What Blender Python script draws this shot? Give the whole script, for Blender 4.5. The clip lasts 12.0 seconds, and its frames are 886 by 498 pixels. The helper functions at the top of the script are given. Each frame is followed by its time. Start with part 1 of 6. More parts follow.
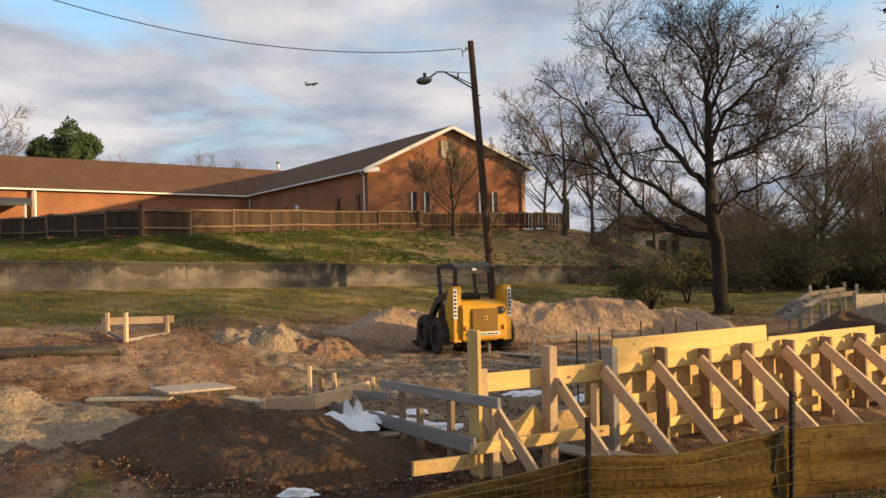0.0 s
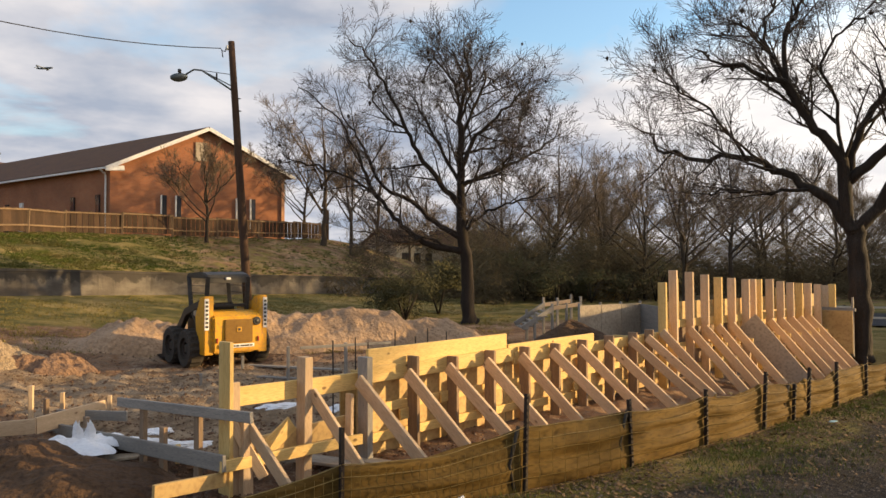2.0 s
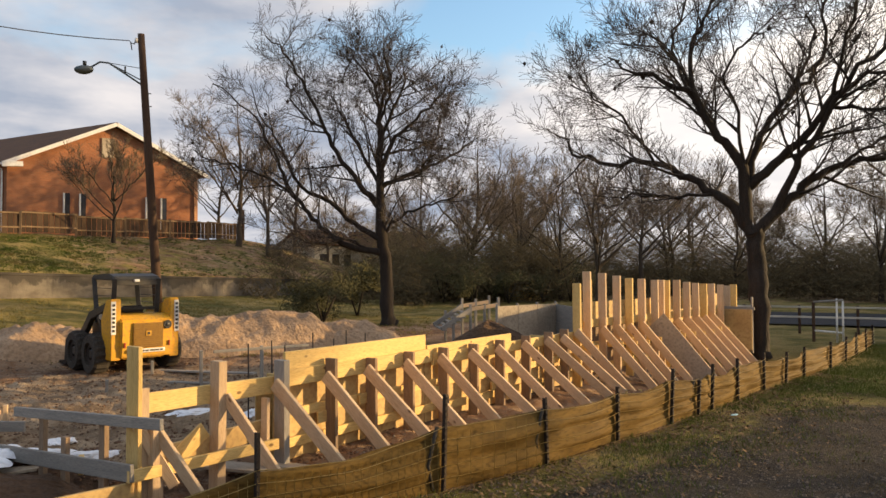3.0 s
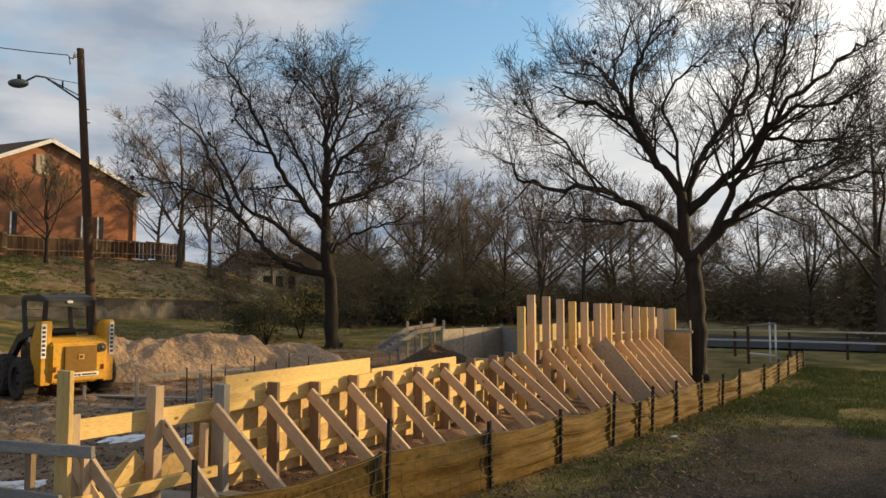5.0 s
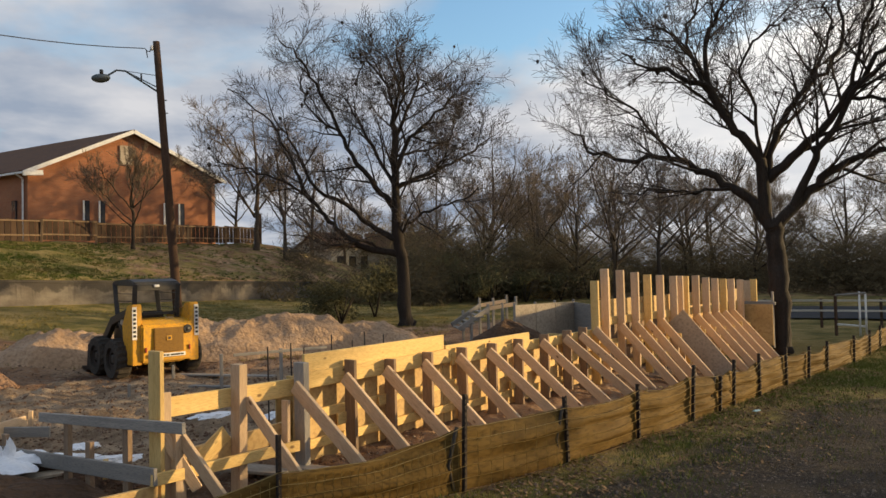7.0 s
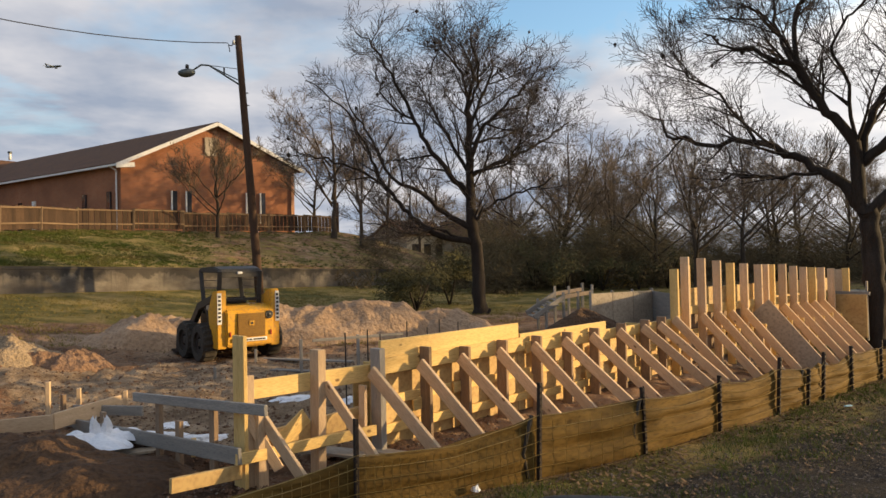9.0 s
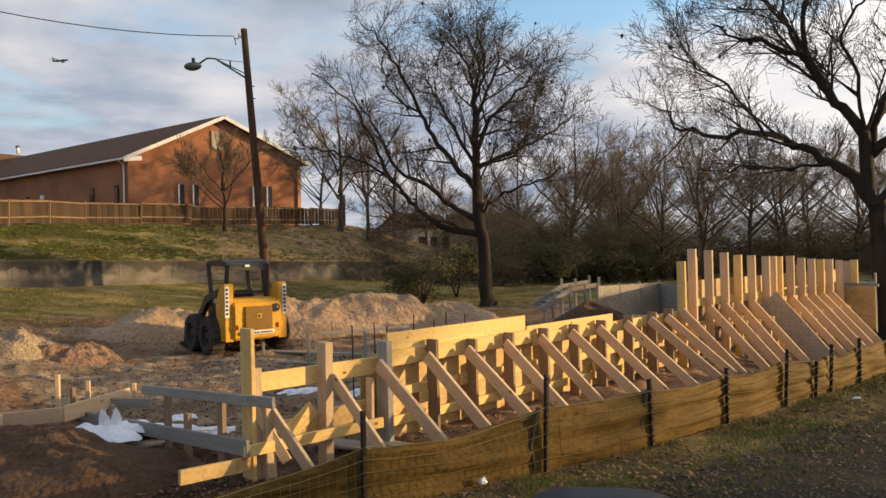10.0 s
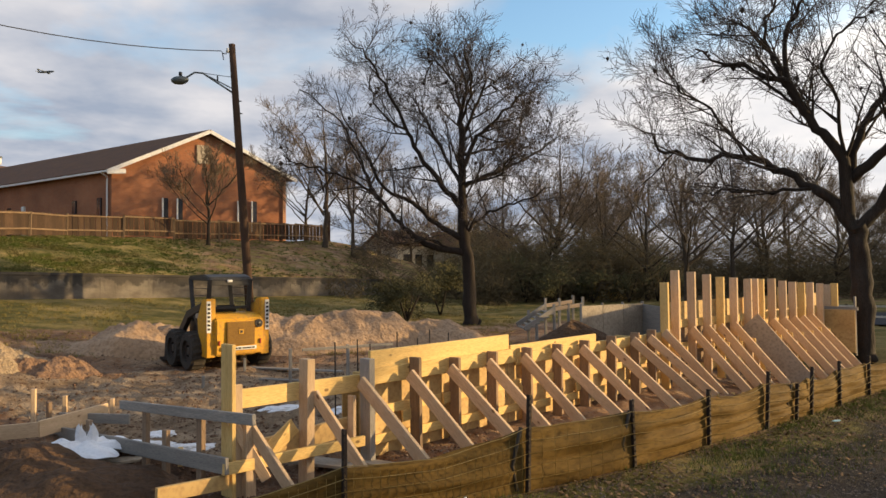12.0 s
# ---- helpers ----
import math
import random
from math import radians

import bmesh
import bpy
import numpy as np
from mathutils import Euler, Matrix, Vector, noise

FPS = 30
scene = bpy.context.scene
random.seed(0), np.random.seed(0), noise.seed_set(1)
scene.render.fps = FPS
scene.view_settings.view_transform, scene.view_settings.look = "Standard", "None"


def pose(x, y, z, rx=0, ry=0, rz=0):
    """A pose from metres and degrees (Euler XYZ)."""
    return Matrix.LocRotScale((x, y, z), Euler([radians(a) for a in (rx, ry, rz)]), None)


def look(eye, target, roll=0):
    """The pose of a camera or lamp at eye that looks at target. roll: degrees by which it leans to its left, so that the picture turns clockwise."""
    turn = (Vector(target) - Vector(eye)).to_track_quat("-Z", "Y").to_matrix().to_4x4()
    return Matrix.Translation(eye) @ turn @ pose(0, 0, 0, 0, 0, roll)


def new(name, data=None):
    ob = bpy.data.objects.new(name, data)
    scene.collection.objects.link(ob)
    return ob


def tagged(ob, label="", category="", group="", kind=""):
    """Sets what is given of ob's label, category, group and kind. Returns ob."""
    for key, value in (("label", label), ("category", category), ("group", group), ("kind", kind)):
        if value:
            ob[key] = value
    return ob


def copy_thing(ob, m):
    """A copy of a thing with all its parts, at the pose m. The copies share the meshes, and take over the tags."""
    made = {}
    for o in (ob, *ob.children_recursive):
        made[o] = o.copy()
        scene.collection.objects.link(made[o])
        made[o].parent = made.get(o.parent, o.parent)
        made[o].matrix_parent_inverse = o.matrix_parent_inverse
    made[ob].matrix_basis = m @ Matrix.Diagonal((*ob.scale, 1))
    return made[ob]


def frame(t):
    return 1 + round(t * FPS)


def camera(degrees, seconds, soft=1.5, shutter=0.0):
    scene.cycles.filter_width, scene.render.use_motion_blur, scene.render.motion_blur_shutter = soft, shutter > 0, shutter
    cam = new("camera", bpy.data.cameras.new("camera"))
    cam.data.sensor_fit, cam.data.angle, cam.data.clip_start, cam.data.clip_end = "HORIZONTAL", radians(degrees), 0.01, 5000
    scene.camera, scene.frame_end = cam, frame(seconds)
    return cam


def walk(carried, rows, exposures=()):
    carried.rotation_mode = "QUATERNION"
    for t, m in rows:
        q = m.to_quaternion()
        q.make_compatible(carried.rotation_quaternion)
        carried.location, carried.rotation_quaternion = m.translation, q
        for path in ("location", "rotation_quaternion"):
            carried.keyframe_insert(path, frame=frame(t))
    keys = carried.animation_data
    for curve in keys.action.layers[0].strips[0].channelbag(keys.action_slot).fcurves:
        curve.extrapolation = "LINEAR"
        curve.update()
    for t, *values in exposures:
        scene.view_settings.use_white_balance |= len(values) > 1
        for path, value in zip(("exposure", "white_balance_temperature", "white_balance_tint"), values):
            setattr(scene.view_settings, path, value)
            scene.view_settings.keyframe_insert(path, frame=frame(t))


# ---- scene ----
cam = camera(62.95, 12.0)
EYE = 1.95
# seconds, yaw, pitch, roll of a camera that turns where it stands
PATH = [
    (0, 0.27, 1.04, -1.27),
    (0.5, -4.79, 1.20, -1.17),
    (1, -9.95, 1.25, -0.59),
    (1.5, -14.27, 1.42, -0.50),
    (2, -18.66, 1.62, -0.23),
    (2.5, -22.15, 1.26, -0.27),
    (3, -25.05, 1.70, -0.27),
    (3.5, -27.98, 2.10, -0.28),
    (3.7, -28.85, 2.29, 0.10),
    (5.3, -29.32, 3.73, -0.04),
    (5.5, -28.97, 3.80, -0.29),
    (6, -27.61, 3.62, -0.73),
    (6.5, -25.40, 2.51, -1.20),
    (7, -23.75, 1.72, -1.31),
    (7.2, -22.57, 1.64, -1.36),
    (8.8, -18.33, 1.06, -1.23),
    (9, -17.84, 0.89, -1.22),
    (9.5, -17.12, 0.52, -1.43),
    (10, -17.31, 0.32, -1.36),
    (10.5, -17.22, 0.55, -0.98),
    (11, -18.85, 0.96, -0.52),
    (11.5, -19.20, 2.22, -0.55),
    (12, -18.54, 1.72, -0.54),
]


def aim(yaw, pitch, roll):
    y, p = radians(yaw), radians(pitch)
    return (-math.sin(y) * math.cos(p), math.cos(y) * math.cos(p), EYE + math.sin(p)), roll


walk(cam, [(t, look((0, 0, EYE), *aim(y, p, r))) for t, y, p, r in PATH], [(0, 0.61, 6700, 10), (2, 0.73, 6700, 10), (3, 0.73, 6750, 10), (5.5, 0.31, 6300, 5), (6.5, 0.34, 6320, 6), (7, 0.44, 6350, 7), (9, 0.54, 6450, 9), (10.5, 0.60, 6520, 9), (12, 0.60, 6480, 9)])

# ---------------------------------------------------------------- sky and sun
SUN_AZ, SUN_EL = 104.0, 9.0


def make_world():
    w = bpy.data.worlds.new("evening_sky")
    scene.world = w
    w.use_nodes = True
    nt = w.node_tree
    nt.nodes.clear()
    N, Lk = nt.nodes.new, nt.links.new
    out, bg = N("ShaderNodeOutputWorld"), N("ShaderNodeBackground")
    sky = N("ShaderNodeTexSky")
    sky.sky_type = "NISHITA"
    sky.sun_disc = False
    sky.sun_elevation, sky.sun_rotation = radians(SUN_EL), radians(SUN_AZ)
    sky.air_density, sky.dust_density, sky.ozone_density = 1.2, 1.5, 2.0
    tc = N("ShaderNodeTexCoord")
    sep = N("ShaderNodeSeparateXYZ")
    Lk(tc.outputs["Generated"], sep.inputs[0])
    den = N("ShaderNodeMath"); den.operation = "ADD"; den.inputs[1].default_value = 0.16
    mx = N("ShaderNodeMath"); mx.operation = "MAXIMUM"; mx.inputs[1].default_value = 0.0
    Lk(sep.outputs[2], mx.inputs[0]); Lk(mx.outputs[0], den.inputs[0])
    dx = N("ShaderNodeMath"); dx.operation = "DIVIDE"; Lk(sep.outputs[0], dx.inputs[0]); Lk(den.outputs[0], dx.inputs[1])
    dy = N("ShaderNodeMath"); dy.operation = "DIVIDE"; Lk(sep.outputs[1], dy.inputs[0]); Lk(den.outputs[0], dy.inputs[1])
    com = N("ShaderNodeCombineXYZ"); Lk(dx.outputs[0], com.inputs[0]); Lk(dy.outputs[0], com.inputs[1])
    n1 = N("ShaderNodeTexNoise"); n1.inputs["Scale"].default_value = 0.85; n1.inputs["Detail"].default_value = 9; n1.inputs["Roughness"].default_value = 0.55; n1.inputs["Distortion"].default_value = 0.35
    off = N("ShaderNodeVectorMath"); off.operation = "ADD"; off.inputs[1].default_value = (3.7, 1.2, 0.0)
    Lk(com.outputs[0], off.inputs[0]); Lk(off.outputs[0], n1.inputs["Vector"])
    cov = N("ShaderNodeValToRGB"); cov.color_ramp.elements[0].position = 0.37; cov.color_ramp.elements[1].position = 0.51
    n2 = N("ShaderNodeTexNoise"); n2.inputs["Scale"].default_value = 2.1; n2.inputs["Detail"].default_value = 6
    off2 = N("ShaderNodeVectorMath"); off2.operation = "ADD"; off2.inputs[1].default_value = (8.3, 5.1, 2.0)
    Lk(com.outputs[0], off2.inputs[0]); Lk(off2.outputs[0], n2.inputs["Vector"])
    shade = N("ShaderNodeValToRGB")
    shade.color_ramp.elements[0].position, shade.color_ramp.elements[1].position = 0.38, 0.66
    shade.color_ramp.elements[0].color = (0.33, 0.378, 0.475, 1)
    shade.color_ramp.elements[1].color = (0.70, 0.675, 0.69, 1)
    Lk(n2.outputs["Fac"], shade.inputs[0])
    # clouds turn brighter and warmer towards the sun
    dot = N("ShaderNodeVectorMath"); dot.operation = "DOT_PRODUCT"
    a = radians(SUN_AZ - 18)
    dot.inputs[1].default_value = (math.sin(a), math.cos(a), 0.12)
    Lk(tc.outputs["Generated"], dot.inputs[0])
    gl = N("ShaderNodeMapRange"); gl.inputs[1].default_value = 0.56; gl.inputs[2].default_value = 1.0
    Lk(dot.outputs["Value"], gl.inputs[0])
    more = N("ShaderNodeMath"); more.operation = "MULTIPLY_ADD"; more.inputs[1].default_value = 0.10
    low = N("ShaderNodeMapRange"); low.inputs[1].default_value, low.inputs[2].default_value, low.inputs[3].default_value, low.inputs[4].default_value = 0.13, 0.32, 0.20, -0.03
    Lk(mx.outputs[0], low.inputs[0])
    deck = N("ShaderNodeMath"); deck.operation = "ADD"; Lk(n1.outputs["Fac"], deck.inputs[0]); Lk(low.outputs[0], deck.inputs[1])
    Lk(gl.outputs[0], more.inputs[0]); Lk(deck.outputs[0], more.inputs[2]); Lk(more.outputs[0], cov.inputs[0])
    high = N("ShaderNodeMapRange"); high.inputs[1].default_value, high.inputs[2].default_value, high.inputs[3].default_value, high.inputs[4].default_value = 0.08, 0.36, 0.50, 1.45
    Lk(mx.outputs[0], high.inputs[0])
    warm = N("ShaderNodeMath"); warm.operation = "MULTIPLY"; warm.use_clamp = True; Lk(gl.outputs[0], warm.inputs[0]); Lk(high.outputs[0], warm.inputs[1])
    glow = N("ShaderNodeMix"); glow.data_type = "RGBA"; glow.blend_type = "MIX"
    glow.inputs[7].default_value = (1.42, 1.31, 1.20, 1)
    Lk(warm.outputs[0], glow.inputs[0]); Lk(shade.outputs[0], glow.inputs[6])
    clear = N("ShaderNodeMix"); clear.data_type = "RGBA"; clear.blend_type = "MULTIPLY"; clear.inputs[0].default_value = 1.0
    clear.inputs[7].default_value = (SKY_GAIN * 0.90, SKY_GAIN * 1.0, SKY_GAIN * 1.12, 1)
    Lk(sky.outputs[0], clear.inputs[6])
    mix = N("ShaderNodeMix"); mix.data_type = "RGBA"
    Lk(cov.outputs[0], mix.inputs[0]); Lk(clear.outputs[2], mix.inputs[6]); Lk(glow.outputs[2], mix.inputs[7])
    Lk(mix.outputs[2], bg.inputs[0])
    bg.inputs[1].default_value = WORLD_GAIN
    Lk(bg.outputs[0], out.inputs[0])


SKY_GAIN, WORLD_GAIN = 0.29, 0.76
make_world()
sun_data = bpy.data.lights.new("sun", "SUN")
sun_data.energy, sun_data.angle, sun_data.color = 5.0, radians(0.7), (1.0, 0.71, 0.36)
sun = new("sun", sun_data)
sun.matrix_world = look((math.sin(radians(SUN_AZ)) * 200, math.cos(radians(SUN_AZ)) * 200, 200 * math.tan(radians(SUN_EL))), (0, 0, 0))


# ---------------------------------------------------------------- materials
def material(name, cols, scale=4.0, rough=0.85, bump=0.25, stretch=(1, 1, 1), detail=6.0, metal=0.0, fine=None, spread=0.0, bump_scale=None, spec=0.3, dist=0.02, knots=False):
    """Two scales of noise between three colours, fine relief, an own shade for each object."""
    m = bpy.data.materials.new(name)
    m.use_nodes = True
    nt = m.node_tree
    N, Lk = nt.nodes.new, nt.links.new
    b = nt.nodes["Principled BSDF"]
    tc, mp = N("ShaderNodeTexCoord"), N("ShaderNodeMapping")
    mp.inputs["Scale"].default_value = stretch
    oi = N("ShaderNodeObjectInfo")
    sh = N("ShaderNodeVectorMath"); sh.operation = "ADD"
    sc = N("ShaderNodeMath"); sc.operation = "MULTIPLY"; sc.inputs[1].default_value = 37.0 if spread else 0.0
    Lk(oi.outputs["Random"], sc.inputs[0]); Lk(tc.outputs["Object"], sh.inputs[0]); Lk(sc.outputs[0], sh.inputs[1])
    Lk(sh.outputs[0], mp.inputs["Vector"])
    n1, n2 = N("ShaderNodeTexNoise"), N("ShaderNodeTexNoise")
    n1.inputs["Scale"].default_value, n1.inputs["Detail"].default_value = scale, detail
    n2.inputs["Scale"].default_value, n2.inputs["Detail"].default_value = fine or scale * 9, 5
    Lk(mp.outputs[0], n1.inputs["Vector"]); Lk(mp.outputs[0], n2.inputs["Vector"])
    r1 = N("ShaderNodeValToRGB")
    r1.color_ramp.elements[0].position, r1.color_ramp.elements[1].position = 0.32, 0.68
    r1.color_ramp.elements[0].color, r1.color_ramp.elements[1].color = (*cols[0], 1), (*cols[1], 1)
    Lk(n1.outputs["Fac"], r1.inputs[0])
    r2 = N("ShaderNodeValToRGB")
    r2.color_ramp.elements[0].position, r2.color_ramp.elements[1].position = 0.45, 0.72
    r2.color_ramp.elements[0].color, r2.color_ramp.elements[1].color = (0, 0, 0, 1), (0.8, 0.8, 0.8, 1)
    Lk(n2.outputs["Fac"], r2.inputs[0])
    mx = N("ShaderNodeMix"); mx.data_type = "RGBA"; mx.inputs[7].default_value = (*cols[2], 1)
    Lk(r2.outputs[0], mx.inputs[0]); Lk(r1.outputs[0], mx.inputs[6])
    body = mx.outputs[2]
    if knots:
        vo = N("ShaderNodeTexVoronoi"); vo.inputs["Scale"].default_value = 5.0
        wv = N("ShaderNodeMapping"); wv.inputs["Scale"].default_value = (0.55, 1, 1)
        Lk(sh.outputs[0], wv.inputs["Vector"]); Lk(wv.outputs[0], vo.inputs["Vector"])
        kr = N("ShaderNodeMapRange"); kr.inputs[1].default_value, kr.inputs[2].default_value, kr.inputs[3].default_value, kr.inputs[4].default_value = 0.05, 0.10, 0.85, 0.0
        Lk(vo.outputs["Distance"], kr.inputs[0])
        km = N("ShaderNodeMix"); km.data_type = "RGBA"; km.inputs[7].default_value = (0.13, 0.06, 0.025, 1)
        Lk(kr.outputs[0], km.inputs[0]); Lk(body, km.inputs[6])
        body = km.outputs[2]
    hs = N("ShaderNodeHueSaturation")
    vr = N("ShaderNodeMapRange"); vr.inputs[3].default_value, vr.inputs[4].default_value = 1 - spread, 1 + spread
    Lk(oi.outputs["Random"], vr.inputs[0]); Lk(vr.outputs[0], hs.inputs["Value"]); Lk(body, hs.inputs["Color"])
    Lk(hs.outputs[0], b.inputs["Base Color"])
    rr = N("ShaderNodeMapRange"); rr.inputs[3].default_value, rr.inputs[4].default_value = max(0.05, rough - 0.1), min(1, rough + 0.1)
    Lk(n1.outputs["Fac"], rr.inputs[0]); Lk(rr.outputs[0], b.inputs["Roughness"])
    b.inputs["Metallic"].default_value = metal
    b.inputs["Specular IOR Level"].default_value = spec
    if bump:
        n3 = N("ShaderNodeTexNoise"); n3.inputs["Scale"].default_value, n3.inputs["Detail"].default_value = bump_scale or scale * 6, 8
        Lk(mp.outputs[0], n3.inputs["Vector"])
        bp = N("ShaderNodeBump"); bp.inputs["Strength"].default_value = bump; bp.inputs["Distance"].default_value = dist
        Lk(n3.outputs["Fac"], bp.inputs["Height"]); Lk(bp.outputs[0], b.inputs["Normal"])
    return m


M = {}
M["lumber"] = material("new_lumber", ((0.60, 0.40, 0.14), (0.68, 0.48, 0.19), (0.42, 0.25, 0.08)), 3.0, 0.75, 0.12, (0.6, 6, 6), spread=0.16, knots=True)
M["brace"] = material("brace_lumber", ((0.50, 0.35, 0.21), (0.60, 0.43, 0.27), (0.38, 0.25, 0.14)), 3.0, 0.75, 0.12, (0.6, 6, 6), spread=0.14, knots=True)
# darker than the other pine: shade on studs and stakes put into the colour
M["stud"] = material("shaded_lumber", ((0.22, 0.15, 0.095), (0.31, 0.21, 0.13), (0.15, 0.10, 0.065)), 3.0, 0.8, 0.12, (0.6, 6, 6), spread=0.2)
M["grey_lumber"] = material("weathered_lumber", ((0.235, 0.215, 0.19), (0.33, 0.295, 0.25), (0.15, 0.14, 0.13)), 3.0, 0.85, 0.2, (0.6, 7, 7), spread=0.15)
M["plywood"] = material("form_plywood", ((0.48, 0.31, 0.12), (0.58, 0.40, 0.17), (0.34, 0.20, 0.08)), 2.2, 0.7, 0.1, (1, 3, 1), spread=0.14)
M["pale_ply"] = material("worn_plywood", ((0.33, 0.27, 0.20), (0.44, 0.37, 0.28), (0.22, 0.18, 0.14)), 2.2, 0.8, 0.1, (1, 3, 1), spread=0.1)
M["sand"] = material("piled_sand", ((0.32, 0.205, 0.12), (0.43, 0.29, 0.18), (0.21, 0.135, 0.08)), 1.6, 0.95, 0.9, bump_scale=9, fine=14, dist=0.07)
M["gravel_pile"] = material("piled_gravel", ((0.26, 0.19, 0.115), (0.37, 0.275, 0.175), (0.14, 0.095, 0.058)), 3.0, 0.95, 1.0, bump_scale=16, fine=30, dist=0.07)
M["topsoil"] = material("dark_topsoil", ((0.076, 0.041, 0.021), (0.120, 0.067, 0.034), (0.040, 0.022, 0.012)), 2.5, 0.97, 1.0, bump_scale=14, fine=22, dist=0.07)
M["red_soil"] = material("red_soil", ((0.19, 0.11, 0.065), (0.27, 0.165, 0.10), (0.11, 0.062, 0.04)), 2.5, 0.97, 1.0, bump_scale=14, fine=22, dist=0.07)
M["fence_wood"] = material("fence_wood", ((0.052, 0.029, 0.018), (0.082, 0.046, 0.027), (0.028, 0.018, 0.012)), 3.0, 0.9, 0.2, (3, 3, 0.5), spread=0.25)
M["picket"] = material("dark_picket_wood", ((0.042, 0.025, 0.015), (0.072, 0.042, 0.024), (0.024, 0.015, 0.010)), 3.0, 0.9, 0.2, (3, 3, 0.5), spread=0.35)
M["pale_rail"] = material("pale_rail_wood", ((0.50, 0.45, 0.37), (0.60, 0.55, 0.46), (0.38, 0.34, 0.28)), 3.0, 0.85, 0.1, spread=0.1)
M["fence_rail"] = material("fence_rail_wood", ((0.15, 0.10, 0.06), (0.22, 0.15, 0.09), (0.10, 0.065, 0.042)), 3.0, 0.9, 0.2, spread=0.15)
M["bark"] = material("bark", ((0.025, 0.018, 0.013), (0.046, 0.034, 0.025), (0.013, 0.010, 0.007)), 3.0, 0.95, 0.9, (3, 3, 0.7), bump_scale=10)
M["twig"] = material("twigs", ((0.06, 0.047, 0.04), (0.095, 0.075, 0.062), (0.035, 0.028, 0.024)), 2.0, 0.95, 0.0)
# far trees paler than the near bark and twigs: haze put into the colour
M["hazed_far_bark"] = material("hazed_far_bark", ((0.058, 0.043, 0.030), (0.092, 0.068, 0.046), (0.038, 0.029, 0.021)), 2.0, 0.95, 0.4, (3, 3, 0.7))
M["hazed_far_twig"] = material("hazed_far_twigs", ((0.125, 0.092, 0.060), (0.19, 0.138, 0.086), (0.08, 0.060, 0.040)), 0.6, 0.95, 0.0, spread=0.2)
M["brush"] = material("brush", ((0.088, 0.062, 0.028), (0.145, 0.102, 0.044), (0.054, 0.048, 0.020)), 0.8, 0.95, 0.0, spread=0.25)
M["green_leaf"] = material("evergreen_leaf", ((0.030, 0.055, 0.018), (0.055, 0.085, 0.028), (0.015, 0.03, 0.01)), 1.2, 0.8, 0.0, spread=0.2)
M["olive_leaf"] = material("olive_leaf", ((0.060, 0.056, 0.018), (0.098, 0.084, 0.028), (0.036, 0.036, 0.012)), 1.0, 0.85, 0.0, spread=0.2)
M["yellow"] = material("yellow_paint", ((0.58, 0.285, 0.012), (0.66, 0.34, 0.018), (0.36, 0.19, 0.05)), 2.0, 0.45, 0.04, fine=18, spec=0.5)
M["black"] = material("black_paint", ((0.014, 0.013, 0.012), (0.026, 0.024, 0.021), (0.05, 0.04, 0.03)), 3.0, 0.5, 0.05, spec=0.5)
M["rubber"] = material("dusty_rubber", ((0.022, 0.020, 0.018), (0.045, 0.038, 0.030), (0.09, 0.068, 0.048)), 5.0, 0.9, 0.3)
M["grille"] = material("grille_paint", ((0.20, 0.10, 0.014), (0.25, 0.13, 0.018), (0.12, 0.06, 0.012)), 4.0, 0.6, 0.1)
M["white"] = material("white_paint", ((0.72, 0.70, 0.66), (0.80, 0.78, 0.74), (0.55, 0.53, 0.49)), 1.5, 0.6, 0.04)
M["plastic"] = material("white_plastic", ((0.76, 0.76, 0.78), (0.83, 0.83, 0.84), (0.68, 0.68, 0.70)), 3.0, 0.35, 0.15)
M["blue_wrap"] = material("blue_wrapper", ((0.20, 0.38, 0.46), (0.30, 0.48, 0.54), (0.5, 0.58, 0.6)), 9.0, 0.4, 0.1)
M["steel"] = material("rusty_steel", ((0.028, 0.020, 0.016), (0.045, 0.031, 0.024), (0.016, 0.013, 0.011)), 9.0, 0.8, 0.2, metal=0.1)
M["lampgrey"] = material("galvanised", ((0.10, 0.115, 0.115), (0.15, 0.165, 0.165), (0.06, 0.07, 0.07)), 3.0, 0.5, 0.05, metal=0.6)
M["fabric"] = material("silt_fabric", ((0.095, 0.056, 0.015), (0.16, 0.098, 0.027), (0.045, 0.026, 0.008)), 1.6, 0.75, 0.6, (1, 1, 3.5), bump_scale=5, spec=0.08)
M["wire"] = material("brass_wire", ((0.36, 0.25, 0.08), (0.46, 0.33, 0.12), (0.25, 0.17, 0.06)), 9.0, 0.45, 0.0, metal=0.7)
M["roof"] = material("shingle_roof", ((0.105, 0.052, 0.027), (0.15, 0.075, 0.038), (0.065, 0.034, 0.02)), 0.7, 0.9, 0.3, (1, 1, 4), fine=6)
M["glass"] = material("dark_glass", ((0.03, 0.03, 0.035), (0.05, 0.05, 0.055), (0.02, 0.02, 0.02)), 0.5, 0.12, 0.0, spec=0.6)
M["pebble"] = material("pebbles", ((0.15, 0.115, 0.085), (0.24, 0.19, 0.145), (0.10, 0.07, 0.052)), 3.0, 0.9, 0.0, spread=0.2)
M["dry_grass"] = material("dry_grass", ((0.105, 0.077, 0.032), (0.17, 0.128, 0.06), (0.055, 0.047, 0.02)), 0.8, 0.9, 0.0)
M["green_grass"] = material("green_grass", ((0.058, 0.085, 0.010), (0.10, 0.125, 0.017), (0.13, 0.115, 0.032)), 0.8, 0.9, 0.0)
M["bank_grass"] = material("bank_grass", ((0.046, 0.070, 0.008), (0.076, 0.090, 0.014), (0.12, 0.080, 0.03)), 0.22, 0.9, 0.0, fine=0.8)
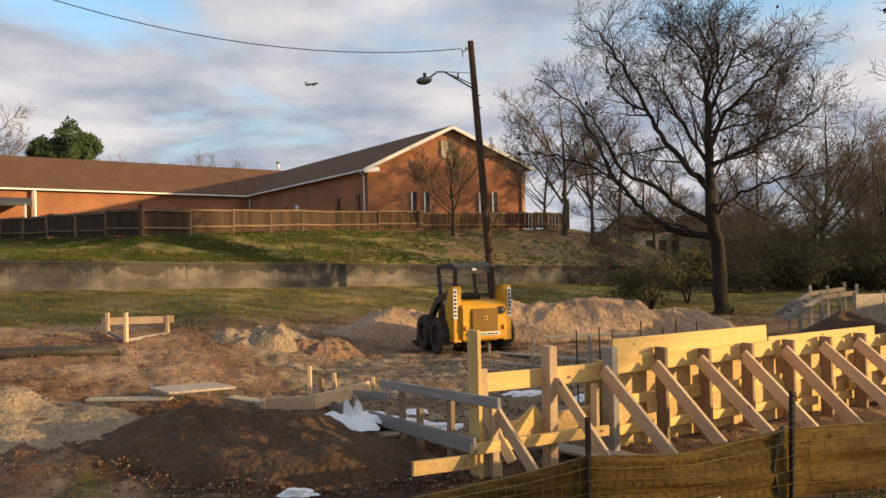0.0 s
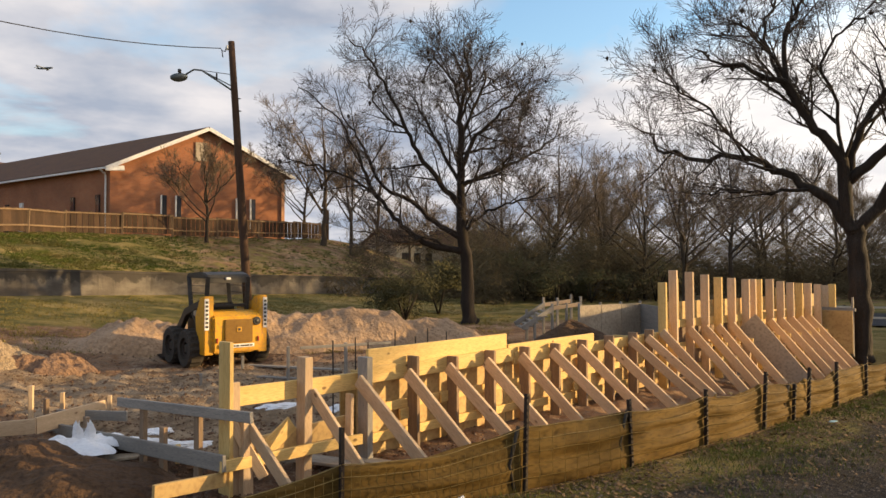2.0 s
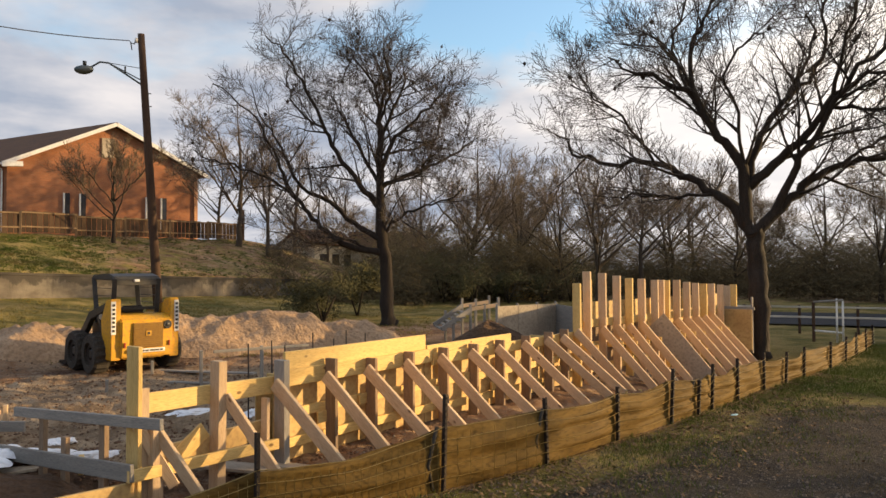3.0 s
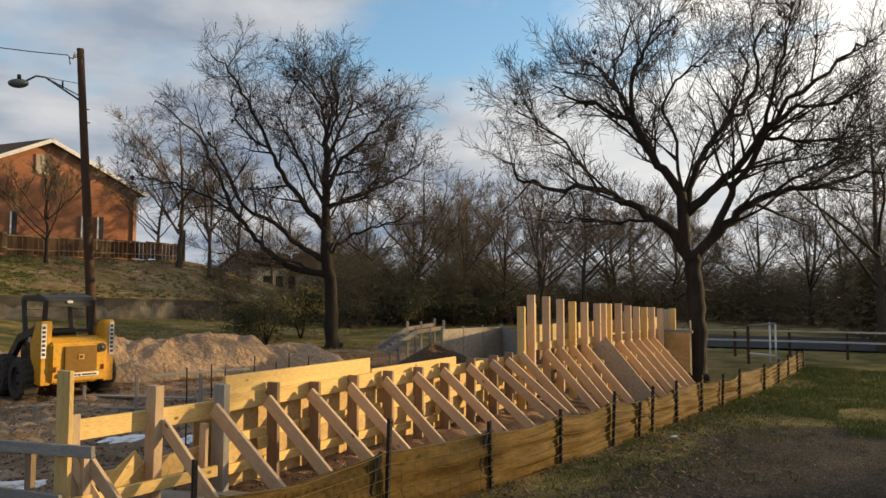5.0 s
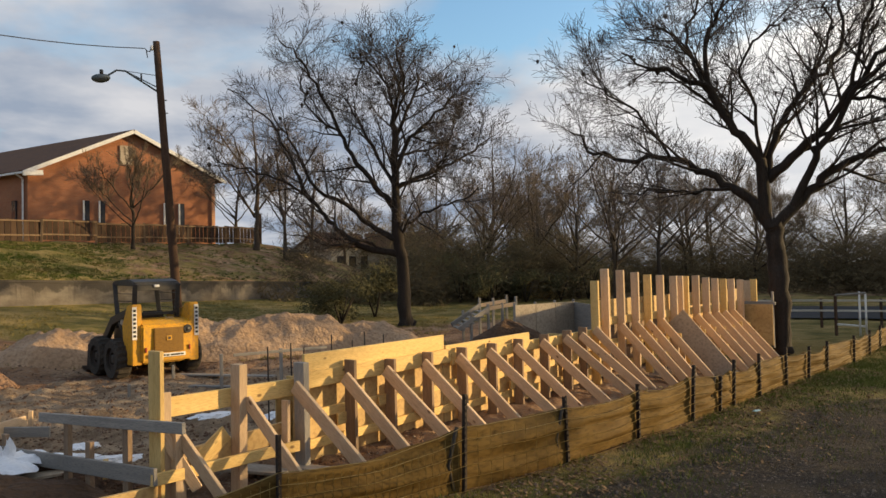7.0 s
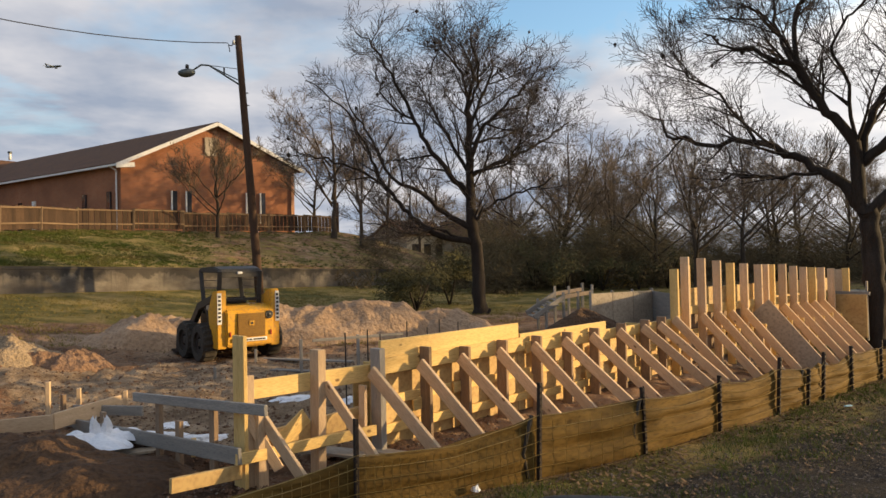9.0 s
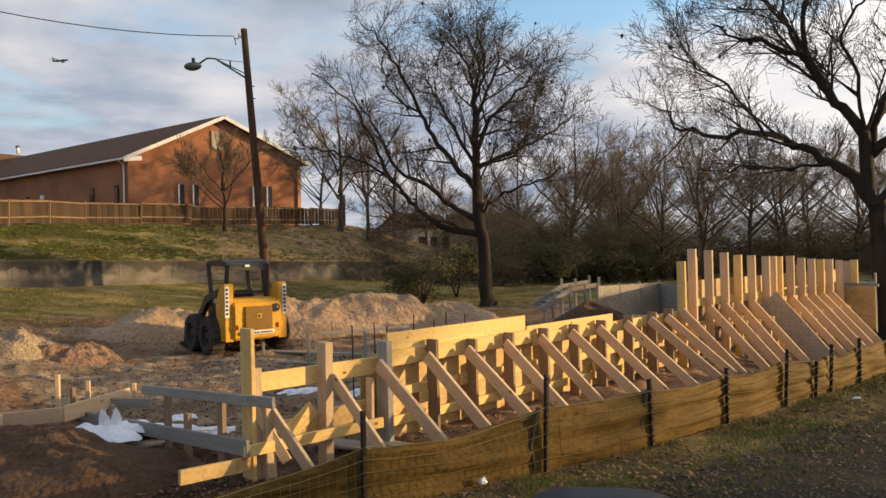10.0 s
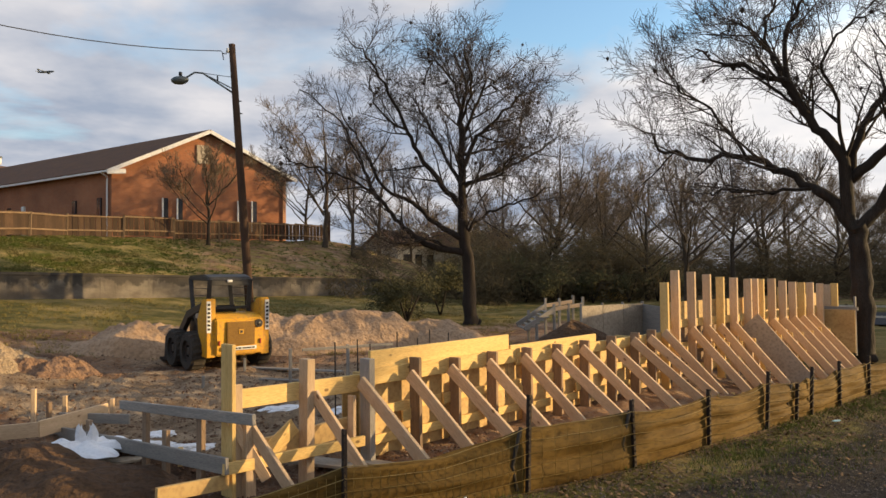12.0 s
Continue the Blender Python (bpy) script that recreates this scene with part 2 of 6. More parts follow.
M["field_grass"] = material("field_grass", ((0.12, 0.10, 0.022), (0.22, 0.17, 0.046), (0.31, 0.225, 0.08)), 0.35, 0.9, 0.0, fine=2.5)
M["pipe"] = material("black_pipe", ((0.022, 0.019, 0.017), (0.036, 0.031, 0.027), (0.06, 0.045, 0.032)), 3.0, 0.6, 0.1)
M["asphalt"] = material("asphalt", ((0.026, 0.028, 0.034), (0.038, 0.041, 0.048), (0.02, 0.021, 0.025)), 2.0, 0.95, 0.3, spec=0.1)


def brick_material():
    m = bpy.data.materials.new("red_brick")
    m.use_nodes = True
    nt = m.node_tree
    N, Lk = nt.nodes.new, nt.links.new
    b = nt.nodes["Principled BSDF"]
    uv = N("ShaderNodeUVMap")
    br = N("ShaderNodeTexBrick")
    br.inputs["Scale"].default_value = 1.0
    br.inputs["Brick Width"].default_value, br.inputs["Row Height"].default_value = 0.21, 0.075
    br.inputs["Mortar Size"].default_value = 0.006
    br.inputs["Color1"].default_value, br.inputs["Color2"].default_value = (0.37, 0.145, 0.066, 1), (0.29, 0.110, 0.052, 1)
    br.inputs["Mortar"].default_value = (0.34, 0.22, 0.14, 1)
    ns = N("ShaderNodeTexNoise"); ns.inputs["Scale"].default_value, ns.inputs["Detail"].default_value = 0.45, 7
    Lk(uv.outputs[0], br.inputs["Vector"]); Lk(uv.outputs[0], ns.inputs["Vector"])
    rp = N("ShaderNodeValToRGB")
    rp.color_ramp.elements[0].position, rp.color_ramp.elements[1].position = 0.3, 0.7
    rp.color_ramp.elements[0].color, rp.color_ramp.elements[1].color = (0.74, 0.72, 0.7, 1), (1.1, 1.06, 1.0, 1)
    Lk(ns.outputs["Fac"], rp.inputs[0])
    mx = N("ShaderNodeMix"); mx.data_type = "RGBA"; mx.blend_type = "MULTIPLY"; mx.inputs[0].default_value = 1
    Lk(br.outputs["Color"], mx.inputs[6]); Lk(rp.outputs[0], mx.inputs[7]); Lk(mx.outputs[2], b.inputs["Base Color"])
    b.inputs["Roughness"].default_value = 0.9
    bp = N("ShaderNodeBump"); bp.inputs["Strength"].default_value = 0.4; bp.inputs["Distance"].default_value = 0.01
    Lk(br.outputs["Fac"], bp.inputs["Height"]); bp.invert = True
    Lk(bp.outputs[0], b.inputs["Normal"])
    return m


def wall_material():
    """Pale concrete with a ragged black stain under the coping, runs and patches."""
    m = bpy.data.materials.new("stained_wall")
    m.use_nodes = True
    nt = m.node_tree
    N, Lk = nt.nodes.new, nt.links.new
    b = nt.nodes["Principled BSDF"]
    uv = N("ShaderNodeUVMap")
    sp = N("ShaderNodeSeparateXYZ"); Lk(uv.outputs[0], sp.inputs[0])

    def tex(sx, sy, detail, rough=0.6):
        mp = N("ShaderNodeMapping"); mp.inputs["Scale"].default_value = (sx, sy, 1)
        Lk(uv.outputs[0], mp.inputs["Vector"])
        n = N("ShaderNodeTexNoise"); n.inputs["Scale"].default_value, n.inputs["Detail"].default_value, n.inputs["Roughness"].default_value = 1.0, detail, rough
        Lk(mp.outputs[0], n.inputs["Vector"])
        return n.outputs["Fac"]

    def calc(op, a, c, d=None):
        x = N("ShaderNodeMath"); x.operation = op
        for k, v in enumerate((a, c, d)):
            if v is None:
                continue
            if isinstance(v, (int, float)):
                x.inputs[k].default_value = v
            else:
                Lk(v, x.inputs[k])
        return x.outputs[0]

    def step(v, lo, hi):
        r = N("ShaderNodeMapRange"); r.interpolation_type = "SMOOTHSTEP"
        r.inputs[1].default_value, r.inputs[2].default_value = lo, hi
        Lk(v, r.inputs[0])
        return r.outputs[0]

    def blend(f, a, c):
        x = N("ShaderNodeMix"); x.data_type = "RGBA"
        Lk(f, x.inputs[0])
        for k, v in ((6, a), (7, c)):
            if isinstance(v, tuple):
                x.inputs[k].default_value = (*v, 1)
            else:
                Lk(v, x.inputs[k])
        return x.outputs[2]

    body = blend(step(tex(0.7, 1.6, 8), 0.38, 0.62), (0.085, 0.070, 0.056), (0.165, 0.142, 0.115))
    edge = calc("ADD", sp.outputs[1], calc("MULTIPLY", calc("SUBTRACT", tex(0.9, 0.9, 9, 0.7), 0.5), 1.5))
    stain = step(edge, 0.66, 0.78)
    runs = calc("MULTIPLY", step(tex(3.2, 0.25, 5), 0.54, 0.64), step(sp.outputs[1], 0.15, 0.75))
    patch = step(tex(0.32, 0.9, 7), 0.58, 0.64)
    c = blend(calc("MULTIPLY", runs, 0.7), body, (0.05, 0.042, 0.034))
    c = blend(calc("MULTIPLY", patch, 0.75), c, (0.07, 0.058, 0.046))
    c = blend(calc("MULTIPLY", stain, 0.8), c, (0.032, 0.027, 0.022))
    Lk(c, b.inputs["Base Color"])
    b.inputs["Roughness"].default_value = 0.92
    bp = N("ShaderNodeBump"); bp.inputs["Strength"].default_value, bp.inputs["Distance"].default_value = 0.6, 0.04
    Lk(tex(4, 4, 9, 0.7), bp.inputs["Height"]); Lk(bp.outputs[0], b.inputs["Normal"])
    return m


M["stained_wall"] = wall_material()
M["brick"] = brick_material()


def ground_material():
    """Soil, grass and gravel, mixed by the sheet's own cover weights and broken up by noise."""
    m = bpy.data.materials.new("ground_cover")
    m.use_nodes = True
    nt = m.node_tree
    N, Lk = nt.nodes.new, nt.links.new
    b = nt.nodes["Principled BSDF"]
    tc = N("ShaderNodeTexCoord")
    at = N("ShaderNodeAttribute"); at.attribute_name = "cover"
    sep = N("ShaderNodeSeparateColor"); Lk(at.outputs["Color"], sep.inputs[0])

    def noise_tex(scale, detail=6, rough=0.55):
        n = N("ShaderNodeTexNoise"); n.inputs["Scale"].default_value, n.inputs["Detail"].default_value, n.inputs["Roughness"].default_value = scale, detail, rough
        Lk(tc.outputs["Object"], n.inputs["Vector"])
        return n.outputs["Fac"]

    def ramp(fac, stops):
        r = N("ShaderNodeValToRGB")
        while len(r.color_ramp.elements) < len(stops):
            r.color_ramp.elements.new(0.5)
        for e, (p, c) in zip(r.color_ramp.elements, stops):
            e.position, e.color = p, (*c, 1)
        Lk(fac, r.inputs[0])
        return r.outputs[0]

    def blend(fac, a, c):
        x = N("ShaderNodeMix"); x.data_type = "RGBA"
        Lk(fac, x.inputs[0]); Lk(a, x.inputs[6]); Lk(c, x.inputs[7])
        return x.outputs[2]

    def broken(weight, n):
        """weight pushed about by noise, then hardened."""
        a = N("ShaderNodeMath"); a.operation = "ADD"; Lk(weight, a.inputs[0])
        s = N("ShaderNodeMath"); s.operation = "MULTIPLY_ADD"; s.inputs[1].default_value, s.inputs[2].default_value = 1.6, -0.8
        Lk(n, s.inputs[0]); Lk(s.outputs[0], a.inputs[1])
        r = N("ShaderNodeMapRange"); r.interpolation_type = "SMOOTHSTEP"; r.inputs[1].default_value, r.inputs[2].default_value = 0.32, 0.68
        Lk(a.outputs[0], r.inputs[0])
        return r.outputs[0]

    soil = ramp(noise_tex(0.55, 8), [(0.38, (0.10, 0.045, 0.023)), (0.5, (0.26, 0.140, 0.072)), (0.62, (0.42, 0.275, 0.165))])
    soil = blend(ramp(noise_tex(7, 8, 0.75), [(0.46, (0, 0, 0)), (0.6, (0.85, 0.85, 0.85))]), soil, ramp(noise_tex(1.9), [(0.35, (0.06, 0.034, 0.022)), (0.65, (0.38, 0.27, 0.18))]))
    grass = ramp(noise_tex(0.7, 9, 0.65), [(0.36, (0.080, 0.074, 0.017)), (0.46, (0.14, 0.116, 0.029)), (0.53, (0.225, 0.170, 0.055)), (0.63, (0.31, 0.222, 0.086))])
    grass = blend(ramp(noise_tex(26, 4, 0.7), [(0.45, (0, 0, 0)), (0.7, (0.7, 0.7, 0.7))]), grass, ramp(noise_tex(3.0), [(0.3, (0.03, 0.045, 0.012)), (0.7, (0.20, 0.17, 0.07))]))
    # gravel kept very dark: the verge's shade is put into its colour
    gravel = ramp(noise_tex(1.1, 7), [(0.3, (0.028, 0.022, 0.018)), (0.52, (0.045, 0.035, 0.028)), (0.68, (0.085, 0.062, 0.038))])
    gravel = blend(ramp(noise_tex(34, 3, 0.8), [(0.5, (0, 0, 0)), (0.68, (0.9, 0.9, 0.9))]), gravel, ramp(noise_tex(12), [(0.3, (0.022, 0.018, 0.015)), (0.7, (0.17, 0.14, 0.105))]))
    soil = blend(ramp(noise_tex(2.6, 9, 0.7), [(0.54, (0, 0, 0)), (0.68, (0.65, 0.65, 0.65))]), soil, ramp(noise_tex(0.8), [(0.35, (0.08, 0.042, 0.025)), (0.65, (0.16, 0.09, 0.052))]))
    soil = blend(ramp(noise_tex(19, 6, 0.8), [(0.53, (0, 0, 0)), (0.62, (0.7, 0.7, 0.7))]), soil, ramp(noise_tex(31), [(0.4, (0.055, 0.028, 0.016)), (0.6, (0.42, 0.31, 0.21))]))
    c = blend(broken(sep.outputs[0], noise_tex(1.3, 8, 0.62)), soil, grass)
    c = blend(broken(sep.outputs[1], noise_tex(0.9, 8, 0.62)), c, gravel)
    pale = ramp(noise_tex(1.7, 9, 0.65), [(0.36, (0.16, 0.105, 0.062)), (0.5, (0.30, 0.21, 0.13)), (0.64, (0.42, 0.31, 0.20))])
    pale = blend(ramp(noise_tex(24, 5, 0.75), [(0.5, (0, 0, 0)), (0.66, (0.8, 0.8, 0.8))]), pale, ramp(noise_tex(9), [(0.35, (0.10, 0.062, 0.036)), (0.65, (0.46, 0.36, 0.25))]))
    c = blend(broken(at.outputs["Alpha"], noise_tex(1.2, 8, 0.65)), c, pale)
    dark = ramp(noise_tex(3.5, 9, 0.7), [(0.4, (0.048, 0.026, 0.014)), (0.6, (0.112, 0.063, 0.034))])
    c = blend(broken(sep.outputs[2], noise_tex(1.6, 8, 0.65)), c, dark)
    Lk(c, b.inputs["Base Color"])
    b.inputs["Roughness"].default_value = 0.96
    b.inputs["Specular IOR Level"].default_value = 0.15
    bp = N("ShaderNodeBump"); bp.inputs["Strength"].default_value, bp.inputs["Distance"].default_value = 1.0, 0.11
    n = noise_tex(5.5, 12, 0.72)
    Lk(n, bp.inputs["Height"]); Lk(bp.outputs[0], b.inputs["Normal"])
    return m


M["ground"] = ground_material()


# ---------------------------------------------------------------- builders
def polar(az, r, z=0.0):
    return Vector((math.sin(radians(az)) * r, math.cos(radians(az)) * r, z))


def mesh_of(name, verts, faces, mat, smooth=False):
    me = bpy.data.meshes.new(name)
    me.from_pydata([tuple(v) for v in verts], [], faces)
    if isinstance(mat, str):
        mat = M[mat]
    me.materials.append(mat)
    if smooth:
        me.polygons.foreach_set("use_smooth", [True] * len(me.polygons))
    me.update()
    return me


def put(ob, parent=None, m=None):
    """Set the world pose m, under parent if there is one."""
    m = m or Matrix()
    if parent:
        ob.parent = parent
        ob.matrix_basis = parent_world(parent).inverted() @ m
    else:
        ob.matrix_basis = m
    return ob


def parent_world(ob):
    m = ob.matrix_basis.copy()
    while ob.parent:
        ob = ob.parent
        m = ob.matrix_basis @ m
    return m


def thing(name, at, label, category, group="", rz=0.0):
    e = new(name)
    e.empty_display_size = 0.2
    e.matrix_basis = pose(at[0], at[1], at[2], 0, 0, rz)
    return tagged(e, label, category, group)


def part(name, bm, mat, parent, label="", m=None, smooth=False):
    me = bpy.data.meshes.new(name)
    bm.to_mesh(me)
    bm.free()
    me.materials.append(M[mat] if isinstance(mat, str) else mat)
    if smooth:
        me.polygons.foreach_set("use_smooth", [True] * len(me.polygons))
    ob = put(new(name, me), parent, m)
    if label:
        ob["label"] = label
    return ob


BOXES = {}


def box_mesh(l, w, h, mat, bev=0.004):
    """A box with its length along x, with worn edges; shared between alike pieces."""
    key = (round(l, 2), round(w, 3), round(h, 3), mat)
    if key not in BOXES:
        bm = bmesh.new()
        bmesh.ops.create_cube(bm, size=1.0, matrix=Matrix.Diagonal((key[0], w, h, 1)))
        if bev:
            bmesh.ops.bevel(bm, geom=bm.edges[:], offset=min(bev, w * 0.2, h * 0.2), segments=1, affect="EDGES")
        me = bpy.data.meshes.new("timber")
        bm.to_mesh(me)
        bm.free()
        me.materials.append(M[mat])
        BOXES[key] = me
    return BOXES[key]


def along(p, q, side=None):
    """A pose at the middle of p-q with x along it and z as near to up (or to side) as can be."""
    p, q = Vector(p), Vector(q)
    x = (q - p).normalized()
    up = Vector(side) if side is not None else (Vector((0, 0, 1)) if abs(x.z) < 0.95 else Vector((0, 1, 0)))
    y = up.cross(x).normalized()
    z = x.cross(y)
    m = Matrix((x, y, z)).transposed().to_4x4()
    m.translation = (p + q) / 2
    return m


def timber(name, p, q, w, h, mat, parent=None, side=None, label=""):
    """A length of timber from p to q, w across (level) and h high."""
    ob = put(new(name, box_mesh((Vector(q) - Vector(p)).length, w, h, mat)), parent, along(p, q, side))
    if label:
        ob["label"] = label
    return ob


def tube(points, radii, sides=6, cap=True, base=0):
    """Vertices and faces of a tapered tube along points."""
    V, Fc = [], []
    ref = None
    for i, p in enumerate(points):
        a = points[max(0, i - 1)]
        c = points[min(len(points) - 1, i + 1)]
        t = (c - a).normalized()
        if ref is None:
            ref = t.orthogonal().normalized()
        ref = (ref - t * ref.dot(t))
        ref = ref.normalized() if ref.length > 1e-6 else t.orthogonal().normalized()
        o = t.cross(ref)
        for k in range(sides):
            an = 2 * math.pi * k / sides
            V.append(p + (ref * math.cos(an) + o * math.sin(an)) * radii[i])
    for i in range(len(points) - 1):
        for k in range(sides):
            k2 = (k + 1) % sides
            Fc.append((base + i * sides + k, base + i * sides + k2, base + (i + 1) * sides + k2, base + (i + 1) * sides + k))
    if cap:
        Fc.append(tuple(base + k for k in reversed(range(sides))))
        Fc.append(tuple(base + (len(points) - 1) * sides + k for k in range(sides)))
    return V, Fc


def tube_ob(name, points, r, mat, parent=None, sides=8, label=""):
    pts = [Vector(p) for p in points]
    radii = r if isinstance(r, (list, tuple)) else [r] * len(pts)
    mid = pts[0].copy()
    V, Fc = tube([p - mid for p in pts], radii, sides)
    ob = put(new(name, mesh_of(name, V, Fc, mat, sides > 4)), parent, Matrix.Translation(mid))
    if label:
        ob["label"] = label
    return ob


def smooth01(a, b, x):
    t = min(1.0, max(0.0, (x - a) / (b - a)))
    return t * t * (3 - 2 * t)


def lerp_table(tab, x):
    if x <= tab[0][0]:
        return tab[0][1]
    for (x0, y0), (x1, y1) in zip(tab, tab[1:]):
        if x <= x1:
            return y0 + (y1 - y0) * (x - x0) / (x1 - x0)
    return tab[-1][1]


# ---------------------------------------------------------------- ground
WALL_A, WALL_B = Vector((-13.2, 21.2, 0)), Vector((8.8, 39.0, 0))
BANK_FENCE = [(-50, 55.0, 3.9), (-31.7, 43.0, 3.58), (-22.9, 31.0, 3.27), (-9.0, 40.0, 3.85), (9.6, 50.0, 4.05), (14.0, 52.0, 3.4)]


def wall_at(az):
    """Range, foot height, top height of the retaining wall in that direction."""
    d = polar(az, 1)
    w = WALL_B - WALL_A
    den = w.x * d.y - w.y * d.x
    k = (WALL_A.y * d.x - WALL_A.x * d.y) / den if abs(den) > 1e-6 else 0
    k = min(1.25, max(-0.35, k))
    p = WALL_A + w * k
    return p.length, 1.395 - 0.733 * k, 2.27 - 0.76 * k


def bank_fence_at(az):
    return lerp_table([(a, r) for a, r, _ in BANK_FENCE], az), lerp_table([(a, z) for a, _, z in BANK_FENCE], az)


def ground_z(az, r, behind=False):
    az = max(-60.0, min(90.0, az))
    R, zb, zt = wall_at(min(az, 15.0))
    r0 = lerp_table([(-35, 8.5), (-20, 9.0), (-8, 14.5), (0, 18.0), (12, 21.0), (20, 27.0)], az)
    fade = 1 - smooth01(12, 24, az)
    if r <= R and not behind:
        return zb * min(1, max(0, (r - r0) / (R - r0))) * (0.35 + 0.65 * fade)
    Rf, zf = bank_fence_at(az)
    k = smooth01(R, Rf + 0.5, r)
    high = zt + (zf - zt) * (0.25 * k + 0.75 * min(1, max(0, (r - R) / (Rf - R))))
    low = zb * 0.35
    if r > Rf:
        high = zf + 0.3 * smooth01(Rf, Rf + 25, r)
    return high * fade + low * (1 - fade)


def trench_z(s):
    """Depth of the footing trench along the tall form."""
    return -0.27 * smooth01(-1.2, 2.6, s) * (1 - smooth01(6.4, 7.4, s))


def trench_at(x, y):
    dx, dy = x - 7.445, y - 10.41
    s, o = dx * 0.927 + dy * 0.375, dx * 0.375 - dy * 0.927
    return trench_z(s) * smooth01(-0.9, -0.3, o) * (1 - smooth01(1.35, 1.75, o))


def on_ground(x, y):
    return ground_z(math.degrees(math.atan2(x, y)), math.hypot(x, y))


FENCE_POSTS = [(-1.5, 5.2, 0.52), (1.02, 5.46, 0.76), (2.70, 5.82, 0.86), (4.04, 6.20, 0.66), (5.30, 6.68, 0.62), (6.45, 7.08, 0.70), (7.17, 7.36, 0.47), (7.62, 7.56, 0.64),
               (8.50, 7.92, 0.63), (9.62, 8.42, 0.60), (10.42, 8.68, 0.55), (11.36, 9.07, 0.55), (12.90, 9.70, 0.52), (14.1, 10.25, 0.52), (15.3, 10.85, 0.52), (16.5, 11.45, 0.52), (17.7, 12.1, 0.52)]


def fence_y(x):
    return lerp_table([(-6, 4.6)] + [(p[0], p[1]) for p in FENCE_POSTS] + [(40, 23)], x)


def cover_at(x, y, az, r):
    """Weights of grass and gravel at a place of the plan."""
    R = wall_at(min(az, 15.0))[0]
    grass = gravel = 0.0
    if -60 <= az <= 90:
        if r > R:
            grass = 1.0 - 0.5 * smooth01(-8, 2, az)
        else:
            edge = lerp_table([(-40, 16.0), (-24, 17.5), (-10, 20.0), (0, 21.5), (20, 25.0), (30, 27), (45, 17), (60, 14)], az)
            grass = smooth01(edge - 1.0, edge + 2.5, r)
        side = fence_y(x) - y
        if side > -0.1 and x > 0.4:
            grass = max(grass, 0.86 * smooth01(-0.1, 0.15, side))
            gravel = 1.25 * smooth01(0.3, 1.5, side) * (1 - smooth01(9.5, 14.0, r)) * smooth01(1.5, 4.0, x)
        if x < 0.4 and y < 7.0:
            grass = max(grass, 0.62 * smooth01(0.4, -0.2, side * -1) if side > -0.4 else 0.38)
    else:
        grass = 0.7
    return grass, gravel


def relief(x, y, az=None, r=None):
    """Ruts and clods of the site soil; nearly flat on the grass."""
    az = math.degrees(math.atan2(x, y)) if az is None else az
    r = math.hypot(x, y) if r is None else r
    q = Vector((x, y, 0))
    site = smooth01(-0.3, 1.2, y - fence_y(x)) if az < 60 else 0.0
    return (noise.noise(q * 0.9) * 0.07 + noise.noise(q * 2.7) * 0.055 + noise.noise(q * 6.5) * 0.05 + noise.noise(q * 13) * 0.022 + abs(noise.noise(Vector((q.x * 0.8, q.y * 2.4, 3)))) * 0.06) * (0.12 + 0.88 * site) * (1 - 0.6 * smooth01(17, 21, r))


def pad_at(x, y, r):
    """Weight of the pale levelled pad behind the form."""
    dx, dy = x - 1.6, y - 7.3
    s, o = dx * 0.883 + dy * 0.469, dx * 0.469 - dy * 0.883
    return 0.85 * smooth01(-1.9, -1.4, s) * (1 - smooth01(-0.8, -0.3, o)) * (1 - smooth01(14.0, 17.0, r))


def make_ground():
    azs = [a * 0.5 for a in range(-120, -68)] + [-34 + a * 0.3 for a in range(0, 334)] + [66.2 + a * 0.5 for a in range(0, 48)] + [95 + 7 * k for k in range(0, 30)]
    azs = [a for a in azs if a < 300 - 7]
    verts, cover, faces = [], [], []
    rows = []
    for az in azs:
        a = az if az <= 180 else az - 360
        inside = -60 <= a <= 90
        R = wall_at(min(a, 15.0))[0] if inside else 32.0
        Rf = bank_fence_at(a)[0] if inside else 45.0
        rads = [0.0, 0.8] + [1.5 * ((R - 0.02) / 1.5) ** (k / 149) for k in range(150)]
        far = [R + 0.12] + [R + 0.12 + (Rf + 1 - R) * (k / 14) for k in range(1, 15)] + [Rf + 1 + 25 * k / 6 for k in range(1, 7)] + [110, 200, 500, 1500, 4000]
        col = []
        for i, r in enumerate(rads + far):
            p = polar(az, r)
            z = ground_z(a, r, i >= len(rads)) if inside else 0.0
            if inside and a > 75:
                z *= 1 - (a - 75) / 15
            if inside and a < -50:
                z *= (a + 60) / 10
            if 2 < r < R - 0.5:
                z += relief(p.x, p.y, a, r)
            elif r > R + 0.3:
                q = Vector((p.x, p.y, 0))
                z += noise.noise(q * 0.5) * 0.12 + noise.noise(q * 1.7) * 0.05
            z += trench_at(p.x, p.y)
            col.append(len(verts))
            verts.append((p.x, p.y, z))
            g, s = cover_at(p.x, p.y, a, r)
            dx, dy = p.x + 1.75, p.y - 7.5
            u, v = dx * 0.914 - dy * 0.407, dx * 0.407 + dy * 0.914
            cover.append((g, s, 0.95 * (1 - smooth01(0.75, 1.35, math.hypot(u / 2.35, v / 1.35))), pad_at(p.x, p.y, r)))
        rows.append(col)
    n = len(rows)
    for i in range(n):
        j = (i + 1) % n
        for k in range(len(rows[i]) - 1):
            if k == 0:
                faces.append((rows[i][0], rows[i][1], rows[j][1]))
            else:
                faces.append((rows[i][k], rows[i][k + 1], rows[j][k + 1], rows[j][k]))
    me = mesh_of("ground", verts, [tuple(reversed(f)) for f in faces], "ground", True)
    layer = me.color_attributes.new("cover", "FLOAT_COLOR", "POINT")
    layer.data.foreach_set("color", [v for c in cover for v in c])
    ob = new("ground", me)
    return tagged(ob, "rutted brown building-site soil with worn grass and gravel", "ground", kind="structure")


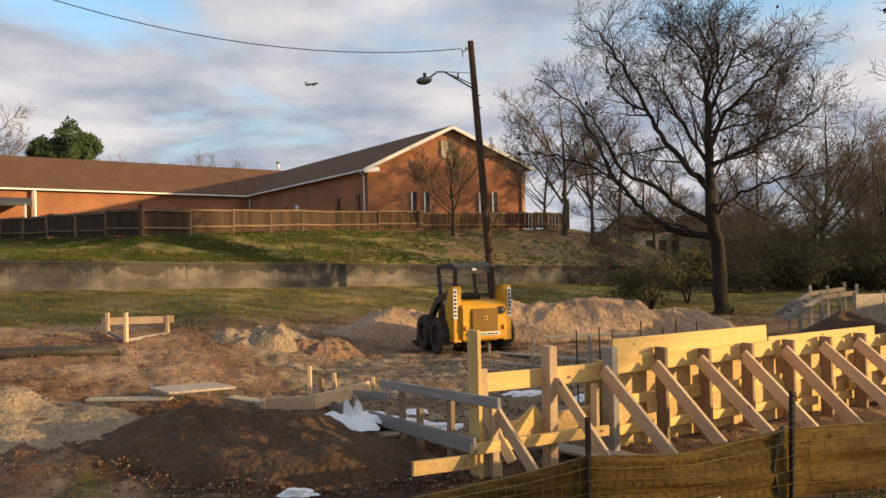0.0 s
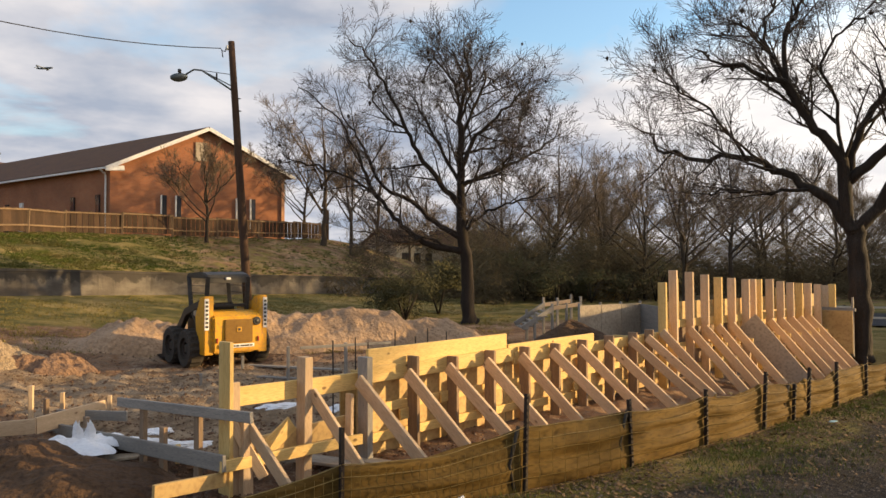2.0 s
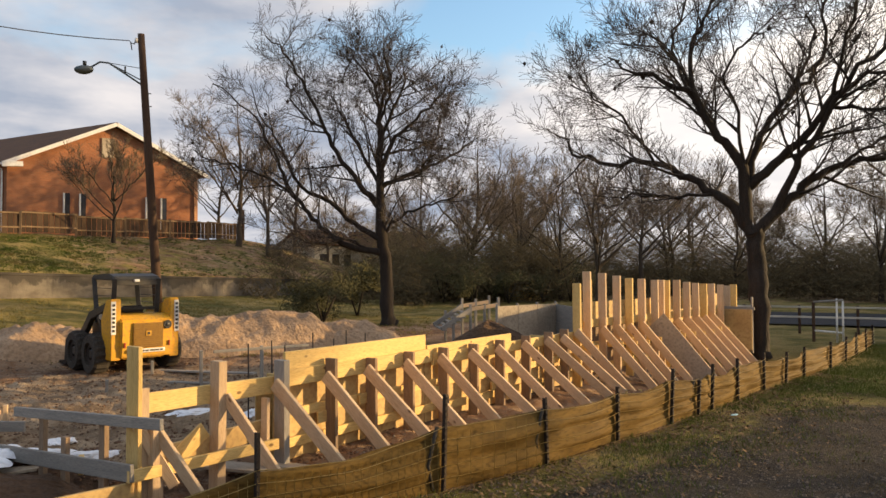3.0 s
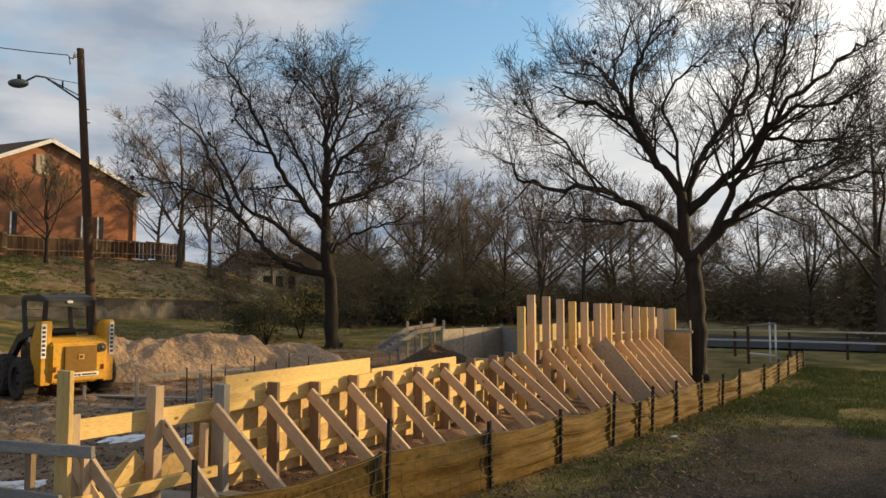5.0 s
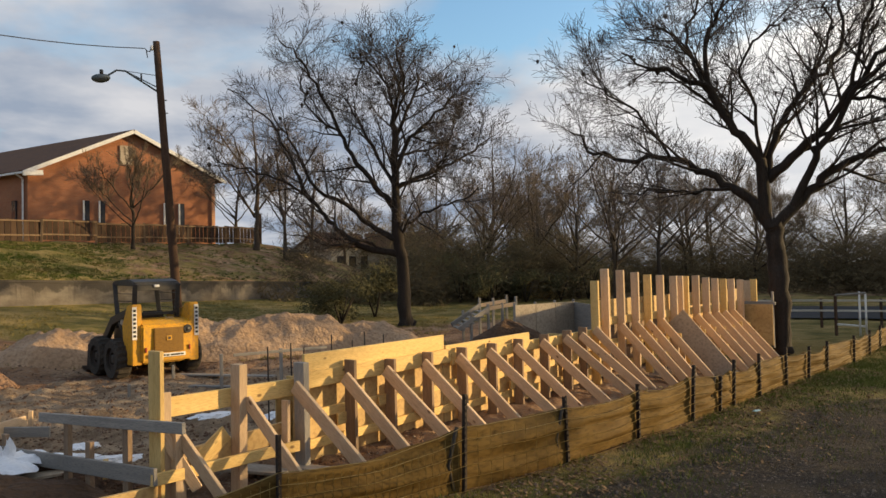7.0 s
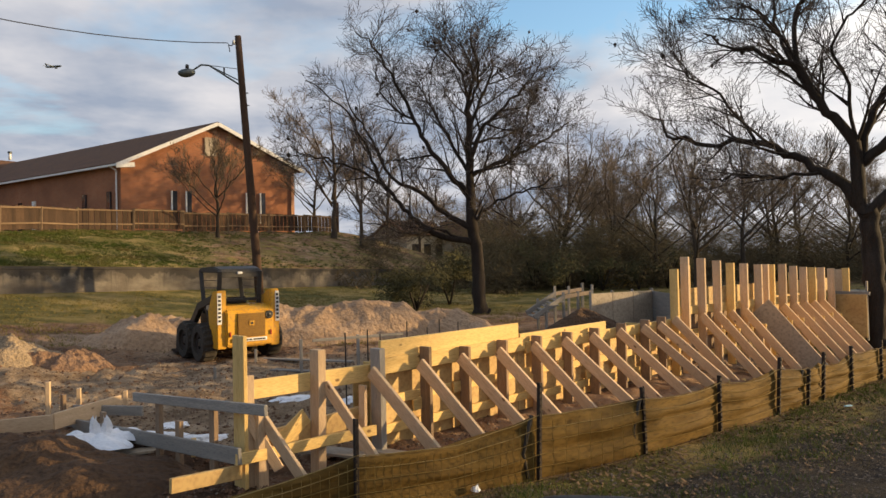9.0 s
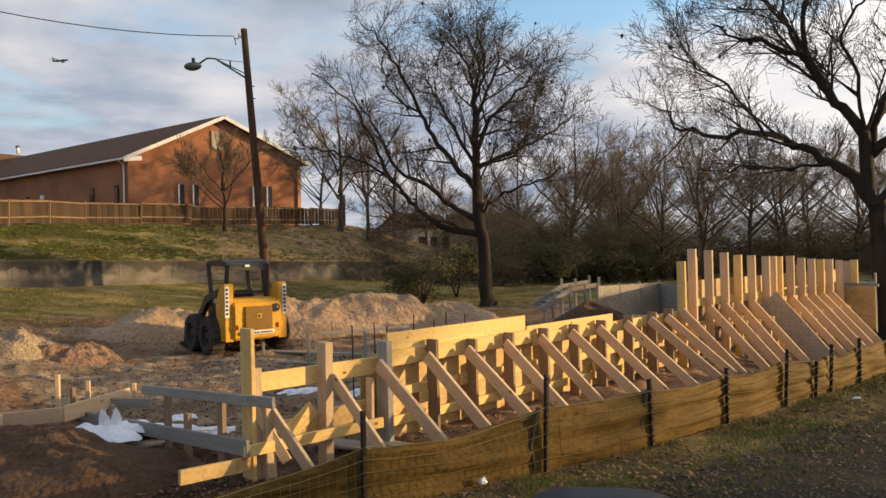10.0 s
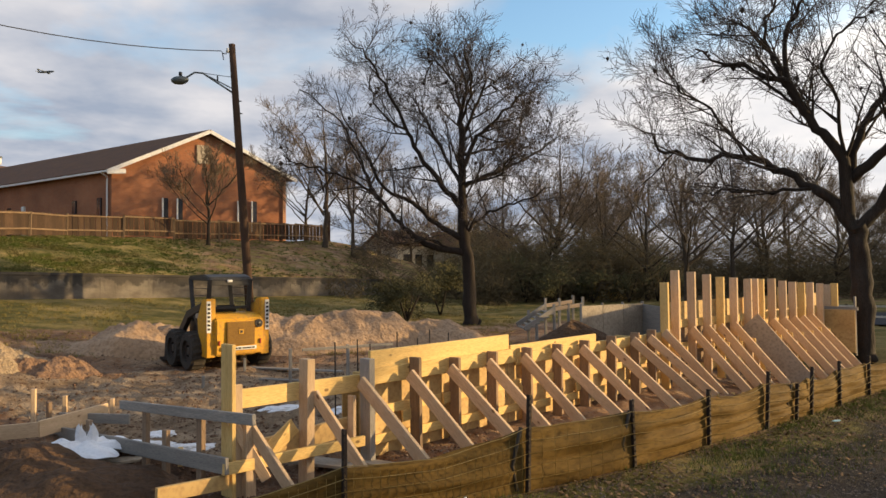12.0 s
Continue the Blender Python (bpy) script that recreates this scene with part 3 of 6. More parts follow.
make_ground()


# ---------------------------------------------------------------- retaining wall and bank
def make_retaining_wall():
    w = WALL_B - WALL_A
    nrm = Vector((w.y, -w.x, 0)).normalized()
    n, V, Fc = 90, [], []
    for i in range(n + 1):
        k = -0.33 + 1.45 * i / n
        p = WALL_A + w * k
        top = 2.27 - 0.76 * k + 0.03 + noise.noise(p * 0.8) * 0.03
        foot = 1.395 - 0.733 * k - 0.35
        for d, z in ((0.16, foot), (0.13, top - 0.1), (0.15, top - 0.09), (0.14, top), (-0.2, top), (-0.2, foot)):
            q = p + nrm * (d + (noise.noise(Vector((p.x, p.y, z * 3)) * 1.1) * 0.02 if d > 0 else 0))
            V.append((q.x, q.y, z))
    for i in range(n):
        for k in range(5):
            a = i * 6 + k
            Fc.append((a, a + 6, a + 7, a + 1))
    Fc += [tuple(range(6)), tuple(reversed(range(n * 6, n * 6 + 6)))]
    me = mesh_of("retaining_wall", V, Fc, "stained_wall")
    uv = me.uv_layers.new(name="UVMap")
    for lp in me.loops:
        i, k = divmod(lp.vertex_index, 6)
        uv.data[lp.index].uv = (w.length * 1.45 * i / n, (0.0, 0.9, 0.93, 1.0, 1.1, 1.1)[k])
    tagged(new("retaining_wall", me), "stained grey concrete retaining wall below a grass bank", "wall", kind="structure")


make_retaining_wall()


def make_bank_fence():
    pts = [polar(a, r, z) for a, r, z in BANK_FENCE[:5]]
    fence = thing("wooden_fence", pts[2], "weathered brown board fence with rails on a grass bank", "fence")
    H = 1.05
    for a, b in zip(pts, pts[1:]):
        L = (b - a).length
        count = max(2, round(L / 2.75))
        d = (b - a).normalized()
        nrm = Vector((d.y, -d.x, 0))
        if nrm.dot(-a) < 0:
            nrm = -nrm
        boards = []
        for i in range(count):
            p, q = a.lerp(b, i / count), a.lerp(b, (i + 1) / count)
            sag = [random.uniform(-0.05, 0.05) for _ in range(2)]
            lean = Vector((random.uniform(-0.05, 0.05), random.uniform(-0.05, 0.05), 0))
            timber("post", p + nrm * 0.02 - Vector((0, 0, 0.25)), p + lean + nrm * 0.02 + Vector((0, 0, H + 0.06)), 0.11, 0.11, "fence_rail", fence)
            for zz in (H - 0.04, 0.30):
                timber("rail", p + nrm * 0.06 + Vector((0, 0, zz + sag[0])), q + nrm * 0.06 + Vector((0, 0, zz + sag[1])), 0.04, 0.075, "fence_rail", fence)
            m = 10
            for k in range(m):
                c = p.lerp(q, (k + 0.5) / m)
                h = H + random.uniform(-0.03, 0.02) + sag[0] * (1 - k / m) + sag[1] * k / m
                boards.append((c, h, d))
        for c, h, d in boards:
            ob = put(new("picket", box_mesh(2.75 / 10 * 0.93, 0.02, 1.06, "picket", 0)), fence,
                     along(c - d * 0.1 + Vector((0, 0, h - 0.5)), c + d * 0.1 + Vector((0, 0, h - 0.5))))
    for az, r, z, top in ((9.6, 50.0, 4.05, 2.0), (-22.9, 31.0, 3.27, 1.22)):
        p = polar(az, r - 0.1, z)
        timber("post", p - Vector((0, 0, 0.3)), p + Vector((0, 0, top)), 0.15, 0.15, "fence_wood", fence)


make_bank_fence()


# ---------------------------------------------------------------- brick building
def uv_wall(name, quad, parent, mat="brick", label=""):
    """A wall slab from its outer corners p, q (level), low and high heights; uv in metres."""
    p, q, z0, z1, thick, peak = quad
    p, q = Vector((p.x, p.y, 0)), Vector((q.x, q.y, 0))
    d = (q - p).normalized()
    L = (q - p).length
    nrm = Vector((d.y, -d.x, 0))
    prof = [(0, z0), (L, z0), (L, z1)] + ([(peak[0], peak[1])] if peak else []) + [(0, z1)]
    V = [p + d * u + Vector((0, 0, z)) for u, z in prof] + [p + d * u - nrm * thick + Vector((0, 0, z)) for u, z in prof]
    n = len(prof)
    Fc = [tuple(range(n)), tuple(reversed(range(n, 2 * n)))] + [(i, i + n, (i + 1) % n + n, (i + 1) % n) for i in range(n)]
    mid = p.copy()
    me = mesh_of(name, [v - mid for v in V], Fc, mat)
    uv = me.uv_layers.new(name="UVMap")
    for poly in me.polygons:
        for li in poly.loop_indices:
            v = V[me.loops[li].vertex_index]
            uv.data[li].uv = ((v - p).dot(d), v.z)
    ob = put(new(name, me), parent, Matrix.Translation(mid))
    if label:
        ob["label"] = label
    return ob


def slab(name, corners, thick, parent, mat):
    """A plate over four corners, thick downwards."""
    c = [Vector(v) for v in corners]
    nrm = (c[1] - c[0]).cross(c[3] - c[0]).normalized()
    if nrm.z < 0:
        nrm = -nrm
    mid = c[0].copy()
    V = [v - mid for v in c] + [v - mid - nrm * thick for v in c]
    Fc = [(0, 1, 2, 3), (7, 6, 5, 4)] + [(i, i + 4, (i + 1) % 4 + 4, (i + 1) % 4) for i in range(4)]
    me = mesh_of(name, V, Fc, mat)
    bm = bmesh.new(); bm.from_mesh(me); bmesh.ops.recalc_face_normals(bm, faces=bm.faces[:]); bm.to_mesh(me); bm.free()
    return put(new(name, me), parent, Matrix.Translation(mid))


def make_brick_hall():
    Lc, Rc, Kc = polar(-6.1, 51.0), polar(6.3, 53.4), polar(-15.2, 70.4)
    Wc = polar(-33.0, 66.5)
    EZ, PZ, GZ = 8.7, 11.72, 3.6
    hall = thing("brick_hall", (Lc.x, Lc.y, GZ), "low orange-red brick hall with brown shingle roof and white trim", "building")
    back = (Kc - Lc).normalized()
    gab = (Rc - Lc).normalized()
    half = (Rc - Lc).length / 2
    uv_wall("gable_wall", (Lc, Rc, GZ, EZ, 0.3, (half * 1.02, PZ - 0.15)), hall)
    side_n = Vector((-back.y, back.x, 0))
    uv_wall("side_wall", (Kc, Lc + back * 0.01, GZ, EZ, 0.3, None), hall)
    wing_d = (Wc - Kc).normalized()
    uv_wall("wing_wall", (Wc, Kc, GZ, EZ, 0.3, None), hall)
    far_end = Rc + back * 34
    uv_wall("far_wall", (Rc, far_end, GZ, EZ, 0.3, None), hall)
    wing_n = Vector((wing_d.y, -wing_d.x, 0))
    wing_n = wing_n if wing_n.dot(Kc) > 0 else -wing_n
    # main roof: two slopes from the gable back
    pk = Lc + gab * half * 1.02 + Vector((0, 0, PZ)) - back * 0.5
    eL = Lc - gab * 0.45 + Vector((0, 0, EZ - 0.05)) - back * 0.5
    eR = Rc + gab * 0.45 + Vector((0, 0, EZ - 0.05)) - back * 0.5
    run = back * 40
    run_left = back * ((Kc - Lc).length + 0.6)
    slab("roof", (eL, pk, pk + run, eL + run), 0.16, hall, "roof")
    slab("roof", (pk, eR, eR + run, pk + run), 0.16, hall, "roof")
    # wing roof
    wk = Kc + Vector((0, 0, EZ - 0.05)) - wing_n * 0.4 - wing_d * 0.0
    ww = Wc + Vector((0, 0, EZ - 0.05)) - wing_n * 0.4
    rise = Vector((0, 0, 3.35)) + wing_n * 6.5
    slab("wing_roof", (wk - wing_d * 7, ww, ww + rise, wk - wing_d * 7 + rise), 0.16, hall, "roof")
    # white trim: rakes, fascia, gutters, pipes
    for a, b in ((eL, pk), (pk, eR)):
        timber("rake_board", a - back * 0.03 - Vector((0, 0, 0.14)), b - back * 0.03 - Vector((0, 0, 0.14)), 0.05, 0.24, "white", hall)
    timber("return_box", eL - back * 0.04 + Vector((0, 0, -0.2)) - gab * 0.1, eL - back * 0.04 + gab * 1.0 + Vector((0, 0, -0.12)), 0.24, 0.30, "white", hall)
    timber("gutter", eL + Vector((0, 0, -0.15)) - gab * 0.06, eL + run_left + Vector((0, 0, -0.15)) - gab * 0.06, 0.12, 0.13, "white", hall)
    timber("gutter", wk + Vector((0, 0, -0.15)) - wing_n * 0.06, ww + Vector((0, 0, -0.15)) - wing_n * 0.06, 0.12, 0.13, "white", hall)
    dp = Lc + side_n * 0.1 + back * 0.35
    timber("downspout", Vector((dp.x, dp.y, GZ)), Vector((dp.x, dp.y, EZ - 0.55)), 0.1, 0.1, "white", hall)
    timber("downspout", Vector((dp.x, dp.y, EZ - 0.5)), Vector((dp.x, dp.y, EZ - 0.2)) + side_n * 0.5, 0.1, 0.1, "white", hall)
    kp = Kc - wing_n * 0.12 - back * 0.3 + side_n * 0.12
    timber("downspout", Vector((kp.x, kp.y, GZ)), Vector((kp.x, kp.y, EZ - 0.3)), 0.1, 0.1, "white", hall)
    # windows: narrow slits with a white jamb
    out = -back
    for u in (0.285, 0.365, 0.715, 0.80):
        c = Lc + gab * (half * 2 * u)
        w = new("window"); w.empty_display_size = 0.2
        put(w, hall, Matrix.Translation((c.x, c.y, EZ - 2.9)))
        timber("pane", Vector((c.x, c.y, EZ - 3.9)) + out * 0.02, Vector((c.x, c.y, EZ - 1.75)) + out * 0.02, 0.2, 0.30, "glass", w, side=gab)
        j = c - gab * 0.2
        timber("frame", Vector((j.x, j.y, EZ - 3.9)) + out * 0.04, Vector((j.x, j.y, EZ - 1.75)) + out * 0.04, 0.2, 0.09, "white", w, side=gab)
    v = Lc + gab * half * 0.98
    timber("vent", Vector((v.x, v.y, PZ - 2.3)) + out * 0.03, Vector((v.x, v.y, PZ - 1.05)) + out * 0.03, 0.1, 0.75, "pale_ply", hall, side=gab)
    for s in (0.06, 0.2, 0.52, 0.62, 0.82):
        c = Lc + back * ((Kc - Lc).length * s) + side_n * 0.02
        timber("side_window", Vector((c.x, c.y, EZ - 3.9)), Vector((c.x, c.y, EZ - 1.8)), 0.2, 0.42, "glass" if s != 0.52 else "white", hall, side=back)
    for s in (5.0, 8.5, 22.5):
        c = Kc + wing_d * s - wing_n * 0.02
        timber("wing_window", Vector((c.x, c.y, EZ - 3.2)), Vector((c.x, c.y, EZ - 2.2)), 0.2, 0.7, "glass", hall, side=wing_d)
    # porch canopy at the far end of the wing
    c0 = Kc + wing_d * 20.2 - wing_n * 0.4 - wing_d * 2.2
    slab("canopy", (c0 + Vector((0, 0, EZ - 0.9)), c0 + wing_d * 6 + Vector((0, 0, EZ - 0.9)), c0 + wing_d * 6 - wing_n * 2 + Vector((0, 0, EZ - 1.5)), c0 - wing_n * 2 + Vector((0, 0, EZ - 1.5))), 0.2, hall, "lampgrey")
    timber("downspout", c0 + wing_d * -0.3 + Vector((0, 0, GZ)), c0 + wing_d * -0.3 + Vector((0, 0, EZ - 0.3)), 0.2, 0.2, "white", hall)
    for k in (0.5, 3.0):
        q = c0 + wing_d * k - wing_n * 1.9
        timber("porch_post", q + Vector((0, 0, GZ)), q + Vector((0, 0, EZ - 1.5)), 0.14, 0.14, "white", hall)
    rp = polar(-13.0, 71.0)
    tube_ob("roof_vent", [(rp.x, rp.y, 11.2), (rp.x, rp.y, 11.75)], 0.11, "white", hall)
    tube_ob("roof_vent", [(rp.x, rp.y, 11.75), (rp.x, rp.y, 11.9)], 0.18, "lampgrey", hall)


make_brick_hall()


# ---------------------------------------------------------------- street lamp pole and wire
def make_pole():
    base = polar(3.62, 27.0, on_ground(*polar(3.62, 27.0)[:2]) - 0.1)
    top = polar(2.28, 27.0, 10.2)
    pole = thing("street_lamp", base, "leaning brown timber pole with a grey street lamp arm", "street lamp")
    pts = [base.lerp(top, k / 8) for k in range(9)]
    tube_ob("pole", pts, [0.165 - 0.05 * k / 8 for k in range(9)], "fence_wood", pole, 12)
    at = lambda z: base.lerp(top, (z - base.z) / (top.z - base.z))
    root = at(8.38)
    head = polar(-1.0, 26.6, 8.78)
    elbow = polar(0.15, 26.7, 9.0)
    tube_ob("arm", [root, root.lerp(elbow, 0.5), elbow, elbow.lerp(head, 0.5) + Vector((0, 0, 0.1)), head], 0.032, "lampgrey", pole)
    tube_ob("arm_brace", [root + Vector((0, 0, 0.16)), elbow], 0.02, "lampgrey", pole)
    tube_ob("stay", [at(9.0), elbow], 0.012, "black", pole, 5)
    tube_ob("strut", [root.lerp(elbow, 0.55), root.lerp(elbow, 0.55) + Vector((0, 0, 0.25))], 0.03, "black", pole, 6)
    bm = bmesh.new()
    bmesh.ops.create_uvsphere(bm, u_segments=18, v_segments=10, radius=1.0)
    for v in bm.verts:
        v.co = Vector((v.co.x * 0.30, v.co.y * 0.16, v.co.z * (0.13 if v.co.z > 0 else 0.17)))
    part("lamp_head", bm, "lampgrey", pole, "grey cobra-head lamp housing", Matrix.Translation(head - Vector((0.22, 0, 0.1))) @ pose(0, 0, 0, 0, -8, 0), True)
    tube_ob("photocell", [head + Vector((-0.2, 0, 0.05)), head + Vector((-0.2, 0, 0.17))], 0.06, "black", pole)
    br = at(9.95)
    tube_ob("bracket", [br, br + Vector((-0.2, 0, 0.05)), br + Vector((-0.22, 0, -0.12)), br + Vector((-0.36, 0, -0.1))], 0.02, "black", pole, 6)
    tube_ob("insulator", [br + Vector((-0.16, -0.05, 0.08)), br + Vector((-0.16, -0.05, -0.08))], 0.05, "white", pole)
    for zz in (8.15, 7.7):
        q = at(zz)
        tube_ob("bolt", [q + Vector((0.08, 0, 0)), q + Vector((0.2, 0, 0))], 0.02, "black", pole, 6)
    a, b = polar(1.5, 27.0, 9.93), polar(-52.0, 31.0, 16.2)
    pts = [a.lerp(b, k / 24) - Vector((0, 0, 4 * 2.6 * (k / 24) * (1 - k / 24))) for k in range(25)]
    wire = tube_ob("overhead_wire", [a + Vector((0.08, 0, -0.32)), a + Vector((0.04, 0, -0.05))] + pts, 0.017, "black", None, 6)
    tagged(wire, "thin black overhead wire running from a timber pole", "wire")


make_pole()

# ---------------------------------------------------------------- formwork
D1 = Vector((math.sin(radians(62)), math.cos(radians(62)), 0))
N1 = Vector((D1.y, -D1.x, 0))
FO = Vector((1.6, 7.3, 0))
D2 = Vector((math.sin(radians(68)), math.cos(radians(68)), 0))
N2 = Vector((D2.y, -D2.x, 0))
FQ = FO + D1 * 6.62


def F1(s, out=0.0, z=0.0):
    return FO + D1 * s + N1 * out + Vector((0, 0, z))


def F2(s, out=0.0, z=0.0):
    return FQ + D2 * s + N2 * out + Vector((0, 0, z))


def make_low_formwork():
    rnd = random.Random(5)
    fw = thing("wall_formwork", FO, "new pine wall formwork with studs and slanting braces", "formwork")
    # sheathing and walers behind the studs
    s = -0.02
    for k, L in enumerate((1.22, 1.22, 1.22, 1.22, 1.22, 0.6)):
        timber("panel", F1(s + 0.004, -0.085, 0.42), F1(s + L - 0.004, -0.085, 0.42), 0.02, 0.80, "plywood", fw)
        s += L
    timber("board", F1(0.09, -0.045, 1.035), F1(2.39, -0.045, 1.045), 0.04, 0.185, "lumber", fw)
    timber("board", F1(-0.05, -0.022, 0.865), F1(2.5, -0.022, 0.865), 0.04, 0.17, "lumber", fw)
    timber("board", F1(2.42, -0.045, 0.93), F1(4.45, -0.045, 0.94), 0.04, 0.13, "lumber", fw)
    timber("board", F1(2.52, -0.022, 0.815), F1(6.5, -0.022, 0.815), 0.04, 0.15, "lumber", fw)
    for z, a, b in ((0.50, 0.1, 3.1), (0.47, 3.15, 6.5), (0.20, 0.0, 2.6), (0.17, 2.7, 6.5)):
        timber("waler", F1(a, -0.05, z), F1(b, -0.05, z), 0.038, 0.10, "lumber", fw)
    studs = [-0.04, 0.64, 1.27, 1.94, 2.63, 3.31, 3.98, 4.71, 5.42, 5.95]
    tops = [1.07, 1.02, 0.96, 0.97, 0.96, 0.95, 0.95, 0.96, 0.96, 0.97]
    for i, (s, top) in enumerate(zip(studs, tops)):
        lean = rnd.uniform(-0.012, 0.012)
        # front studs take the dark lumber, with their shaded faces in its colour
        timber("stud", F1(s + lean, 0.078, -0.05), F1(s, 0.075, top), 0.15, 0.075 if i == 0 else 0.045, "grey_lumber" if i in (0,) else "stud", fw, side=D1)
        if i % 2 == 0:
            timber("stud", F1(s + 0.1, -0.01, -0.05), F1(s + 0.1, -0.01, top - rnd.uniform(0.1, 0.3)), 0.09, 0.04, "lumber", fw, side=D1)
        timber("brace", F1(s - 0.10, 0.09, 0.85), F1(s - 0.09 + rnd.uniform(-0.02, 0.05), 1.13 + rnd.uniform(-0.05, 0.05), 0.02), 0.042, 0.135, "brace", fw)
        timber("stake", F1(s + 0.02, 1.14, -0.1), F1(s + 0.03, 1.12, 0.07), 0.04, 0.05, "lumber", fw)
        # small gusset blocks between stud and sheathing
        if i > 0:
            timber("block", F1(s - 0.14, 0.01, 0.30 + 0.1 * (i % 3)), F1(s + 0.15, 0.01, 0.32 + 0.1 * (i % 3)), 0.03, 0.12, "lumber", fw)
    # rear face of the form
    s = -0.02
    for k in range(6):
        timber("panel", F1(s + 0.004, -0.36, 0.40), F1(s + 1.09, -0.36, 0.40), 0.02, 0.78, "plywood", fw)
        s += 1.1
    for s in studs[::2]:
        timber("spreader", F1(s + 0.2, -0.38, 0.85), F1(s + 0.2, -0.02, 0.85), 0.04, 0.06, "lumber", fw)


make_low_formwork()


def make_tall_formwork():
    rnd = random.Random(8)
    fw = thing("tall_wall_formwork", FQ, "tall pine wall formwork with close studs and long slanting braces", "formwork")
    studs = [(-0.14, 1.72), (0.19, 1.92), (0.70, 1.89), (1.21, 1.84), (1.67, 1.79), (2.17, 1.77), (2.72, 1.74), (2.98, 1.74), (3.21, 1.73), (3.70, 1.73), (4.18, 1.68), (4.64, 1.65), (5.05, 1.63), (5.49, 1.62), (5.99, 1.59), (6.38, 1.56), (6.77, 1.58)]
    for i, (s, top) in enumerate(studs):
        timber("stud", F2(s, 0.07, -0.05), F2(s + rnd.uniform(-0.01, 0.01), 0.07, top), 0.15, 0.05, "brace" if i % 4 else "lumber", fw, side=D2)
        if i in (2, 5, 8, 11):
            timber("stud", F2(s + 0.18, -0.30, -0.05), F2(s + 0.18, -0.30, top - 0.12), 0.04, 0.09, "lumber", fw, side=D2)
        foot = trench_z(s) - 0.02
        if i not in (1, 6, 7, 14, 15, 16):
            timber("brace", F2(s - 0.08, 0.10, 0.90), F2(s - 0.08 + rnd.uniform(-0.03, 0.03), 1.2 + rnd.uniform(-0.04, 0.04), foot), 0.042, 0.145, "brace", fw)
            timber("cleat", F2(s + 0.05, 0.12, 0.62), F2(s + 0.05, 0.45, 0.62 + rnd.uniform(-0.03, 0.03)), 0.03, 0.09, "lumber", fw)
        timber("stake", F2(s + 0.02, 1.24, foot - 0.15), F2(s + 0.02, 1.22, foot + 0.1), 0.04, 0.05, "lumber", fw)
    for a, b, z in ((0.1, 3.4, 1.0), (3.45, 7.0, 1.0), (0.0, 3.6, 0.6), (3.65, 7.0, 0.6), (0.0, 7.0, 0.2)):
        timber("waler", F2(a, -0.015, z), F2(b, -0.015, z), 0.038, 0.14, "lumber", fw)
    s = 0.0
    for k in range(6):
        # first two panels dark, standing in for the dark gap between the braces
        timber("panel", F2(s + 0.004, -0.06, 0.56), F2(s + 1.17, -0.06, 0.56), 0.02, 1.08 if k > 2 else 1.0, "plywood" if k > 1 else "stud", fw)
        s += 1.18
    for k in range(6):
        timber("panel", F2(k * 1.1 + 0.45, -0.38, 0.7), F2(k * 1.1 + 1.54, -0.38, 0.7), 0.02, 1.3, "plywood", fw)
    # a plywood sheet leaning on the braces, and the end bulkhead
    a, b = F2(2.42, 0.12, 0.94), F2(2.46, 1.2, trench_z(2.4))
    timber("leaning_sheet", a + D2 * 0.24, b + D2 * 0.24, 0.018, 0.44, "pale_ply", fw, side=D2.cross((b - a).normalized()), label="greyish plywood sheet leaning on the braces")
    timber("brace", F2(2.72, 0.12, 0.95), F2(2.76, 1.22, trench_z(2.7)), 0.042, 0.05, "brace", fw)
    timber("bulkhead", F2(6.3, 0.02, 0.54), F2(6.33, 0.66, 0.54), 0.03, 0.94, "plywood", fw, label="warm brown plywood end panel")
    timber("bulkhead_cap", F2(6.36, 0.0, 1.04), F2(6.4, 0.7, 1.03), 0.05, 0.07, "grey_lumber", fw)
    timber("bulkhead_stud", F2(6.45, 0.62, 0.0), F2(6.45, 0.62, 1.3), 0.04, 0.05, "grey_lumber", fw, side=D2)
    timber("bulkhead_stud", F2(6.42, 0.05, 0.0), F2(6.42, 0.05, 1.1), 0.04, 0.09, "grey_lumber", fw, side=D2)


make_tall_formwork()


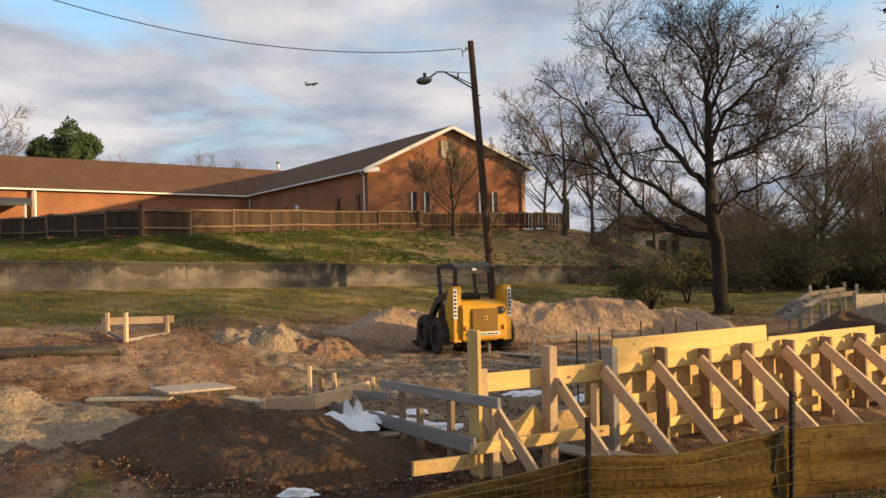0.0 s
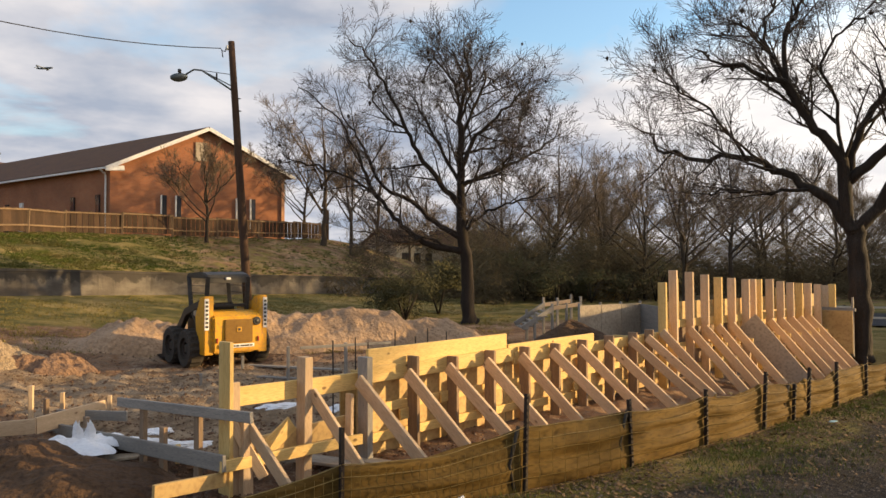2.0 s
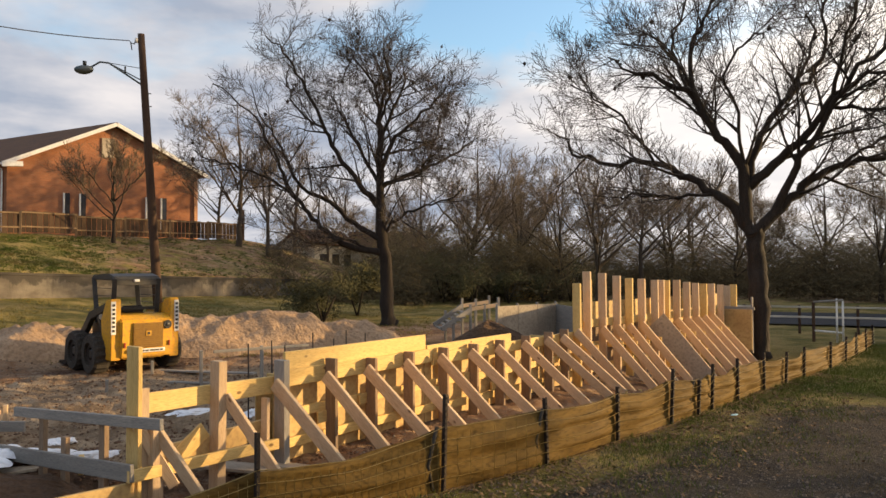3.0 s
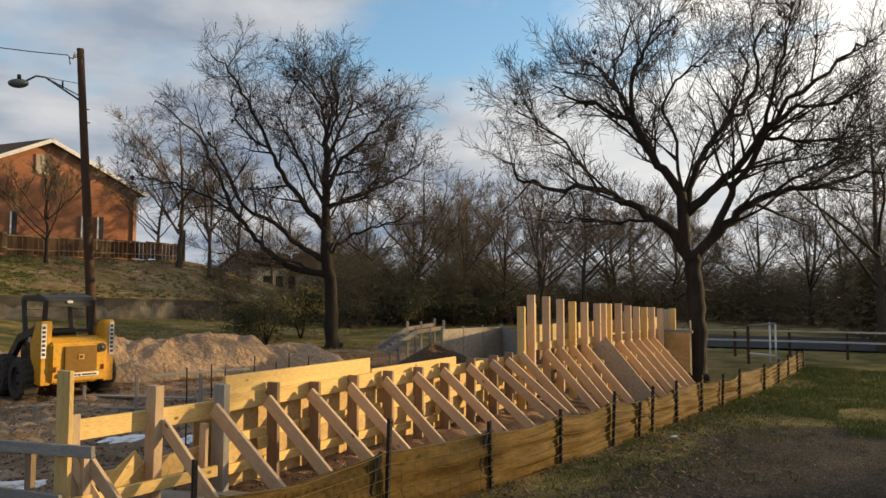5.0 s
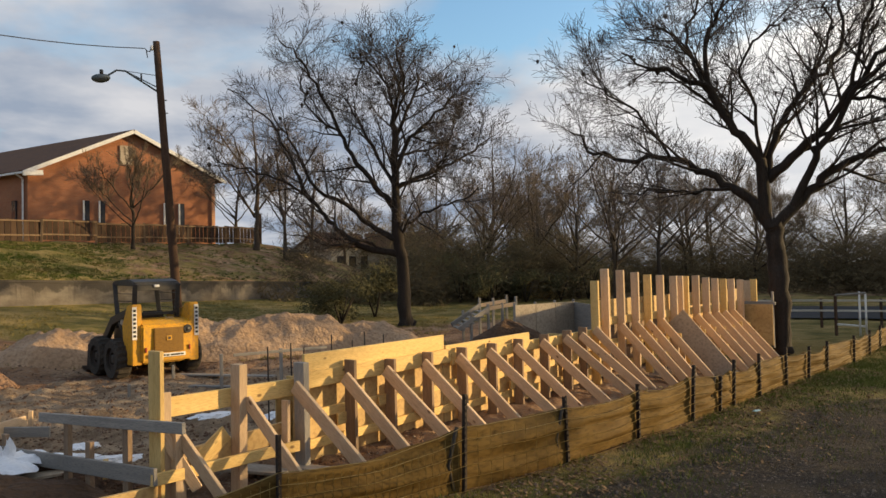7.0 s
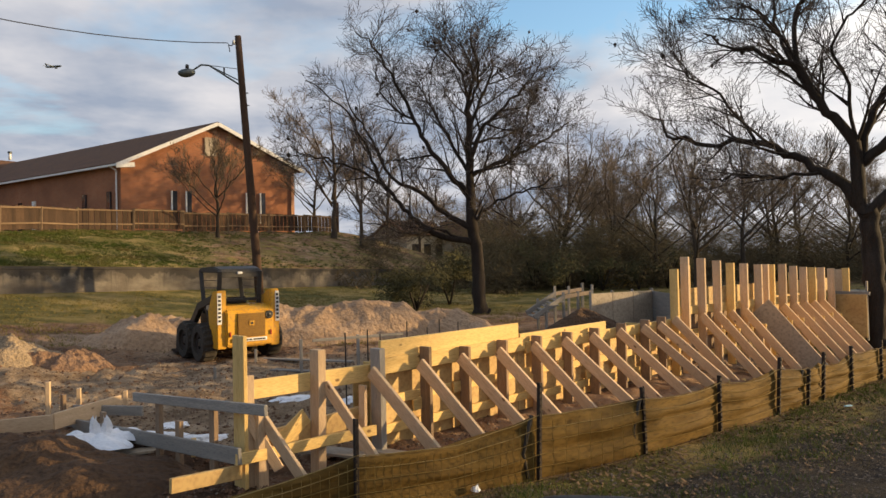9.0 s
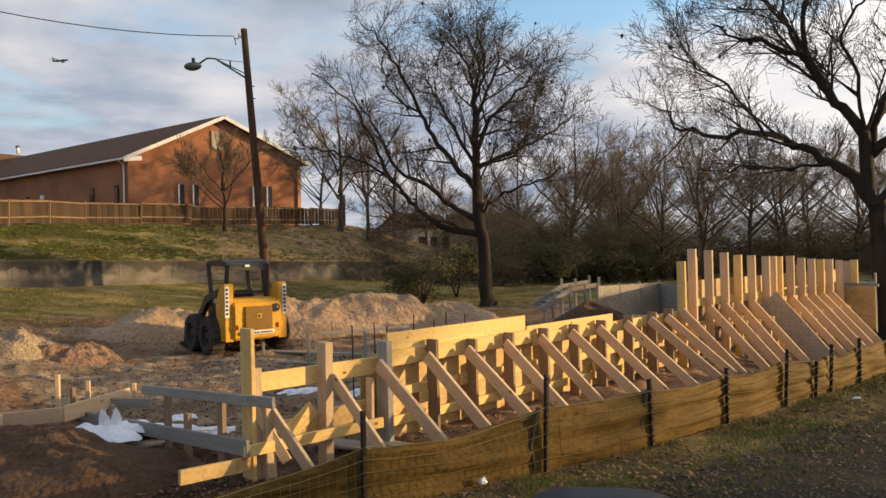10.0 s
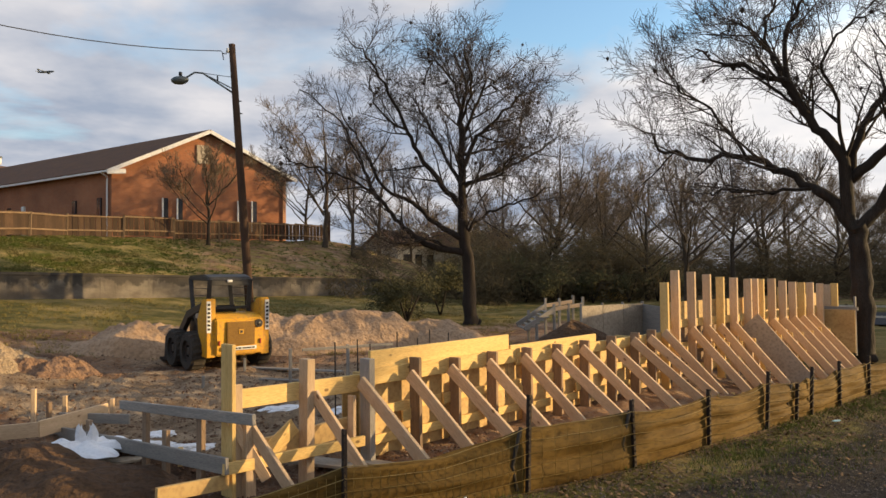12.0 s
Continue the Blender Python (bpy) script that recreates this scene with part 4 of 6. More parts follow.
def make_corner_forms():
    # open corner at the start of the wall: posts, edge boards, braces
    fw = thing("corner_formwork", F1(-1.5), "pine corner form with posts, edge boards and braces", "formwork")
    timber("post", F1(-1.55, 0.0, -0.1), F1(-1.55, 0.0, 1.33), 0.04, 0.18, "lumber", fw, side=N1, label="sunlit yellow pine post")
    timber("post", F1(-1.50, 0.05, -0.1), F1(-1.50, 0.05, 0.98), 0.045, 0.09, "brace", fw, side=D1)
    timber("post", F1(-1.42, 0.10, -0.1), F1(-1.42, 0.10, 0.66), 0.10, 0.10, "brace", fw, side=D1)
    timber("post", F1(-0.76, 0.03, -0.15), F1(-0.745, 0.03, 1.13), 0.09, 0.135, "brace", fw, side=N1)
    timber("post", F1(-0.23, 0.05, -0.05), F1(-0.22, 0.05, 0.72), 0.04, 0.09, "brace", fw, side=N1)
    timber("edge_board", F1(-1.5, -0.05, 0.835), F1(-0.03, -0.05, 0.815), 0.04, 0.17, "lumber", fw)
    timber("edge_board", F1(-1.45, -0.05, 0.34), F1(-0.1, -0.05, 0.40), 0.04, 0.19, "plywood", fw)
    timber("plank", F1(-1.68, 0.14, 0.30), F1(-0.14, 0.14, 0.275), 0.04, 0.10, "lumber", fw)
    timber("plank", F1(-2.24, 0.10, 0.205), F1(-1.60, 0.08, 0.175), 0.04, 0.12, "plywood", fw, label="short sunlit yellow plank end")
    timber("brace", F1(-1.40, 0.08, 0.62), F1(-1.30, 0.78, -0.02), 0.04, 0.11, "brace", fw)
    timber("brace", F1(-1.56, 0.02, 0.72), F1(-1.3, 0.2, 0.15), 0.04, 0.09, "brace", fw)
    timber("brace", F1(-0.70, 0.08, 0.80), F1(-0.62, 0.92, 0.0), 0.04, 0.11, "brace", fw)
    timber("block", F1(-1.25, 0.4, 0.03), F1(-0.9, 0.55, 0.06), 0.09, 0.06, "brace", fw)
    timber("gusset", F1(-1.2, -0.02, 0.28), F1(-0.85, -0.02, 0.52), 0.02, 0.16, "lumber", fw)
    # batter boards running back from the corner
    bt = thing("batter_board", F1(-1.65, -1.4), "weathered grey batter boards nailed to stakes", "formwork")
    s = -1.66
    P = lambda out, z, ds=0.0: F1(s + ds, out, z)
    timber("board", P(0.58, 0.77), P(-1.95, 0.59), 0.035, 0.09, "grey_lumber", bt)
    timber("board", P(0.17, 0.33), P(-4.36, -0.0), 0.035, 0.14, "grey_lumber", bt)
    for o, z in ((-1.45, 0.60), (-1.02, 0.46), (-0.35, 0.70), (-2.9, 0.3), (-4.2, 0.35)):
        # stakes in the dark lumber too, shade included in its colour
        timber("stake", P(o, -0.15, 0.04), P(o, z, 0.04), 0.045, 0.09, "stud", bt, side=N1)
    timber("block", P(-1.25, 0.03, 0.3), P(-1.25, 0.2, 0.3), 0.05, 0.12, "lumber", bt)


make_corner_forms()


def make_far_forms():
    a, b, c = polar(29.3, 18.6), polar(33.9, 20.2), polar(35.4, 18.6)
    fw = thing("far_formwork", b, "worn grey plywood form panels on the far side", "formwork")
    up = lambda p, z: Vector((p.x, p.y, z))
    for k in range(3):
        timber("panel", up(a.lerp(b, k / 3 + 0.002), 0.5), up(a.lerp(b, (k + 1) / 3 - 0.002), 0.5), 0.03, 1.05, "pale_ply", fw)
    timber("panel", up(b, 0.5), up(c, 0.5), 0.03, 1.02, "grey_lumber", fw)
    for k in range(4):
        q = a.lerp(b, k / 3)
        timber("stud", up(q, -0.05) + Vector((0.05, 0.1, 0)), up(q, 1.08) + Vector((0.05, 0.1, 0)), 0.04, 0.09, "grey_lumber", fw)
    # timber ramp beside it
    rp = thing("timber_ramp", polar(28.0, 19.0), "rough grey timber ramp with side rails", "ramp")
    lo, hi, end = polar(24.9, 18.6, 0.45), polar(27.2, 19.2, 0.92), polar(29.4, 19.6, 1.02)
    for d in (Vector((0, 0, 0)), Vector((0.15, 0.8, 0.05))):
        timber("stringer", lo + d, hi + d, 0.05, 0.12, "grey_lumber", rp)
        timber("rail", hi + d, end + d, 0.05, 0.1, "brace", rp)
        for q in (lo.lerp(hi, 0.4), hi, hi.lerp(end, 0.5), end):
            timber("post", Vector((q.x, q.y, 0)) + d, q + d + Vector((0, 0, random.uniform(0.08, 0.22))), 0.06, 0.06, "grey_lumber", rp)
    for k in range(6):
        q = lo.lerp(hi, 0.1 + k * 0.16)
        timber("tread", q + Vector((0, -0.05, -0.08)), q + Vector((0.15, 0.85, -0.03)), 0.12, 0.03, "grey_lumber", rp)


make_far_forms()


# ---------------------------------------------------------------- heaps
def heap(name, at, a, b, h, turn, mat, label, rough=0.12, seed=1, cat="mound", power=1.5, ridge=0.0):
    """A mound with a lumpy skirt; a along its length, b across."""
    V, Fc = [], []
    rings, seg = 34, 110
    off = Vector((seed * 7.3, seed * 3.1, 0))
    ct, st = math.cos(radians(turn)), math.sin(radians(turn))
    z0 = at[2]
    for i in range(rings + 1):
        f = i / rings
        for k in range(seg):
            an = 2 * math.pi * k / seg
            wob = 1 + 0.16 * noise.noise(Vector((math.cos(an) * 1.3, math.sin(an) * 1.3, seed * 2.0)))
            x, y = math.cos(an) * f * a * wob, math.sin(an) * f * b * wob
            along_ridge = min(1.0, max(0.0, (abs(math.cos(an) * f) - ridge) / (1 - ridge))) if ridge else None
            ff = math.hypot(along_ridge, math.sin(an) * f) if ridge else f
            z = h * max(0.0, 1 - min(1, ff) ** power) ** 1.15
            q = Vector((x, y, 0))
            edge = (1 - f ** 3)
            z += (noise.noise(q * 1.1 + off) * rough * 1.4 + noise.noise(q * 2.9 + off) * rough * 0.7 + noise.noise(q * 7 + off) * rough * 0.35 + noise.noise(q * 16 + off) * rough * 0.18) * (0.25 + 0.75 * edge)
            wx, wy = at[0] + x * ct - y * st, at[1] + x * st + y * ct
            V.append((x * ct - y * st, x * st + y * ct, z + on_ground(wx, wy) - z0 - 0.05 - 0.12 * f ** 6))
    for i in range(rings):
        for k in range(seg):
            k2 = (k + 1) % seg
            Fc.append((i * seg + k, (i + 1) * seg + k, (i + 1) * seg + k2, i * seg + k2))
    ob = new(name, mesh_of(name, V, Fc, mat, True))
    ob.matrix_basis = Matrix.Translation(at)
    return tagged(ob, label, cat)


def heap_at(name, az, r, *rest, **kw):
    p = polar(az, r)
    return heap(name, (p.x, p.y, on_ground(p.x, p.y)), *rest, **kw)


heap_at("sand_mound", 9.0, 18.6, 3.0, 1.35, 0.98, 8, "sand", "long heap of pale brown excavated sand", rough=0.15, seed=2, ridge=0.55, power=1.3)
heap_at("sand_mound", 17.4, 19.6, 1.9, 1.1, 0.66, 0, "sand", "low heap of pale brown excavated sand", rough=0.12, seed=3, ridge=0.3, power=1.3)
heap_at("sand_mound", -3.2, 18.3, 2.3, 1.3, 0.86, 12, "sand", "heap of pale sand behind the loader", rough=0.17, seed=4, ridge=0.15, power=1.1)
heap_at("gravel_mound", -13.0, 15.9, 1.7, 0.9, 0.44, 10, "gravel_pile", "small heap of grey gravelly sand", rough=0.22, seed=5, power=1.1)
heap_at("soil_mound", -9.9, 15.5, 1.25, 0.7, 0.38, 0, "red_soil", "small heap of reddish soil", rough=0.2, seed=6, power=1.0)
heap_at("gravel_mound", -31.0, 10.3, 2.5, 1.2, 0.30, -12, "gravel_pile", "heap of loose tan gravel and crushed stone", rough=0.14, seed=7, power=1.1)
heap("topsoil_mound", (-2.15, 7.7, 0.0), 2.35, 1.25, 0.50, -24, "topsoil", "long heap of dark brown topsoil beside the form", rough=0.12, seed=8, ridge=0.3, power=1.05)
heap_at("topsoil_mound", 28.6, 15.4, 2.2, 1.2, 1.0, 10, "topsoil", "dark soil heap inside the formwork", rough=0.06, seed=9, power=1.0)


# ---------------------------------------------------------------- skid steer loader
def cyl(r, w, seg=28, groove=0):
    """A wheel-like drum along y with rounded shoulders."""
    bm = bmesh.new()
    prof = [(r * 0.55, -w / 2), (r * 0.9, -w / 2), (r, -w * 0.32), (r, w * 0.32), (r * 0.9, w / 2), (r * 0.55, w / 2)]
    rings = []
    for k in range(seg):
        a = 2 * math.pi * k / seg
        g = 0.93 if groove and k % 2 else 1.0
        rings.append([bm.verts.new((math.cos(a) * rr * (g if rr > r * 0.95 else 1), y, math.sin(a) * rr * (g if rr > r * 0.95 else 1))) for rr, y in prof])
    for k in range(seg):
        p, q = rings[k], rings[(k + 1) % seg]
        for i in range(len(prof)):
            j = (i + 1) % len(prof)
            bm.faces.new((p[i], p[j], q[j], q[i]))
    bmesh.ops.recalc_face_normals(bm, faces=bm.faces[:])
    return bm


def prism(profile, y0, y1, bev=0.02):
    """A solid from an x-z outline between y0 and y1."""
    bm = bmesh.new()
    a = [bm.verts.new((x, y0, z)) for x, z in profile]
    b = [bm.verts.new((x, y1, z)) for x, z in profile]
    bm.faces.new(a)
    bm.faces.new(list(reversed(b)))
    n = len(profile)
    for i in range(n):
        bm.faces.new((a[i], b[i], b[(i + 1) % n], a[(i + 1) % n]))
    bmesh.ops.recalc_face_normals(bm, faces=bm.faces[:])
    if bev:
        bmesh.ops.bevel(bm, geom=bm.edges[:], offset=bev, segments=2, affect="EDGES")
    return bm


def make_loader():
    # local x ahead, y to its left, z up; the rear faces the viewer
    at = (0.38, 16.15, on_ground(0.38, 16.15) - 0.02)
    ld = thing("skid_steer_loader", at, "dusty yellow skid steer loader with black cab frame", "loader", rz=90 + 20)
    W = parent_world(ld)
    P = lambda n, bm, mt, lab="", m=None, sm=False, par=None: part(n, bm, mt, par or ld, lab, W @ (m or Matrix()), sm)
    B = lambda n, c, s, mt, lab="", par=None: put(new(n, box_mesh(s[0], s[1], s[2], mt, 0.008)), par or ld, W @ Matrix.Translation(c))
    P("chassis", prism([(-0.95, 0.30), (0.85, 0.30), (0.9, 0.62), (-0.5, 0.74), (-0.98, 0.74)], -0.42, 0.42), "yellow")
    P("engine_hood", prism([(-1.08, 0.34), (-0.35, 0.34), (-0.35, 1.16), (-0.9, 1.14), (-1.1, 1.04)], -0.50, 0.50, 0.03), "yellow", "yellow rear engine cover")
    door = P("rear_door", prism([(-1.13, 0.52), (-1.10, 0.52), (-1.10, 0.99), (-1.13, 0.99)], -0.30, 0.28, 0.006), "grille", "darker slotted grille door")
    for k in range(12):
        put(new("slat", box_mesh(0.010, 0.54, 0.012, "grille", 0)), door, W @ Matrix.Translation((-1.134, -0.01, 0.545 + k * 0.038)))
    put(new("badge", box_mesh(0.012, 0.10, 0.09, "yellow", 0)), door, W @ Matrix.Translation((-1.139, -0.01, 0.79)))
    put(new("badge_mark", box_mesh(0.006, 0.05, 0.05, "black", 0)), door, W @ Matrix.Translation((-1.147, -0.01, 0.79)))
    bm = cyl(0.085, 0.03, 16)
    P("exhaust_outlet", bm, "black", "sooty black exhaust outlet", pose(-1.115, -0.39, 0.94, 0, 0, 90))
    tube_ob("exhaust_pipe", [W @ Vector((-1.13, -0.39, 0.94)), W @ Vector((-1.05, -0.39, 0.94))], 0.07, "black", ld)
    plate = B("name_plate", (-1.115, 0.02, 0.46), (0.02, 0.72, 0.075), "white")
    for k in range(7):
        put(new("lettering", box_mesh(0.006, 0.055 + 0.02 * (k % 3), 0.03, "black", 0)), plate, W @ Matrix.Translation((-1.128, 0.30 - k * 0.095, 0.46)))
    for s in (-1, 1):
        tw = P("lift_tower", prism([(-1.02, 0.30), (-0.62, 0.30), (-0.52, 1.05), (-0.78, 1.44), (-1.02, 1.46)], 0.47 * s, 0.66 * s, 0.015), "yellow")
        st = put(new("stripe", box_mesh(0.012, 0.085, 0.62, "white", 0)), tw, W @ Matrix.Translation((-1.028, 0.612 * s, 1.1)))
        for k in range(7):
            put(new("lettering", box_mesh(0.006, 0.05, 0.045, "black", 0)), tw, W @ Matrix.Translation((-1.036, 0.612 * s, 0.86 + k * 0.08)))
        P("lift_arm", prism([(-0.95, 1.30), (-0.85, 1.42), (0.2, 1.18), (0.95, 0.55), (0.95, 0.42), (0.82, 0.42), (0.1, 1.04)], 0.53 * s, 0.63 * s, 0.01), "yellow" if s < 0 else "black")
        timber("lift_cylinder", W @ Vector((-0.62, 0.57 * s, 0.62)), W @ Vector((-0.12, 0.57 * s, 1.16)), 0.07, 0.07, "black", ld)
        timber("link", W @ Vector((-0.80, 0.59 * s, 1.02)), W @ Vector((-0.30, 0.59 * s, 1.12)), 0.05, 0.12, "pale_ply", ld)
        B("tail_light", (-1.108, 0.43 * s, 0.58), (0.02, 0.035, 0.10), "red_light")
        for x in (-0.40, 0.52):
            hub = new("wheel"); hub.empty_display_size = 0.1
            put(hub, ld, W @ Matrix.Translation((x, 0.70 * s, 0.40)))
            part("tyre", cyl(0.40, 0.30, 36, 1), "rubber", hub, "dusty black lugged tyre", parent_world(hub))
            part("rim", cyl(0.23, 0.20, 20), "steel", hub, "", parent_world(hub))
            put(new("hub_cap", box_mesh(0.16, 0.22, 0.16, "black", 0.02)), hub, parent_world(hub))
    # cab frame
    roof = P("cab_roof", prism([(-0.62, 1.80), (-0.60, 1.88), (-0.3, 1.94), (0.5, 1.92), (0.55, 1.86), (0.5, 1.82)], -0.46, 0.46, 0.02), "black")
    for y in (-0.43, 0.43):
        for a, b in (((-0.50, 1.08), (-0.60, 1.84)), ((0.30, 0.95), (0.50, 1.86))):
            timber("cab_post", W @ Vector((a[0], y, a[1])), W @ Vector((b[0], y, b[1])), 0.09, 0.09, "black", ld)
        for k in range(4):
            timber("side_bar", W @ Vector((-0.5, y, 1.2 + k * 0.15)), W @ Vector((0.36, y, 1.2 + k * 0.15)), 0.012, 0.012, "black", ld)
    timber("window_frame", W @ Vector((-0.545, -0.42, 1.25)), W @ Vector((-0.545, 0.42, 1.25)), 0.05, 0.06, "black", ld)
    timber("window_frame", W @ Vector((-0.595, -0.42, 1.76)), W @ Vector((-0.595, 0.42, 1.76)), 0.05, 0.10, "black", ld)
    B("cab_light", (-0.63, 0.02, 1.80), (0.05, 0.10, 0.05), "white")
    P("seat", prism([(-0.35, 0.95), (0.05, 0.95), (0.05, 1.08), (-0.25, 1.10), (-0.33, 1.30), (-0.42, 1.30)], -0.22, 0.22, 0.03), "black")
    P("cab_floor", prism([(-0.55, 0.7), (0.55, 0.7), (0.55, 0.95), (-0.55, 1.1)], -0.44, 0.44, 0.01), "black")
    bm = prism([(0.95, 0.08), (1.55, 0.08), (1.58, 0.12), (1.1, 0.16), (1.02, 0.62), (0.95, 0.62)], -0.8, 0.8, 0.01)
    P("bucket", bm, "steel", "worn steel bucket")


M["red_light"] = material("red_lens", ((0.30, 0.03, 0.015), (0.36, 0.04, 0.02), (0.2, 0.02, 0.01)), 3.0, 0.35, 0.0, spec=0.5)
make_loader()


# ---------------------------------------------------------------- silt fence
def make_silt_fence():
    rnd = random.Random(3)
    posts = [Vector((x, y, on_ground(x, y))) for x, y, _ in FENCE_POSTS]
    tops = [p[2] for p in FENCE_POSTS]
    cloth = [0.10, 0.46, 0.56, 0.54, 0.53, 0.55, 0.47, 0.50, 0.50, 0.48, 0.46, 0.46, 0.44, 0.43, 0.43, 0.43, 0.42]
    fence = thing("silt_fence", posts[3], "sagging brown silt fabric fence on rusty steel posts", "fence")
    for i, (p, t) in enumerate(zip(posts, tops)):
        lean = Vector((rnd.uniform(-0.02, 0.05), rnd.uniform(-0.02, 0.02), 0))
        n = 7
        q0, q1 = p - Vector((0, 0, 0.2)), p + lean + Vector((0, 0, t))
        side = Vector((0.9, 0.4, 0))
        timber("post", q0, q1, 0.042, 0.012, "steel", fence, side=side)
        timber("post_rib", q0 - Vector((-0.008, 0.018, 0)), q1 - Vector((-0.008, 0.018, 0)), 0.010, 0.036, "steel", fence, side=side)
        for k in range(int(t / 0.055)):
            z = 0.06 + k * 0.055
            put(new("stud", box_mesh(0.012, 0.014, 0.018, "steel", 0)), fence, Matrix.Translation(p + lean * (z / t) + Vector((0, -0.035, z))))
    V, Fc, W, WF = [], [], [], []
    cols = []
    for i in range(len(posts) - 1):
        a, b = posts[i], posts[i + 1]
        d = (b - a).normalized()
        nrm = Vector((d.y, -d.x, 0))
        m = max(10, int((b - a).length / 0.07))
        for k in range(m + (1 if i == len(posts) - 2 else 0)):
            f = k / m
            p = a.lerp(b, f)
            h = cloth[i] + (cloth[i + 1] - cloth[i]) * f - 0.07 * 4 * f * (1 - f) * (0.7 + 0.5 * math.sin(i * 2.1))
            h += noise.noise(p * 3) * 0.02
            belly = 4 * f * (1 - f)
            cols.append((p, nrm, h, belly))
    rows = 17
    for p, nrm, h, belly in cols:
        for j in range(rows):
            z = h * j / (rows - 1)
            bulge = 0.035 * math.sin(math.pi * j / (rows - 1)) * belly + noise.noise(Vector((p.x * 1.6 + z * 2, p.y * 1.6, z * 4))) * 0.06 + noise.noise(Vector((p.x * 0.55 + z * 1.5, p.y * 0.55, z * 15))) * 0.06 + noise.noise(Vector((p.x * 5 + z * 6, p.y * 5, z * 5))) * 0.012
            bulge *= 0.2 + 0.8 * min(1.0, belly * 0.95)
            if j == rows - 1:
                bulge -= 0.02
            q = p - nrm * (0.02 - bulge)
            V.append((q.x, q.y, on_ground(p.x, p.y) + z - (0.03 if j == 0 else 0)))
    n = len(cols)
    for i in range(n - 1):
        for j in range(rows - 1):
            a = i * rows + j
            Fc.append((a, a + rows, a + rows + 1, a + 1))
    base = len(V)
    V += [(x - cols[i // rows][1].x * 0.006, y - cols[i // rows][1].y * 0.006, z) for i, (x, y, z) in enumerate(V)]
    Fc += [tuple(reversed([base + v for v in f])) for f in Fc]
    o = posts[3]
    put(new("fabric", mesh_of("fabric", [Vector(v) - o for v in V], Fc, "fabric", True)), fence, Matrix.Translation(o))["label"] = "wrinkled tan-brown woven silt fabric"
    # welded wire in front of the cloth
    WV, WF = [], []
    def strand(pts, r):
        vv, ff = tube([p - o for p in pts], [r] * len(pts), 3, False, len(WV))
        WV.extend(vv); WF.extend(ff)
    for j in range(6):
        pts = []
        for p, nrm, h, belly in cols[::2]:
            q = p + nrm * (0.035 + 0.03 * belly)
            pts.append(Vector((q.x, q.y, on_ground(q.x, q.y) + (h + 0.03) * (j + 0.15) / 5.2 + noise.noise(p * 1.7 + Vector((0, 0, j))) * 0.012)))
        strand(pts, 0.0034 if j < 5 else 0.004)
    for c in range(0, len(cols)):
        p, nrm, h, belly = cols[c]
        if p.x > 3.9 or c % 2 and p.x > 2.7:
            continue
        q = p + nrm * (0.037 + 0.03 * belly)
        z = on_ground(q.x, q.y)
        strand([Vector((q.x, q.y, z)), Vector((q.x, q.y, z + h * 0.97))], 0.0022)
    ob = put(new("wire_mesh", mesh_of("wire_mesh", WV, WF, "wire")), fence, Matrix.Translation(o))
    tagged(ob, "thin brassy welded wire", kind="stuff")
    # dark straps that tie the cloth to the posts
    for i in (2, 3, 6):
        p = posts[i]
        tube_ob("strap", [p + Vector((-0.09, 0.0, 0.03)), p + Vector((-0.14, -0.01, 0.25)), p + Vector((-0.05, -0.01, cloth[i] + 0.02))], 0.018, "rubber", fence, 6)


make_silt_fence()


# ---------------------------------------------------------------- trees
def grow(out, pts, r0, r1, level, rnd, spec):
    """One branch as a tapered tube, and its children."""
    n = len(pts)
    radii = [max(spec["thin"], r0 + (r1 - r0) * (i / (n - 1)) ** 0.8) for i in range(n)]
    V, Fc = out["limb" if level < spec["split"] else "twig"]
    sides = 9 if level == 0 else 6 if level == 1 else 4 if level == 2 else 3
    vv, ff = tube(pts, radii, sides, False, len(V))
    V.extend(vv); Fc.extend(ff)
    if level >= spec["levels"]:
        return
    L = sum((pts[i + 1] - pts[i]).length for i in range(n - 1))
    count = max(2, int(spec["kids"][level] * rnd.uniform(0.85, 1.15)))
    first = spec["first"][level]
    for c in range(count):
        f = first + (1 - first) * (c + rnd.random()) / count
        f = min(f, 0.985)
        x = f * (n - 1)
        i = min(n - 2, int(x))
        p = pts[i].lerp(pts[i + 1], x - i)
        t = (pts[i + 1] - pts[i]).normalized()
        rad = radii[i] + (radii[i + 1] - radii[i]) * (x - i)
        side = Vector((rnd.gauss(0, 1), rnd.gauss(0, 1), rnd.gauss(0, 0.7)))
        side = (side - t * side.dot(t))
        if side.length < 1e-3:
            continue
        ang = radians(rnd.uniform(*spec["angle"]))
        d = (t * math.cos(ang) + side.normalized() * math.sin(ang) + Vector((0, 0, spec["lift"] * (0.5 if level == 0 else 1.0)))).normalized()
        length = spec["len"][level] * (1 - spec["short"] * f) * rnd.uniform(0.6, 1.2)
        segs = 5 if level < 2 else 3 if level < 3 else 2
        q, dd, kid = p.copy(), d.copy(), [p.copy()]
        for s in range(segs):
            dd = (dd + Vector((rnd.gauss(0, 1), rnd.gauss(0, 1), rnd.gauss(0, 0.8))) * spec["wander"] + Vector((0, 0, spec["lift"] * 0.25))).normalized()
            q = q + dd * (length / segs)
            kid.append(q.copy())
        kr = min(rad * 0.62, spec["rad"][level])
        grow(out, kid, kr, kr * 0.3, level + 1, rnd, spec)


